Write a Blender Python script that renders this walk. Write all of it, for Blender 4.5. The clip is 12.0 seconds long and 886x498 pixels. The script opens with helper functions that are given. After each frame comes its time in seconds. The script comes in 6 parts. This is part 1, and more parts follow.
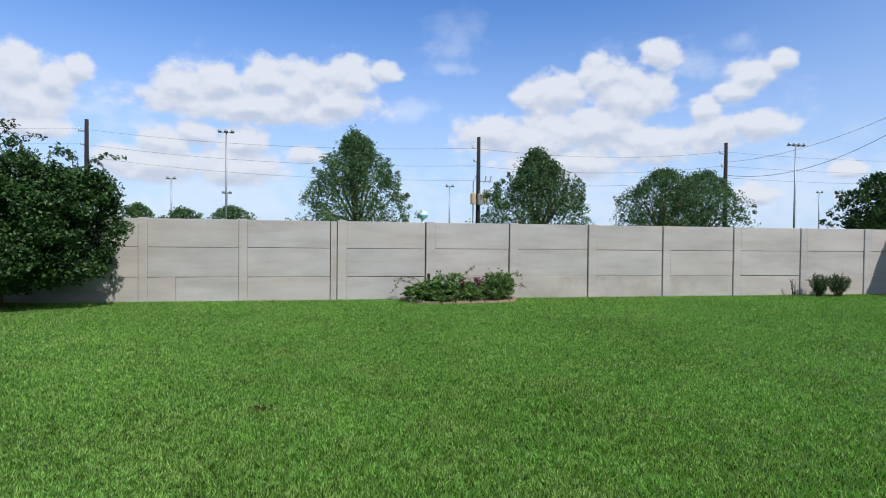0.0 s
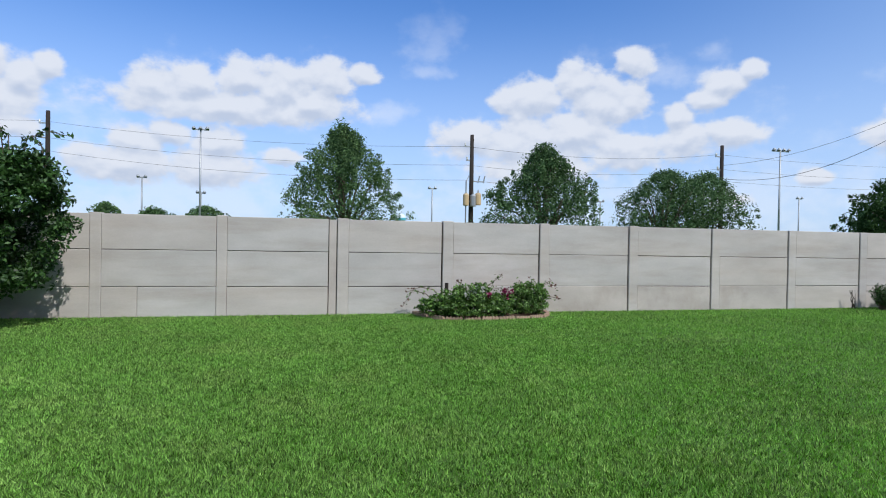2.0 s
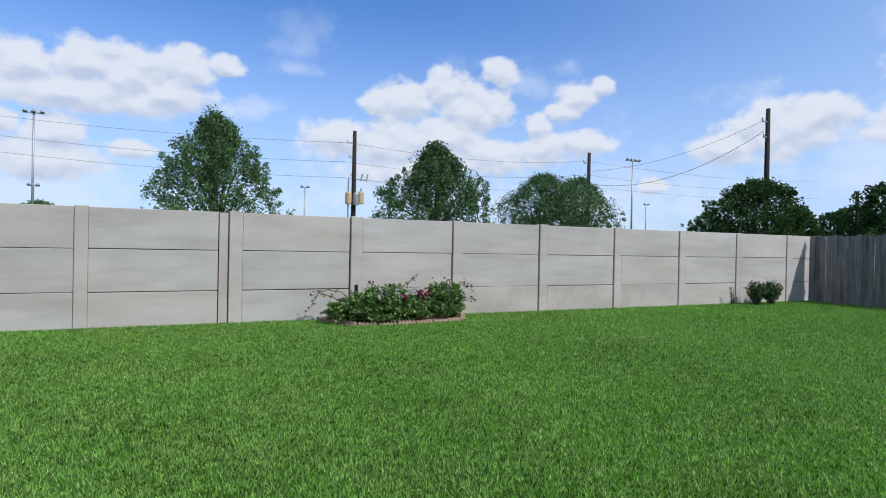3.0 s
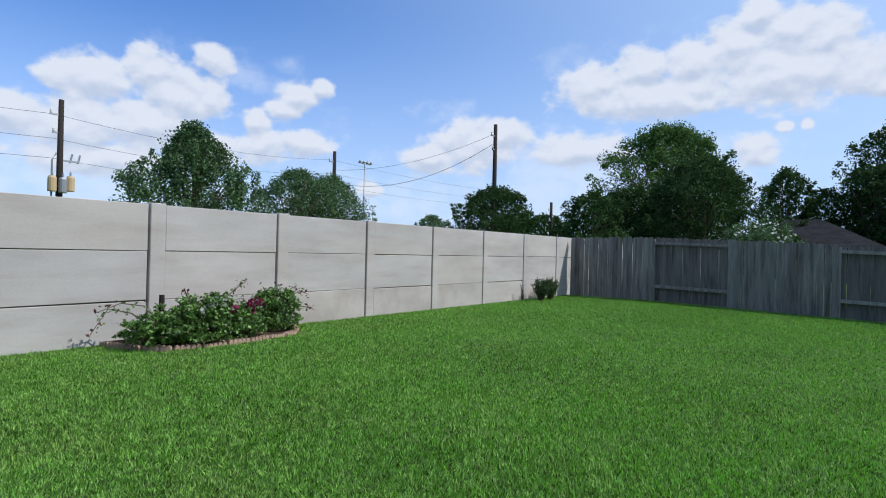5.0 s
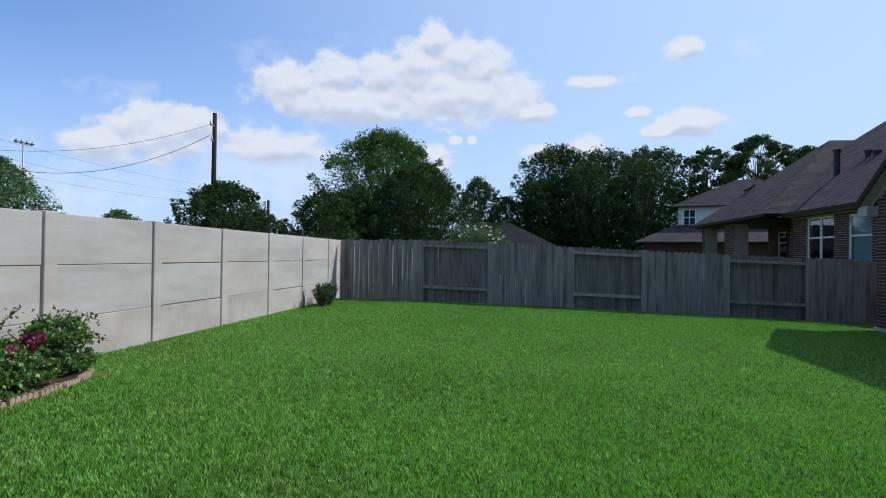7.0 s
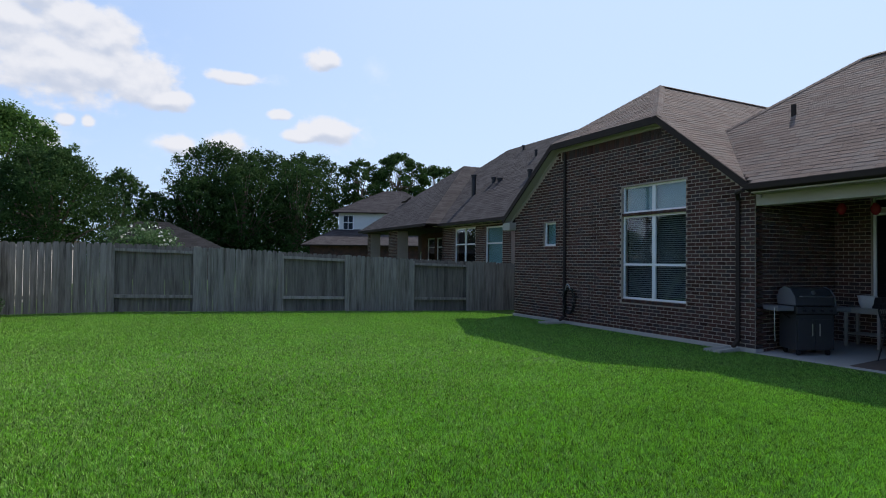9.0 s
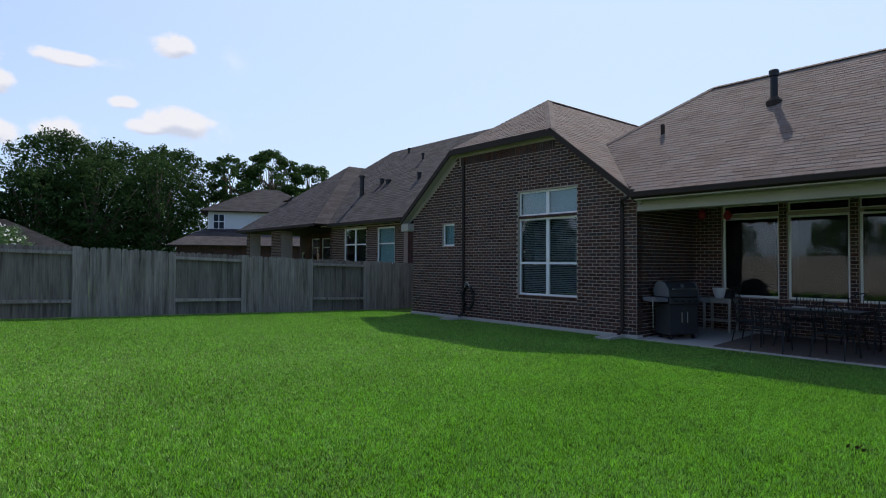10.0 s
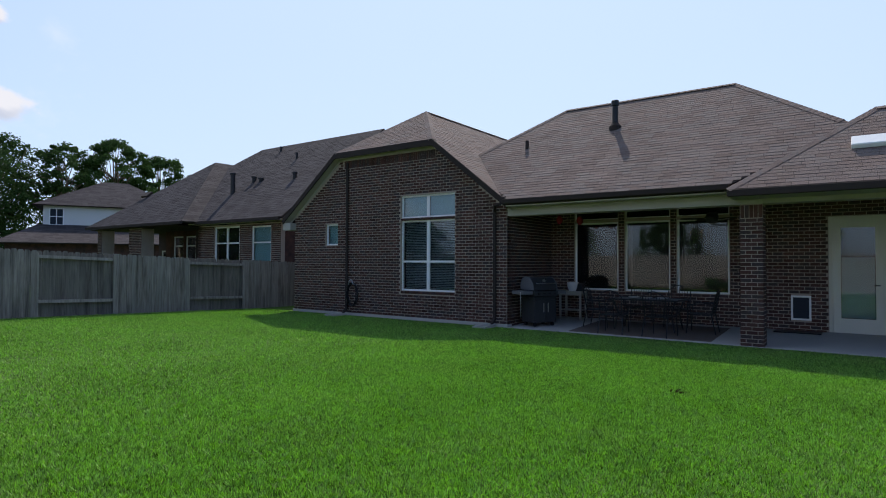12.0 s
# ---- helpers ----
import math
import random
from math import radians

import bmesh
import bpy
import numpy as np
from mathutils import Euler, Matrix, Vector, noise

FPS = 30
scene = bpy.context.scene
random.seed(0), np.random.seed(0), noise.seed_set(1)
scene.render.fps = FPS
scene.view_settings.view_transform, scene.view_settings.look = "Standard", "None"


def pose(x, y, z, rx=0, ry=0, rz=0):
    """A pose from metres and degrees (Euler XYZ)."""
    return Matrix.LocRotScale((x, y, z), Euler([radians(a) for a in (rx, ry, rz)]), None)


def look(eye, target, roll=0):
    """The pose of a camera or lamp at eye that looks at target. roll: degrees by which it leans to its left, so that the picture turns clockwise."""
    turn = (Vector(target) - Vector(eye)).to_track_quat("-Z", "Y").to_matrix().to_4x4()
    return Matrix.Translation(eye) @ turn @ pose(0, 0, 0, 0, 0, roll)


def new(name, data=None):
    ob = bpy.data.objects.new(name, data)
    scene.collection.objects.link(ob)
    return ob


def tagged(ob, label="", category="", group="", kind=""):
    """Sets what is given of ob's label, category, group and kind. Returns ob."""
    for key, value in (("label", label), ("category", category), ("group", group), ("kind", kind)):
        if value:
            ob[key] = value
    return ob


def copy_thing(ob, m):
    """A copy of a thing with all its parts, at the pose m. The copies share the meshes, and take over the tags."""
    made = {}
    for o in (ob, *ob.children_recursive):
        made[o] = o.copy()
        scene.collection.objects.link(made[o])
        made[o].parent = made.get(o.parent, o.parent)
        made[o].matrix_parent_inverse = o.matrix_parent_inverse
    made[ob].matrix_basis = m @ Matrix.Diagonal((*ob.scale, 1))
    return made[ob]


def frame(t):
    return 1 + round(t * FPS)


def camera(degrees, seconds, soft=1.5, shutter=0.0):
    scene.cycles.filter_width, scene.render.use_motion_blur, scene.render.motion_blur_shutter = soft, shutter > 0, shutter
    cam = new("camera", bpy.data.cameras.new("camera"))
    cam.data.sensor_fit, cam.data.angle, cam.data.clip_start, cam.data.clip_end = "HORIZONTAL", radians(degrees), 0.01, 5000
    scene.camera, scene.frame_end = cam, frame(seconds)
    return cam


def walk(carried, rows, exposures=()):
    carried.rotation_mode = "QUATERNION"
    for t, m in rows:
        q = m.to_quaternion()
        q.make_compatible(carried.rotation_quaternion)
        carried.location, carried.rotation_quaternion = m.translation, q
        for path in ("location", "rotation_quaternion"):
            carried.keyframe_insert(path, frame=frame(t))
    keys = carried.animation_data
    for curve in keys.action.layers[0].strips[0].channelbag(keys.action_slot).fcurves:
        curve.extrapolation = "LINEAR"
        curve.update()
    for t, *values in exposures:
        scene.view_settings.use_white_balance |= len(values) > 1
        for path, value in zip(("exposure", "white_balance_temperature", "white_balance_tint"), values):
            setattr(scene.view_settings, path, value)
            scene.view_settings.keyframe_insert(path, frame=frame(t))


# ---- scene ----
cam = camera(74.8, 12.0, soft=1.05)
PATH = [
    (0, (0.073, -2.163, 1.471), (0.467, -0.203, 1.432), 0.6),
    (0.5, (0.062, -1.656, 1.432), (0.461, 0.303, 1.394), 0.7),
    (1, (-0.013, -1.103, 1.405), (0.386, 0.856, 1.366), 0.7),
    (1.5, (-0.147, -0.539, 1.445), (0.267, 1.418, 1.404), 0.9),
    (2, (-0.308, 0.061, 1.441), (0.164, 2.005, 1.415), 1.0),
    (2.5, (-0.501, 0.591, 1.419), (0.107, 2.496, 1.397), 1.0),
    (3, (-0.719, 1.128, 1.366), (0.17, 2.92, 1.353), 1.2),
    (3.2, (-0.799, 1.345, 1.358), (0.196, 3.079, 1.346), 1.0),
    (4.8, (-1.374, 3.136, 1.284), (0.18, 4.395, 1.289), 1.7),
    (5, (-1.421, 3.356, 1.298), (0.188, 4.544, 1.307), 1.4),
    (5.5, (-1.469, 3.881, 1.316), (0.297, 4.821, 1.329), 1.3),
    (6, (-1.47, 4.47, 1.332), (0.401, 5.176, 1.35), 1.4),
    (6.5, (-1.528, 5.036, 1.391), (0.416, 5.504, 1.413), 1.2),
    (6.7, (-1.531, 5.241, 1.386), (0.431, 5.624, 1.408), 1.0),
    (8.5, (-1.997, 6.801, 1.432), (-0.091, 6.196, 1.473), 0.8),
    (9, (-2.005, 7.456, 1.476), (-0.227, 6.541, 1.516), 0.6),
    (9.5, (-1.91, 8.061, 1.474), (-0.254, 6.939, 1.516), 0.5),
    (10, (-1.846, 8.584, 1.438), (-0.323, 7.288, 1.484), 0.3),
    (10.5, (-1.991, 9.003, 1.442), (-0.554, 7.612, 1.486), 0.4),
    (11, (-2.04, 9.343, 1.403), (-0.676, 7.882, 1.452), 0.3),
    (11.5, (-2.094, 9.591, 1.368), (-0.794, 8.071, 1.421), 0.4),
    (12, (-2.13, 9.882, 1.418), (-0.962, 8.259, 1.463), 0.2),
]
EXPOSURES = [(0.0, -0.05, 6240, 10), (2.0, -0.06, 6120, 10), (5.0, -0.05, 6030, 10), (6.7, -0.06, 6050, 10), (8.5, 0.03, 6450, 11), (11.0, 0.10, 6600, 13), (12.0, 0.10, 6600, 13)]
walk(cam, [(t, look(eye, target, roll)) for t, eye, target, roll in PATH], EXPOSURES)

# ---------------------------------------------------------------- light
SUN_FROM = Vector((0.42, -0.79, 1.0)).normalized()
SUN_EL = math.asin(SUN_FROM.z)
SUN_AZ = math.atan2(SUN_FROM.x, SUN_FROM.y)
SKY_STRENGTH = 0.12
SUN_STRENGTH = 4.2

sun_data = bpy.data.lights.new("sun", "SUN")
sun_data.energy, sun_data.angle, sun_data.color = SUN_STRENGTH, radians(0.55), (1.0, 0.95, 0.87)
sun_lamp = new("sun", sun_data)
sun_lamp.matrix_world = look((0, 0, 60), Vector((0, 0, 60)) - SUN_FROM)

# puffs of the cumulus banks: azimuth, elevation, half width, half height, all in degrees
CLOUDS_NORTH_WEST = [
    (-24.7, 13.0, 1.9, 1.8), (-22.5, 12.4, 1.6, 1.5), (-20.7, 13.6, 1.1, 1.0), (-24.2, 10.7, 2.9, 1.9), (-23.8, 8.6, 2.7, 1.0),
    (-12.8, 13.2, 2.4, 1.7), (-9.9, 13.8, 2.2, 1.7), (-5.8, 14.5, 2.2, 1.9), (-1.8, 14.0, 3.2, 2.3), (2.3, 15.2, 2.3, 1.9), (5.5, 15.7, 1.7, 0.9),
    (-6.7, 11.9, 10.0, 1.4), (1.1, 12.6, 3.8, 1.3), (-14.4, 8.3, 2.3, 1.5), (-11.8, 9.1, 1.9, 1.0), (-7.7, 8.7, 2.3, 1.4), (-15.3, 6.2, 4.6, 1.6),
    (-8.2, 6.4, 3.8, 1.8), (-2.1, 7.7, 1.9, 0.8), (-30.5, 11.0, 3.5, 2.5)]
CLOUDS_NORTH = [
    (22.2, 13.8, 2.9, 1.9), (26.4, 15.1, 2.3, 1.7), (28.8, 13.3, 3.5, 2.4), (31.5, 13.3, 1.6, 1.2), (19.8, 13.6, 1.8, 1.2), (31.7, 16.6, 1.7, 1.3),
    (16.0, 10.0, 3.3, 1.8), (21.0, 9.9, 4.3, 2.2), (26.3, 10.3, 4.3, 2.4), (30.8, 8.8, 3.6, 1.7), (23.1, 7.2, 6.2, 1.4), (39.3, 14.2, 2.0, 1.2),
    (41.4, 15.1, 1.2, 0.8), (37.8, 12.9, 1.6, 1.0), (40.1, 9.9, 2.6, 1.2), (35.4, 11.6, 1.3, 1.2), (35.9, 9.3, 2.7, 1.5), (39.7, 4.0, 1.7, 0.9), (46.2, 5.9, 1.3, 0.7)]
CLOUDS_EAST = [
    (81.7, 20.6, 1.5, 1.6), (83.9, 19.0, 2.4, 1.9), (87.2, 18.4, 1.9, 2.0), (79.8, 18.3, 2.4, 2.0), (76.4, 17.3, 2.5, 1.9), (72.2, 17.0, 2.5, 1.9),
    (67.5, 15.7, 3.1, 2.0), (73.6, 14.6, 7.8, 2.1), (83.8, 15.6, 6.0, 2.7), (89.5, 15.3, 2.8, 2.0), (91.5, 13.8, 2.0, 1.0), (66.6, 10.0, 4.7, 1.5),
    (56.5, 10.5, 4.2, 2.4), (59.0, 11.4, 3.1, 1.6), (52.1, 9.1, 2.7, 1.5), (81.7, 9.4, 1.7, 1.5), (96.7, 10.5, 1.7, 1.0), (84.0, 11.2, 0.7, 0.5)]
CLOUDS_SOUTH_EAST = [
    (105.2, 18.7, 1.6, 0.9), (97.2, 16.4, 2.4, 0.6), (101.3, 13.5, 1.1, 0.5), (105.8, 12.2, 2.6, 1.3), (103.4, 11.6, 1.9, 0.6),
    (85.5, 11.3, 0.5, 0.5), (92.5, 10.1, 1.5, 0.9)]
WISPS = [(-10.0, 4.0, 13.0, 3.5), (22.0, 4.5, 20.0, 3.5), (44.0, 4.0, 10.0, 3.5), (64.0, 7.0, 16.0, 4.0), (12.9, 19.4, 3.0, 1.8), (11.8, 16.2, 1.8, 0.6), (38.4, 17.1, 1.4, 0.8), (110.2, 18.1, 1.2, 1.0), (7.5, 12.0, 2.6, 1.2), (34.0, 15.0, 2.0, 1.2)]


def make_world():
    world = bpy.data.worlds.new("sky")
    scene.world = world
    world.use_nodes = True
    nt = world.node_tree
    nt.nodes.clear()
    N, L = nt.nodes.new, nt.links.new

    def val(op, a, b=None, c=None, clamp=False):
        n = N("ShaderNodeMath")
        n.operation, n.use_clamp = op, clamp
        for i, v in enumerate((a, b, c)):
            if v is None:
                continue
            if isinstance(v, (int, float)):
                n.inputs[i].default_value = v
            else:
                L(v, n.inputs[i])
        return n.outputs[0]

    sky = N("ShaderNodeTexSky")
    sky.sky_type, sky.sun_disc = "NISHITA", False
    sky.sun_elevation, sky.sun_rotation = SUN_EL, SUN_AZ
    sky.air_density, sky.dust_density, sky.ozone_density = 1.0, 0.4, 1.5
    tc = N("ShaderNodeTexCoord")
    sep = N("ShaderNodeSeparateXYZ")
    L(tc.outputs["Generated"], sep.inputs[0])
    az = val("MULTIPLY", val("ARCTAN2", sep.outputs[0], sep.outputs[1]), 180 / math.pi)
    el = val("MULTIPLY", val("ARCSINE", sep.outputs[2]), 180 / math.pi)
    cv = N("ShaderNodeCombineXYZ")
    L(az, cv.inputs[0])
    L(val("MULTIPLY", el, 1.35), cv.inputs[1])

    def fbm(scale, detail, rough, up=0.0):
        n = N("ShaderNodeTexNoise")
        shift = N("ShaderNodeVectorMath")
        L(cv.outputs[0], shift.inputs[0])
        shift.inputs[1].default_value = (0, up, 0)
        n.inputs["Scale"].default_value, n.inputs["Detail"].default_value, n.inputs["Roughness"].default_value = scale, detail, rough
        L(shift.outputs[0], n.inputs["Vector"])
        return n.outputs["Fac"]

    def nearness(puffs, up=0.0):
        """1 at the middle of a puff, 0 at its rim; up: degrees by which one looks higher."""
        near = None
        for a, e, w, h in puffs:
            n = N("ShaderNodeVectorMath")
            n.operation = "MULTIPLY_ADD"
            L(cv.outputs[0], n.inputs[0])
            n.inputs[1].default_value = (1 / w, 1 / (1.35 * h), 0)
            n.inputs[2].default_value = (-a / w, (up - e) / h, 0)
            ln = N("ShaderNodeVectorMath")
            ln.operation = "LENGTH"
            L(n.outputs[0], ln.inputs[0])
            near = ln.outputs["Value"] if near is None else val("SMOOTH_MIN", near, ln.outputs["Value"], 0.22)
        return val("SUBTRACT", 1.23, near)

    banks = CLOUDS_NORTH_WEST + CLOUDS_NORTH + CLOUDS_EAST + CLOUDS_SOUTH_EAST
    best = nearness(banks)
    best_up = nearness(banks, 0.75)
    thin = nearness(WISPS)
    puff = fbm(0.45, 8, 0.54)
    puff_up = fbm(0.45, 4, 0.45, 1.0)
    puff_soft = fbm(0.45, 4, 0.45)
    big = fbm(0.13, 4, 0.5)
    dens = val("ADD", val("MULTIPLY", best, 0.9), val("MULTIPLY", val("SUBTRACT", puff, 0.5), 1.35))
    mask = N("ShaderNodeMapRange")
    mask.interpolation_type = "SMOOTHSTEP"
    mask.inputs["From Min"].default_value, mask.inputs["From Max"].default_value = -0.08, 0.42
    L(dens, mask.inputs["Value"])
    # thin veil that fills the low sky between the banks
    veil = N("ShaderNodeMapRange")
    veil.interpolation_type = "SMOOTHSTEP"
    veil.inputs["From Min"].default_value, veil.inputs["From Max"].default_value = 24.0, 1.0
    veil.inputs["To Min"].default_value, veil.inputs["To Max"].default_value = 0.0, 0.74
    L(el, veil.inputs["Value"])
    # bright haze round the sun
    dot = N("ShaderNodeVectorMath")
    dot.operation = "DOT_PRODUCT"
    L(tc.outputs["Generated"], dot.inputs[0])
    dot.inputs[1].default_value = SUN_FROM
    glow = N("ShaderNodeMapRange")
    glow.interpolation_type = "SMOOTHSTEP"
    glow.inputs["From Min"].default_value, glow.inputs["From Max"].default_value = -0.15, 0.95
    glow.inputs["To Min"].default_value, glow.inputs["To Max"].default_value = 0.0, 0.85
    L(dot.outputs["Value"], glow.inputs["Value"])
    # lit tops and grey undersides
    under = val("MULTIPLY", val("SUBTRACT", best_up, best), 0.85)
    relief = val("ADD", val("MULTIPLY", val("SUBTRACT", puff_up, puff_soft), 1.5), under)
    shade = N("ShaderNodeMapRange")
    shade.interpolation_type = "SMOOTHSTEP"
    shade.inputs["From Min"].default_value, shade.inputs["From Max"].default_value = -0.35, 0.60
    L(relief, shade.inputs["Value"])

    def blend(f, a, d):
        n = N("ShaderNodeMix")
        n.data_type = "RGBA"
        L(f, n.inputs[0])
        for k, v in ((6, a), (7, d)):
            if isinstance(v, tuple):
                n.inputs[k].default_value = (*v, 1)
            else:
                L(v, n.inputs[k])
        return n.outputs[2]

    tint = N("ShaderNodeVectorMath")
    tint.operation = "MULTIPLY"
    L(sky.outputs[0], tint.inputs[0])
    tint.inputs[1].default_value = (0.66, 0.99, 1.44)
    white = blend(shade.outputs[0], (6.75, 6.9, 7.3), (4.7, 5.2, 6.2))
    blue = blend(veil.outputs[0], tint.outputs[0], (5.1, 6.15, 7.9))
    blue = blend(glow.outputs[0], blue, (5.3, 6.6, 8.2))
    # wisps of thin cloud round and between the banks
    wisp = N("ShaderNodeMapRange")
    wisp.interpolation_type = "SMOOTHSTEP"
    wisp.inputs["From Min"].default_value, wisp.inputs["From Max"].default_value = 0.02, 0.75
    wisp.inputs["To Max"].default_value = 0.42
    L(val("ADD", val("MULTIPLY", val("MAXIMUM", val("MULTIPLY", thin, 1.5), val("MAXIMUM", best, -1.5)), 0.28), val("ADD", val("MULTIPLY", val("SUBTRACT", big, 0.42), 1.6), val("MULTIPLY", val("SUBTRACT", puff, 0.5), 1.2))), wisp.inputs["Value"])
    fade = N("ShaderNodeMapRange")
    fade.inputs["From Min"].default_value, fade.inputs["From Max"].default_value = 24.0, 14.0
    L(el, fade.inputs["Value"])
    blue = blend(val("MULTIPLY", wisp.outputs[0], fade.outputs[0]), blue, (7.2, 7.5, 8.1))
    final = blend(val("MULTIPLY", mask.outputs[0], 0.96), blue, white)
    bg = N("ShaderNodeBackground")
    bg.inputs["Strength"].default_value = SKY_STRENGTH
    L(final, bg.inputs["Color"])
    out = N("ShaderNodeOutputWorld")
    L(bg.outputs[0], out.inputs[0])


make_world()

# ---------------------------------------------------------------- materials


def material(name, colour, rough=0.8, metal=0.0, vary=0.0, coarse=(0.6, 0.12), fine=(40.0, 0.08), bump=0.0, bump_scale=60.0,
             stretch=(1, 1, 1), island=0.0, tint=None, spec=None, translucent=0.0, stain=None):
    """A surface with variation at two scales, a random shade for each piece, and fine relief."""
    m = bpy.data.materials.new(name)
    m.use_nodes = True
    nt = m.node_tree
    N, L = nt.nodes.new, nt.links.new
    b = nt.nodes["Principled BSDF"]
    b.inputs["Roughness"].default_value, b.inputs["Metallic"].default_value = rough, metal
    b.inputs["Specular IOR Level"].default_value = spec if spec is not None else (0.12 if rough > 0.7 else 0.4)
    tc = N("ShaderNodeTexCoord")
    mp = N("ShaderNodeMapping")
    mp.inputs["Scale"].default_value = stretch
    geo = N("ShaderNodeNewGeometry")
    L(geo.outputs["Position"], mp.inputs["Vector"])

    def noise_at(scale, detail=4.0, rough_=0.55):
        n = N("ShaderNodeTexNoise")
        n.inputs["Scale"].default_value, n.inputs["Detail"].default_value, n.inputs["Roughness"].default_value = scale, detail, rough_
        L(mp.outputs[0], n.inputs["Vector"])
        return n.outputs["Fac"]

    def math_(op, a, bb):
        n = N("ShaderNodeMath")
        n.operation = op
        for i, v in enumerate((a, bb)):
            if isinstance(v, (int, float)):
                n.inputs[i].default_value = v
            else:
                L(v, n.inputs[i])
        return n.outputs[0]

    total = math_("ADD", math_("MULTIPLY", math_("SUBTRACT", noise_at(coarse[0]), 0.5), coarse[1] * 2.6),
                  math_("MULTIPLY", math_("SUBTRACT", noise_at(fine[0], 3.0), 0.5), fine[1] * 2.6))
    if vary:
        oi = N("ShaderNodeObjectInfo")
        total = math_("ADD", total, math_("MULTIPLY", math_("SUBTRACT", oi.outputs["Random"], 0.5), vary * 2))
    if island:
        total = math_("ADD", total, math_("MULTIPLY", math_("SUBTRACT", geo.outputs["Random Per Island"], 0.5), island * 2))
    gain = math_("MAXIMUM", math_("ADD", total, 1.0), 0.05)
    base = N("ShaderNodeRGB")
    base.outputs[0].default_value = (*colour, 1)
    src = base.outputs[0]
    if tint is not None:
        mx = N("ShaderNodeMix")
        mx.data_type = "RGBA"
        pick = N("ShaderNodeMapRange")
        pick.inputs["From Min"].default_value, pick.inputs["From Max"].default_value = 0.38, 0.66
        if island:
            L(math_("ADD", math_("MULTIPLY", geo.outputs["Random Per Island"], 0.5), math_("MULTIPLY", noise_at(coarse[0] * 1.7), 0.5)), pick.inputs["Value"])
        elif vary:
            oi2 = N("ShaderNodeObjectInfo")
            L(math_("ADD", math_("MULTIPLY", oi2.outputs["Random"], 0.5), math_("MULTIPLY", noise_at(coarse[0] * 1.7), 0.5)), pick.inputs["Value"])
        else:
            L(noise_at(coarse[0] * 1.7), pick.inputs["Value"])
        L(pick.outputs[0], mx.inputs[0])
        L(src, mx.inputs[6])
        mx.inputs[7].default_value = (*tint, 1)
        src = mx.outputs[2]
    if stain is not None:
        # blotches and runs of a second colour: stretch, scale, low and high threshold, strength, colour
        st_stretch, st_scale, low, high, strength, st_colour = stain
        mp2 = N("ShaderNodeMapping")
        mp2.inputs["Scale"].default_value = st_stretch
        mp2.inputs["Location"].default_value = (3.1, 7.7, 1.9)
        L(geo.outputs["Position"], mp2.inputs["Vector"])
        sn = N("ShaderNodeTexNoise")
        sn.inputs["Scale"].default_value, sn.inputs["Detail"].default_value, sn.inputs["Roughness"].default_value = st_scale, 6.0, 0.62
        L(mp2.outputs[0], sn.inputs["Vector"])
        sr = N("ShaderNodeMapRange")
        sr.inputs["From Min"].default_value, sr.inputs["From Max"].default_value, sr.inputs["To Max"].default_value = low, high, strength
        L(sn.outputs["Fac"], sr.inputs["Value"])
        sm = N("ShaderNodeMix")
        sm.data_type = "RGBA"
        L(sr.outputs[0], sm.inputs[0])
        L(src, sm.inputs[6])
        sm.inputs[7].default_value = (*st_colour, 1)
        src = sm.outputs[2]
    sc = N("ShaderNodeVectorMath")
    sc.operation = "SCALE"
    L(src, sc.inputs[0])
    L(gain, sc.inputs["Scale"])
    L(sc.outputs[0], b.inputs["Base Color"])
    if bump:
        bp = N("ShaderNodeBump")
        bp.inputs["Strength"].default_value, bp.inputs["Distance"].default_value = bump, 0.01
        L(noise_at(bump_scale, 5.0), bp.inputs["Height"])
        L(bp.outputs[0], b.inputs["Normal"])
    if translucent:
        tr = N("ShaderNodeBsdfTranslucent")
        L(sc.outputs[0], tr.inputs["Color"])
        ms = N("ShaderNodeMixShader")
        ms.inputs[0].default_value = translucent
        L(b.outputs[0], ms.inputs[1])
        L(tr.outputs[0], ms.inputs[2])
        L(ms.outputs[0], nt.nodes["Material Output"].inputs["Surface"])
    return m


def glass_material(name, tint, rough=0.02):
    m = bpy.data.materials.new(name)
    m.use_nodes = True
    nt = m.node_tree
    b = nt.nodes["Principled BSDF"]
    b.inputs["Base Color"].default_value = (*tint, 1)
    b.inputs["Roughness"].default_value = rough
    b.inputs["Transmission Weight"].default_value = 1.0
    b.inputs["IOR"].default_value = 1.5
    return m


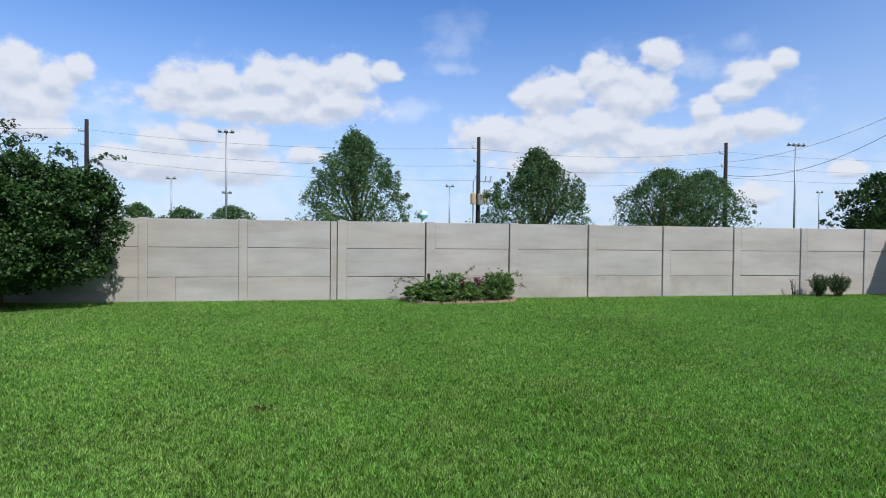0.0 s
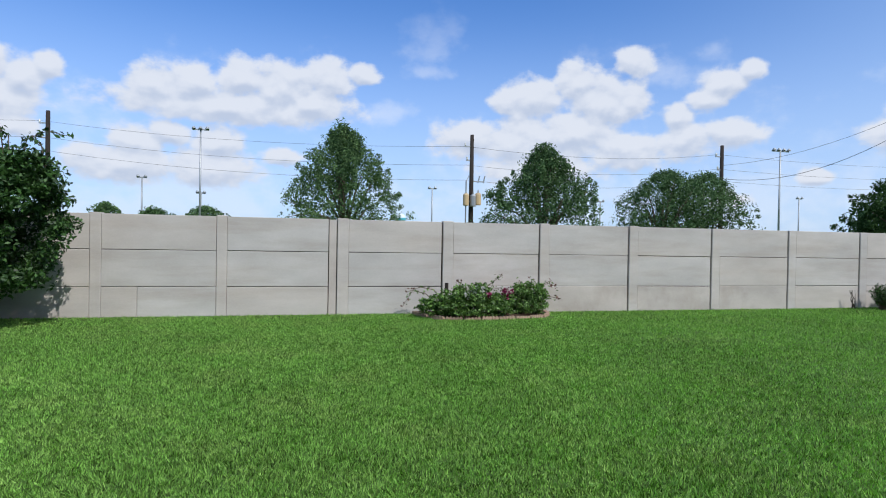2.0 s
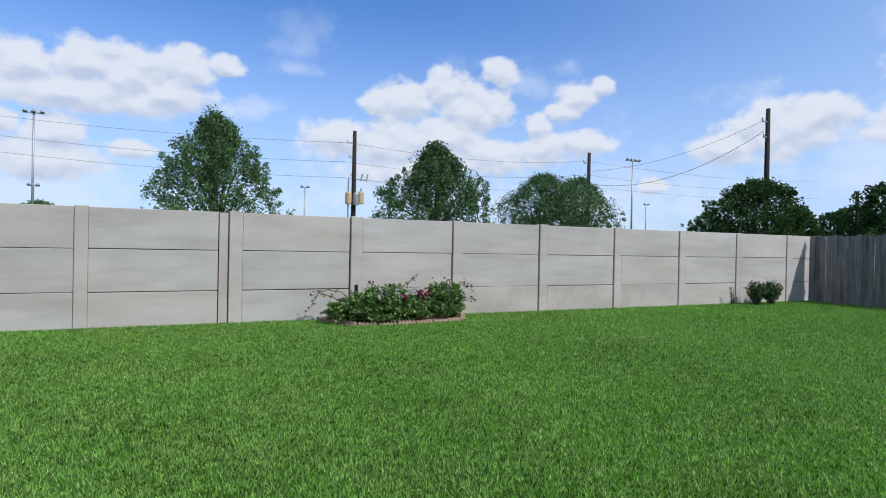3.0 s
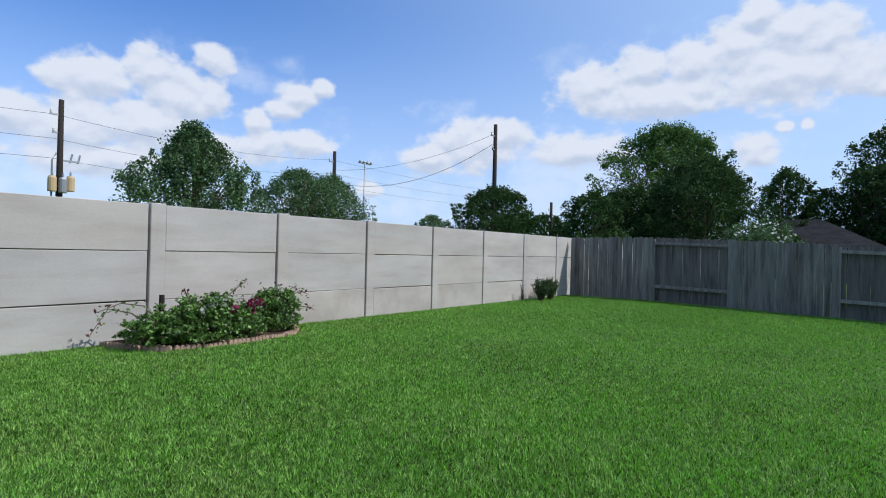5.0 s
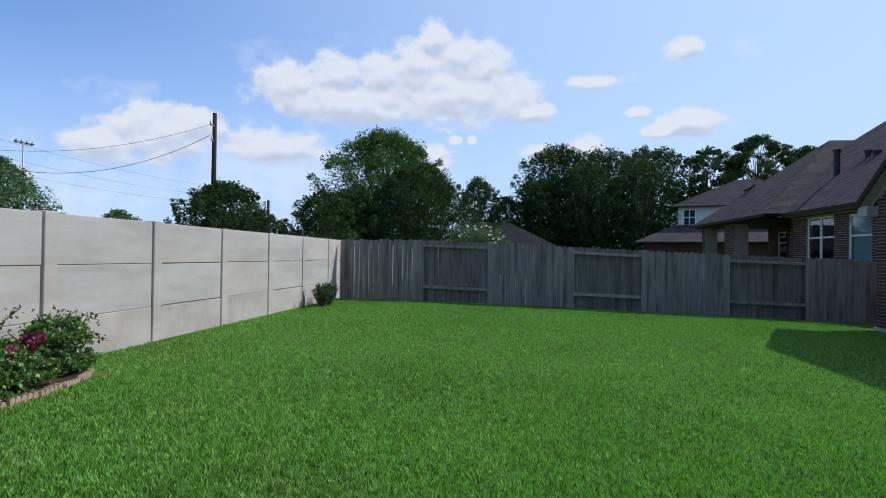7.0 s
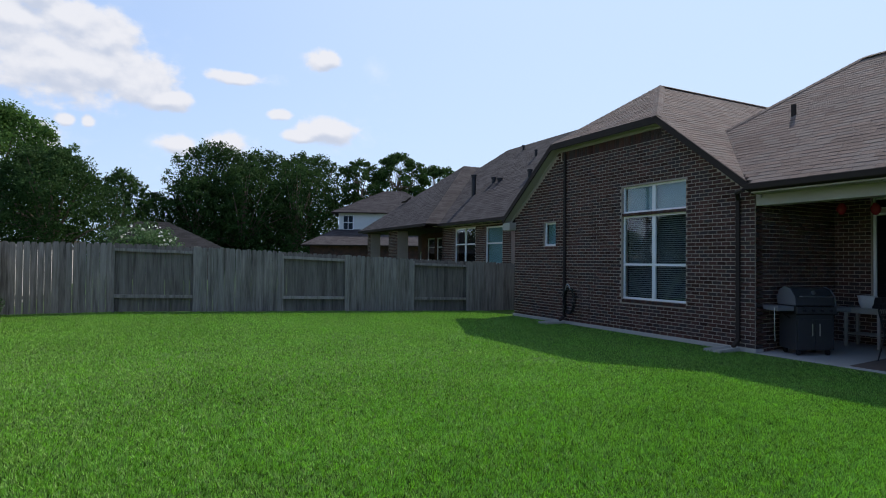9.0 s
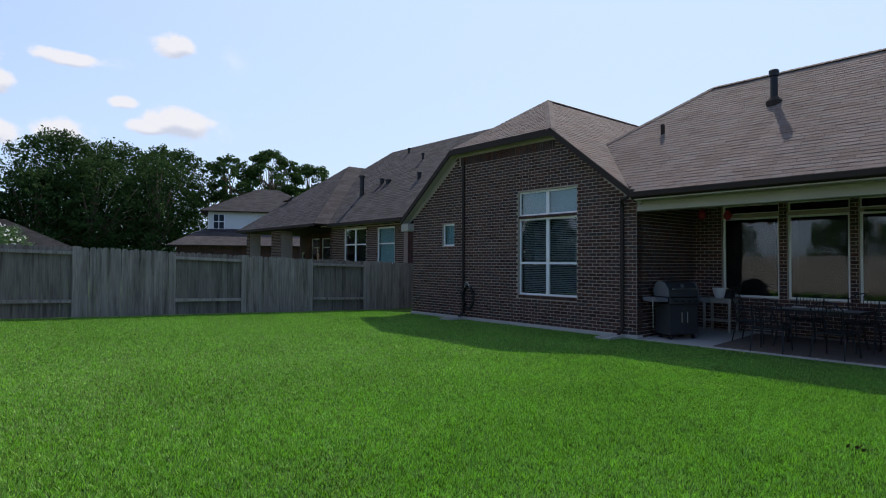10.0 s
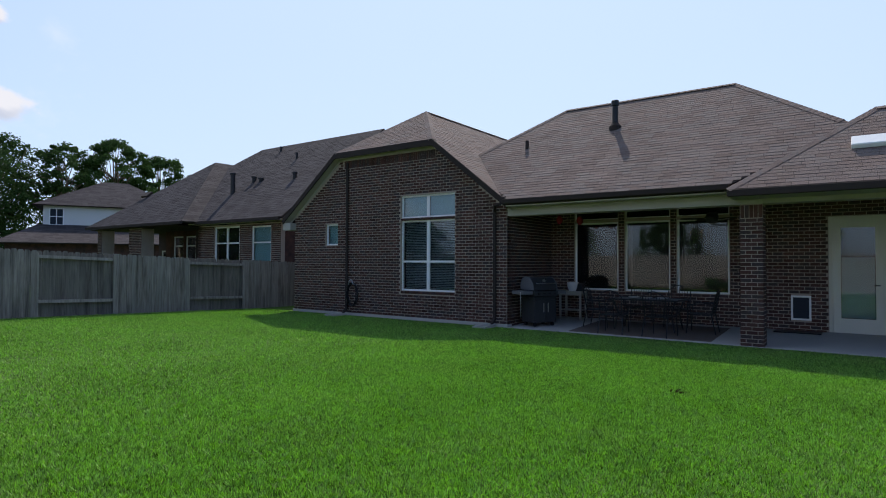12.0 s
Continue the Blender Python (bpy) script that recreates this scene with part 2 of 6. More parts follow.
def grass_material(name, face, through_light, shade):
    """Mown blades: greyish green on the face, a stronger yellow-green where light comes through, patches of both."""
    m = bpy.data.materials.new(name)
    m.use_nodes = True
    nt = m.node_tree
    N, L = nt.nodes.new, nt.links.new
    b = nt.nodes["Principled BSDF"]
    b.inputs["Roughness"].default_value, b.inputs["Specular IOR Level"].default_value = 0.6, 0.16
    geo = N("ShaderNodeNewGeometry")

    def noise_at(scale, detail):
        n = N("ShaderNodeTexNoise")
        n.inputs["Scale"].default_value, n.inputs["Detail"].default_value = scale, detail
        L(geo.outputs["Position"], n.inputs["Vector"])
        return n.outputs["Fac"]

    def math_(op, a, c):
        n = N("ShaderNodeMath")
        n.operation = op
        for i, v in enumerate((a, c)):
            if isinstance(v, (int, float)):
                n.inputs[i].default_value = v
            else:
                L(v, n.inputs[i])
        return n.outputs[0]

    def scaled(colour, amount):
        n = N("ShaderNodeVectorMath")
        n.operation = "SCALE"
        if isinstance(colour, tuple):
            n.inputs[0].default_value = colour
        else:
            L(colour, n.inputs[0])
        L(amount, n.inputs["Scale"])
        return n.outputs[0]

    patch = math_("MULTIPLY", math_("SUBTRACT", noise_at(0.55, 4), 0.5), 0.6)
    tuft = math_("MULTIPLY", math_("SUBTRACT", noise_at(9.0, 3), 0.5), 0.7)
    single_ = math_("MULTIPLY", math_("SUBTRACT", geo.outputs["Random Per Island"], 0.5), 1.7)
    gain = math_("MAXIMUM", math_("ADD", math_("ADD", math_("ADD", patch, tuft), single_), 1.0), 0.15)
    dry = N("ShaderNodeMapRange")
    dry.inputs["From Min"].default_value, dry.inputs["From Max"].default_value, dry.inputs["To Max"].default_value = 0.50, 0.80, 0.75
    L(math_("ADD", math_("MULTIPLY", noise_at(1.3, 5), 0.8), math_("MULTIPLY", geo.outputs["Random Per Island"], 0.2)), dry.inputs["Value"])
    mx = N("ShaderNodeMix")
    mx.data_type = "RGBA"
    L(dry.outputs[0], mx.inputs[0])
    mx.inputs[6].default_value, mx.inputs[7].default_value = (*face, 1), (*shade, 1)
    L(scaled(mx.outputs[2], gain), b.inputs["Base Color"])
    tr = N("ShaderNodeBsdfTranslucent")
    L(scaled(through_light, gain), tr.inputs["Color"])
    ms = N("ShaderNodeMixShader")
    ms.inputs[0].default_value = 0.30
    L(b.outputs[0], ms.inputs[1])
    L(tr.outputs[0], ms.inputs[2])
    L(ms.outputs[0], nt.nodes["Material Output"].inputs["Surface"])
    return m


M = {
    "soil": material("lawn_soil", (0.072, 0.130, 0.030), 0.95, coarse=(0.5, 0.25), fine=(55, 0.35), bump=0.6, bump_scale=90, tint=(0.060, 0.118, 0.016)),
    "blade": grass_material("grass_blade", (0.166, 0.308, 0.064), (0.150, 0.440, 0.012), (0.255, 0.318, 0.100)),
    "concrete": material("precast_concrete", (0.462, 0.436, 0.416), 0.9, vary=0.09, coarse=(1.6, 0.22), fine=(55, 0.07), bump=0.18, bump_scale=90, stretch=(0.5, 1, 1.3), tint=(0.420, 0.385, 0.358), stain=((0.32, 1.0, 2.2), 1.6, 0.48, 0.70, 0.55, (0.36, 0.31, 0.27))),
    "concrete_damp": material("soil_stained_concrete", (0.445, 0.408, 0.380), 0.92, vary=0.10, coarse=(1.6, 0.25), fine=(55, 0.08), bump=0.18, bump_scale=90, stretch=(0.5, 1, 1.3), tint=(0.41, 0.37, 0.34), stain=((0.8, 1.0, 0.5), 2.2, 0.46, 0.68, 0.55, (0.31, 0.265, 0.23))),
    "joint": material("joint_mortar", (0.075, 0.062, 0.052), 0.95),
    "slab": material("patio_concrete", (0.42, 0.39, 0.35), 0.85, coarse=(0.7, 0.12), fine=(60, 0.08), bump=0.2),
    "wood": material("weathered_cedar", (0.252, 0.224, 0.198), 0.9, vary=0.34, coarse=(2.6, 0.45), fine=(12, 0.40), bump=0.5, bump_scale=30, stretch=(3, 3, 0.22), tint=(0.178, 0.165, 0.148), stain=((5.0, 5.0, 0.35), 1.6, 0.50, 0.66, 0.75, (0.085, 0.075, 0.065))),
    # same cedar, darkened: the shade inside the recessed bays is put into its colour
    "wood_recess_shade": material("weathered_cedar_back_shaded", (0.185, 0.165, 0.146), 0.9, vary=0.34, coarse=(2.6, 0.45), fine=(12, 0.40), bump=0.5, bump_scale=30, stretch=(3, 3, 0.22), tint=(0.130, 0.118, 0.104), stain=((5.0, 5.0, 0.35), 1.6, 0.50, 0.66, 0.75, (0.085, 0.075, 0.065))),
    "wood_rail": material("weathered_cedar_rail", (0.255, 0.230, 0.206), 0.9, vary=0.15, coarse=(2.6, 0.45), fine=(12, 0.40), bump=0.5, bump_scale=30, stretch=(3, 3, 0.22), tint=(0.255, 0.232, 0.205), stain=((5.0, 5.0, 0.35), 1.6, 0.50, 0.72, 0.5, (0.085, 0.075, 0.065))),
    "brick": material("dark_red_brick", (0.122, 0.058, 0.045), 0.85, coarse=(2.0, 0.15), fine=(90, 0.12), island=0.6, bump=0.3, bump_scale=150, tint=(0.042, 0.030, 0.028)),
    "brick_piece": material("dark_red_brick_single", (0.122, 0.058, 0.045), 0.85, coarse=(2.0, 0.15), fine=(90, 0.12), vary=0.6, bump=0.3, bump_scale=150, tint=(0.042, 0.030, 0.028)),
    "mortar": material("pale_mortar", (0.37, 0.30, 0.245), 0.95, coarse=(3, 0.1), fine=(120, 0.1), bump=0.2),
    "shingle": material("asphalt_shingle", (0.185, 0.136, 0.118), 0.93, coarse=(1.2, 0.20), fine=(45, 0.30), island=0.26, bump=0.5, bump_scale=260, tint=(0.136, 0.110, 0.099)),
    "shingle_piece": material("asphalt_shingle_single", (0.185, 0.136, 0.118), 0.93, coarse=(1.2, 0.20), fine=(45, 0.30), vary=0.26, bump=0.5, bump_scale=260, tint=(0.136, 0.110, 0.099)),
    "shingle_far": material("asphalt_shingle_dark", (0.052, 0.046, 0.049), 0.93, coarse=(1.0, 0.15), fine=(120, 0.15), island=0.25, bump=0.4, bump_scale=200),
    # charcoal shingles, with the shade of surrounding trees painted into the colour
    "shingle_tree_shade": material("charcoal_shingle_shaded", (0.026, 0.025, 0.027), 0.93, coarse=(1.0, 0.15), fine=(120, 0.15), island=0.25, bump=0.4, bump_scale=200),
    "trim": material("taupe_painted_trim", (0.37, 0.34, 0.285), 0.6, coarse=(1, 0.05), fine=(50, 0.03)),
    "fascia": material("dark_brown_fascia", (0.040, 0.030, 0.026), 0.75, coarse=(1, 0.1), fine=(50, 0.04)),
    "white": material("white_vinyl", (0.78, 0.78, 0.76), 0.4, coarse=(2, 0.03), fine=(60, 0.02)),
    "offwhite": material("cream_painted_door", (0.62, 0.58, 0.48), 0.45, coarse=(1, 0.05), fine=(60, 0.02)),
    # near-black that carries the darkness of unlit rooms in its colour
    "dark": material("interior_shade_black", (0.020, 0.022, 0.026), 0.9),
    "blind": material("grey_green_blind", (0.36, 0.42, 0.42), 0.6, coarse=(1, 0.05), fine=(30, 0.03)),
    "curtain": material("pale_teal_shade", (0.32, 0.50, 0.52), 0.8, coarse=(3, 0.1), fine=(40, 0.04)),
    "screen": material("dark_solar_screen", (0.030, 0.036, 0.046), 0.75, coarse=(2, 0.06), fine=(200, 0.1)),
    "glass": glass_material("window_glass", (0.72, 0.80, 0.82)),
    "black": material("black_iron", (0.018, 0.018, 0.020), 0.45, metal=0.4),
    "dull_metal": material("dull_grey_metal", (0.15, 0.15, 0.16), 0.6, metal=0.3, fine=(60, 0.06)),
    "steel": material("brushed_steel", (0.38, 0.38, 0.39), 0.35, metal=0.9, fine=(80, 0.05)),
    "grey_metal": material("galvanised_steel", (0.34, 0.35, 0.36), 0.5, metal=0.6, fine=(40, 0.05)),
    "pole_wood": material("creosoted_pine_pole", (0.036, 0.029, 0.026), 0.9, stretch=(4, 4, 0.3), coarse=(1, 0.2), fine=(20, 0.15)),
    "cable": material("black_cable", (0.05, 0.05, 0.055), 0.6),
    "bark": material("tree_bark", (0.13, 0.10, 0.075), 0.95, stretch=(4, 4, 0.8), coarse=(2, 0.25), fine=(20, 0.2), bump=0.8, bump_scale=14),
    "leaf_bush": material("glossy_shrub_leaf", (0.024, 0.064, 0.012), 0.55, coarse=(2.2, 0.2), fine=(15, 0.1), island=0.45, tint=(0.040, 0.096, 0.018), translucent=0.12),
    "leaf_ash": material("ash_leaf", (0.076, 0.138, 0.060), 0.75, coarse=(0.8, 0.2), fine=(6, 0.1), island=0.28, tint=(0.125, 0.205, 0.075), translucent=0.3),
    "leaf_oak": material("oak_leaf", (0.033, 0.068, 0.020), 0.8, coarse=(0.6, 0.2), fine=(6, 0.1), island=0.20, tint=(0.046, 0.092, 0.026), translucent=0.3),
    "leaf_elm": material("bright_elm_leaf", (0.066, 0.136, 0.032), 0.75, coarse=(0.6, 0.2), fine=(6, 0.1), island=0.28, tint=(0.100, 0.184, 0.044), translucent=0.32),
    "leaf_young": material("young_oak_leaf", (0.058, 0.116, 0.040), 0.7, coarse=(0.6, 0.2), fine=(6, 0.1), island=0.34, tint=(0.088, 0.162, 0.056), translucent=0.30),
    "leaf_rose": material("rose_leaf", (0.074, 0.150, 0.030), 0.45, coarse=(3, 0.2), fine=(15, 0.1), island=0.45, tint=(0.125, 0.225, 0.050), translucent=0.3),
    "leaf_red": material("young_red_rose_leaf", (0.12, 0.045, 0.035), 0.5, island=0.4, translucent=0.3),
    "petal": material("magenta_petal", (0.22, 0.020, 0.075), 0.5, island=0.3, translucent=0.3),
    "petal_white": material("white_petal", (0.70, 0.70, 0.66), 0.6, island=0.2, translucent=0.3),
    "mulch": material("dark_mulch", (0.055, 0.036, 0.024), 0.95, coarse=(6, 0.2), fine=(60, 0.3), bump=0.9, bump_scale=60),
    "edging": material("terracotta_edging", (0.36, 0.250, 0.185), 0.85, vary=0.15, coarse=(4, 0.15), fine=(60, 0.12), bump=0.3),
    "rug": material("brown_outdoor_rug", (0.15, 0.115, 0.095), 0.95, coarse=(2, 0.1), fine=(90, 0.2), bump=0.4, bump_scale=300),
    "siding": material("white_siding", (0.66, 0.65, 0.62), 0.7, coarse=(1, 0.05), fine=(30, 0.03)),
    "ceiling": material("patio_ceiling_paint", (0.40, 0.37, 0.31), 0.7),
    "tank": material("water_tank_paint", (0.62, 0.70, 0.72), 0.5),
    "tank_band": material("teal_tank_band", (0.08, 0.35, 0.42), 0.5),
    "pot": material("glazed_white_pot", (0.62, 0.60, 0.56), 0.35),
    "charcoal": material("charcoal_enamel", (0.045, 0.046, 0.049), 0.45, metal=0.3, fine=(50, 0.05)),
    "red": material("red_glass", (0.28, 0.02, 0.03), 0.25),
    "copper": material("tan_transformer", (0.50, 0.36, 0.20), 0.5, fine=(20, 0.1)),
}

# ---------------------------------------------------------------- mesh helpers


class Geo:
    """Vertices and faces, gathered before they become one mesh."""

    def __init__(self):
        self.v, self.f = [], []

    def add(self, verts, faces):
        n = len(self.v)
        self.v.extend(tuple(p) for p in verts)
        self.f.extend(tuple(i + n for i in face) for face in faces)
        return self

    def box(self, x0, y0, z0, x1, y1, z1, m=None):
        x0, x1 = min(x0, x1), max(x0, x1)
        y0, y1 = min(y0, y1), max(y0, y1)
        z0, z1 = min(z0, z1), max(z0, z1)
        pts = [Vector(p) for p in ((x0, y0, z0), (x1, y0, z0), (x1, y1, z0), (x0, y1, z0), (x0, y0, z1), (x1, y0, z1), (x1, y1, z1), (x0, y1, z1))]
        if m is not None:
            pts = [m @ p for p in pts]
        return self.add(pts, ((0, 3, 2, 1), (4, 5, 6, 7), (0, 1, 5, 4), (1, 2, 6, 5), (2, 3, 7, 6), (3, 0, 4, 7)))

    def tube(self, path, radii, sides=8):
        """A round bar along the path, with a radius at each point."""
        pts = [Vector(p) for p in path]
        if isinstance(radii, (int, float)):
            radii = [radii] * len(pts)
        rings = []
        for i, p in enumerate(pts):
            d = (pts[min(i + 1, len(pts) - 1)] - pts[max(i - 1, 0)]).normalized()
            a = d.cross(Vector((0, 0, 1)) if abs(d.z) < 0.9 else Vector((1, 0, 0))).normalized()
            b = d.cross(a)
            rings.append([p + (a * math.cos(k * math.tau / sides) + b * math.sin(k * math.tau / sides)) * radii[i] for k in range(sides)])
        verts = [p for r in rings for p in r]
        faces = [(i * sides + k, i * sides + (k + 1) % sides, (i + 1) * sides + (k + 1) % sides, (i + 1) * sides + k)
                 for i in range(len(rings) - 1) for k in range(sides)]
        faces += [tuple(reversed(range(sides))), tuple((len(rings) - 1) * sides + k for k in range(sides))]
        return self.add(verts, faces)

    def lathe(self, profile, centre, sides=16):
        """Turns (radius, height) pairs round an upright axis."""
        cx, cy, cz = centre
        verts = [(cx + r * math.cos(k * math.tau / sides), cy + r * math.sin(k * math.tau / sides), cz + h) for r, h in profile for k in range(sides)]
        n = len(profile)
        faces = [(i * sides + k, i * sides + (k + 1) % sides, (i + 1) * sides + (k + 1) % sides, (i + 1) * sides + k) for i in range(n - 1) for k in range(sides)]
        faces += [tuple(reversed(range(sides))), tuple((n - 1) * sides + k for k in range(sides))]
        return self.add(verts, faces)

    def slab(self, corners, thick):
        """A flat polygon given thickness downwards along its normal."""
        c = [Vector(p) for p in corners]
        n = (c[1] - c[0]).cross(c[2] - c[0]).normalized()
        if n.z < 0:
            c.reverse()
            n = -n
        low = [p - n * thick for p in c]
        k = len(c)
        faces = [tuple(range(k)), tuple(reversed(range(k, 2 * k)))]
        faces += [(i, i + k, (i + 1) % k + k, (i + 1) % k) for i in range(k)]
        return self.add(c + low, faces)

    def mesh(self, name, smooth=False, bevel=0.0):
        me = bpy.data.meshes.new(name)
        me.from_pydata(self.v, [], self.f)
        if bevel:
            bm = bmesh.new()
            bm.from_mesh(me)
            bmesh.ops.recalc_face_normals(bm, faces=bm.faces)
            bmesh.ops.bevel(bm, geom=[e for e in bm.edges if e.is_manifold and e.calc_face_angle(0) > 0.6], offset=bevel, segments=1, affect="EDGES")
            bm.to_mesh(me)
            bm.free()
        if smooth:
            for p in me.polygons:
                p.use_smooth = True
        me.update()
        return me


def part(name, geo, mat, parent=None, label="", smooth=False, bevel=0.0, at=None, weld=False):
    """One mesh object, under a thing or a part where a parent is given."""
    me = geo.mesh(name, smooth, bevel) if isinstance(geo, Geo) else geo
    if weld:
        bm = bmesh.new()
        bm.from_mesh(me)
        bmesh.ops.remove_doubles(bm, verts=bm.verts, dist=0.0005)
        bm.to_mesh(me)
        bm.free()
    if not me.materials:
        me.materials.append(M[mat])
    ob = new(name, me)
    if parent is not None:
        ob.parent = parent
    if at is not None:
        ob.matrix_basis = at
    if label:
        tagged(ob, label)
    return ob


def thing(name, label, category, at=None, group="", kind=""):
    ob = new(name)
    ob.empty_display_size = 0.1
    if at is not None:
        ob.matrix_basis = at
    return tagged(ob, label, category, group, kind)


def single(name, geo, mat, label, category, group="", kind="", smooth=False, bevel=0.0, at=None):
    return tagged(part(name, geo, mat, None, "", smooth, bevel, at), label, category, group, kind)


def ground_z(x, y):
    """The lawn rises gently from the house to the concrete wall."""
    k = min(max((y + 2.8) / 11.0, 0.0), 1.0)
    return -0.21 + 0.30 * k


WALL_Y, FENCE_X, HOUSE_Y, PATIO_Y = 10.69, 14.86, -2.815, -5.415
SLAB_Z = -0.13


def slab_z(y):
    """The patio slab falls from the back wall towards the lawn."""
    return -0.200 + 0.040 * (HOUSE_Y - y)


# ---------------------------------------------------------------- ground and lawn


def make_ground():
    xs = [-3000, -600, -120, -40, -20] + [-12 + i * 1.0 for i in range(40)] + [34, 45, 60, 120, 600, 3000]
    ys = [-3000, -600, -120, -40, -20] + [-12 + i * 1.0 for i in range(36)] + [30, 45, 60, 120, 600, 3000]
    g = Geo()
    g.v = [(x, y, ground_z(x, y) - 0.005) for y in ys for x in xs]
    n = len(xs)
    g.f = [(j * n + i, j * n + i + 1, (j + 1) * n + i + 1, (j + 1) * n + i) for j in range(len(ys) - 1) for i in range(n - 1)]
    single("ground", g, "soil", "mown green lawn soil reaching past the fences", "ground", kind="structure", smooth=True)


def blade_mesh(name, count, near, tall, wide, rng):
    """Mown blades, each one leaning triangle; near is the share that stands along the walked strip."""
    k = int(count * near)
    x = np.concatenate([rng.uniform(-9.0, 14.9, count - k), rng.normal(0.3, 2.3, k)])
    y = np.concatenate([rng.uniform(-2.75, 10.69, count - k), rng.uniform(-2.2, 10.2, k)])
    keep = ~((x > 1.9) & (x < 4.2) & (y > 9.75)) & (y < WALL_Y - 0.02) & (x < FENCE_X - 0.03) & ~((x < 13.1) & (y < HOUSE_Y + 0.12))
    x, y = x[keep], y[keep]
    k = len(x)
    z = -0.21 + 0.30 * np.clip((y + 2.8) / 11.0, 0, 1)
    patch = 0.5 + 0.5 * np.sin(x * 1.7 + 2.1 * np.sin(y * 0.9)) * np.sin(y * 1.3 + 1.7 * np.sin(x * 0.7))
    # tufts two fingers wide lean and grow alike
    tufts = rng.uniform(0, 1, (3, 4096))
    wx, wy = x + 0.03 * np.sin(y * 31 + x * 9), y + 0.03 * np.sin(x * 29 - y * 7)
    cell = (np.floor(wx / 0.045).astype(np.int64) * 7919 + np.floor(wy / 0.045).astype(np.int64) * 104729) % 4096
    h = tall * rng.uniform(0.55, 1.2, k) * (0.85 + 0.3 * patch) * (0.65 + 0.7 * tufts[0, cell])
    a, lean = rng.uniform(0, math.tau, k), np.clip(rng.uniform(0.0, 0.8, k) + 0.35 * tufts[1, cell], 0.05, 0.98)
    la = tufts[2, cell] * math.tau + rng.normal(0, 0.9, k)
    w = wide * rng.uniform(0.7, 1.4, k)
    dx, dy = np.cos(a) * w / 2, np.sin(a) * w / 2
    co = np.empty((k, 3, 3), np.float32)
    co[:, 0] = np.stack([x + dx, y + dy, z - 0.004], 1)
    co[:, 1] = np.stack([x - dx, y - dy, z - 0.004], 1)
    co[:, 2] = np.stack([x + np.cos(la) * h * lean, y + np.sin(la) * h * lean, z + h * (1 - 0.35 * lean)], 1)
    return quad_mesh(name, co)


def quad_mesh(name, co):
    """Loose faces of three or four corners each, straight from an array."""
    k, n = co.shape[:2]
    me = bpy.data.meshes.new(name)
    me.vertices.add(k * n)
    me.vertices.foreach_set("co", np.ascontiguousarray(co, np.float32).ravel())
    me.loops.add(k * n)
    me.loops.foreach_set("vertex_index", np.arange(k * n, dtype=np.int32))
    me.polygons.add(k)
    me.polygons.foreach_set("loop_start", np.arange(0, k * n, n, dtype=np.int32))
    me.update(calc_edges=True)
    return me


def make_lawn():
    rng = np.random.default_rng(11)
    me = blade_mesh("lawn_blades", 1500000, 0.45, 0.031, 0.0080, rng)
    tagged(part("lawn", me, "blade"), "dense mown green lawn of broad blades", "lawn", kind="stuff")


make_ground()
make_lawn()

# ---------------------------------------------------------------- precast concrete wall


def make_concrete_wall():
    wall = thing("wall_concrete", "pale grey precast concrete panel wall with slotted posts", "wall", kind="structure")
    first = 2.271 - 1.963 * 9
    lines = [first + 1.963 * i for i in range(27)]
    rng = random.Random(4)
    rows = (1.81, 1.215, 0.59, -0.25)
    for i, x in enumerate(lines):
        gap = i >= 8
        top = 1.815 if i < 12 else 1.80
        x0 = x if gap else x - 0.09
        pw = 0.20 if gap else 0.17
        g = Geo().box(x0, WALL_Y - 0.012, -0.25, x0 + pw, WALL_Y + 0.17, top + 0.012)
        part("post", g, "concrete", wall, bevel=0.008)
        nxt = lines[i + 1] if i + 1 < len(lines) else x + 1.963
        nxt_gap = i + 1 >= 8
        x1 = (nxt - 0.022) if nxt_gap else nxt - 0.09
        if i == 7:
            # wide slot before the first grooved post, packed with a recessed strip
            x1 = nxt - 0.155
            part("slot_filler", Geo().box(x1 + 0.012, WALL_Y + 0.022, -0.25, nxt - 0.016, WALL_Y + 0.10, 1.80), "concrete_damp", wall, "brownish recessed mortar strip")
        for r in range(3):
            ztop, zbot = rows[r] + (rng.uniform(-0.006, 0.004) if r else 0), rows[r + 1] + 0.006
            tip = rng.uniform(-0.006, 0.006)
            cuts = [x0 + pw + 0.002, x1]
            if r == 2 and i == 6:
                cuts.insert(1, x0 + pw + 0.55)
            for a, b in zip(cuts, cuts[1:]):
                dy = rng.uniform(-0.004, 0.006)
                g = Geo()
                g.add([(a, WALL_Y + dy, zbot), (b - 0.006, WALL_Y + dy, zbot + tip), (b - 0.006, WALL_Y + 0.11, zbot + tip), (a, WALL_Y + 0.11, zbot),
                       (a, WALL_Y + dy, min(ztop, 1.81) - 0.002), (b - 0.006, WALL_Y + dy, min(ztop, 1.81) - 0.002 + (tip if r else 0)), (b - 0.006, WALL_Y + 0.11, min(ztop, 1.81) + (tip if r else 0)), (a, WALL_Y + 0.11, min(ztop, 1.81))],
                      ((0, 3, 2, 1), (4, 5, 6, 7), (0, 1, 5, 4), (1, 2, 6, 5), (2, 3, 7, 6), (3, 0, 4, 7)))
                part("panel", g, "concrete_damp" if r == 2 and i in (10, 11, 12) else "concrete", wall, bevel=0.006)
        # shadowed slot behind the joints
        part("joint_core", Geo().box(x0 + pw - 0.01, WALL_Y + 0.085, -0.25, nxt + 0.01, WALL_Y + 0.105, 1.79), "joint", wall)


make_concrete_wall()

# ---------------------------------------------------------------- wooden fence


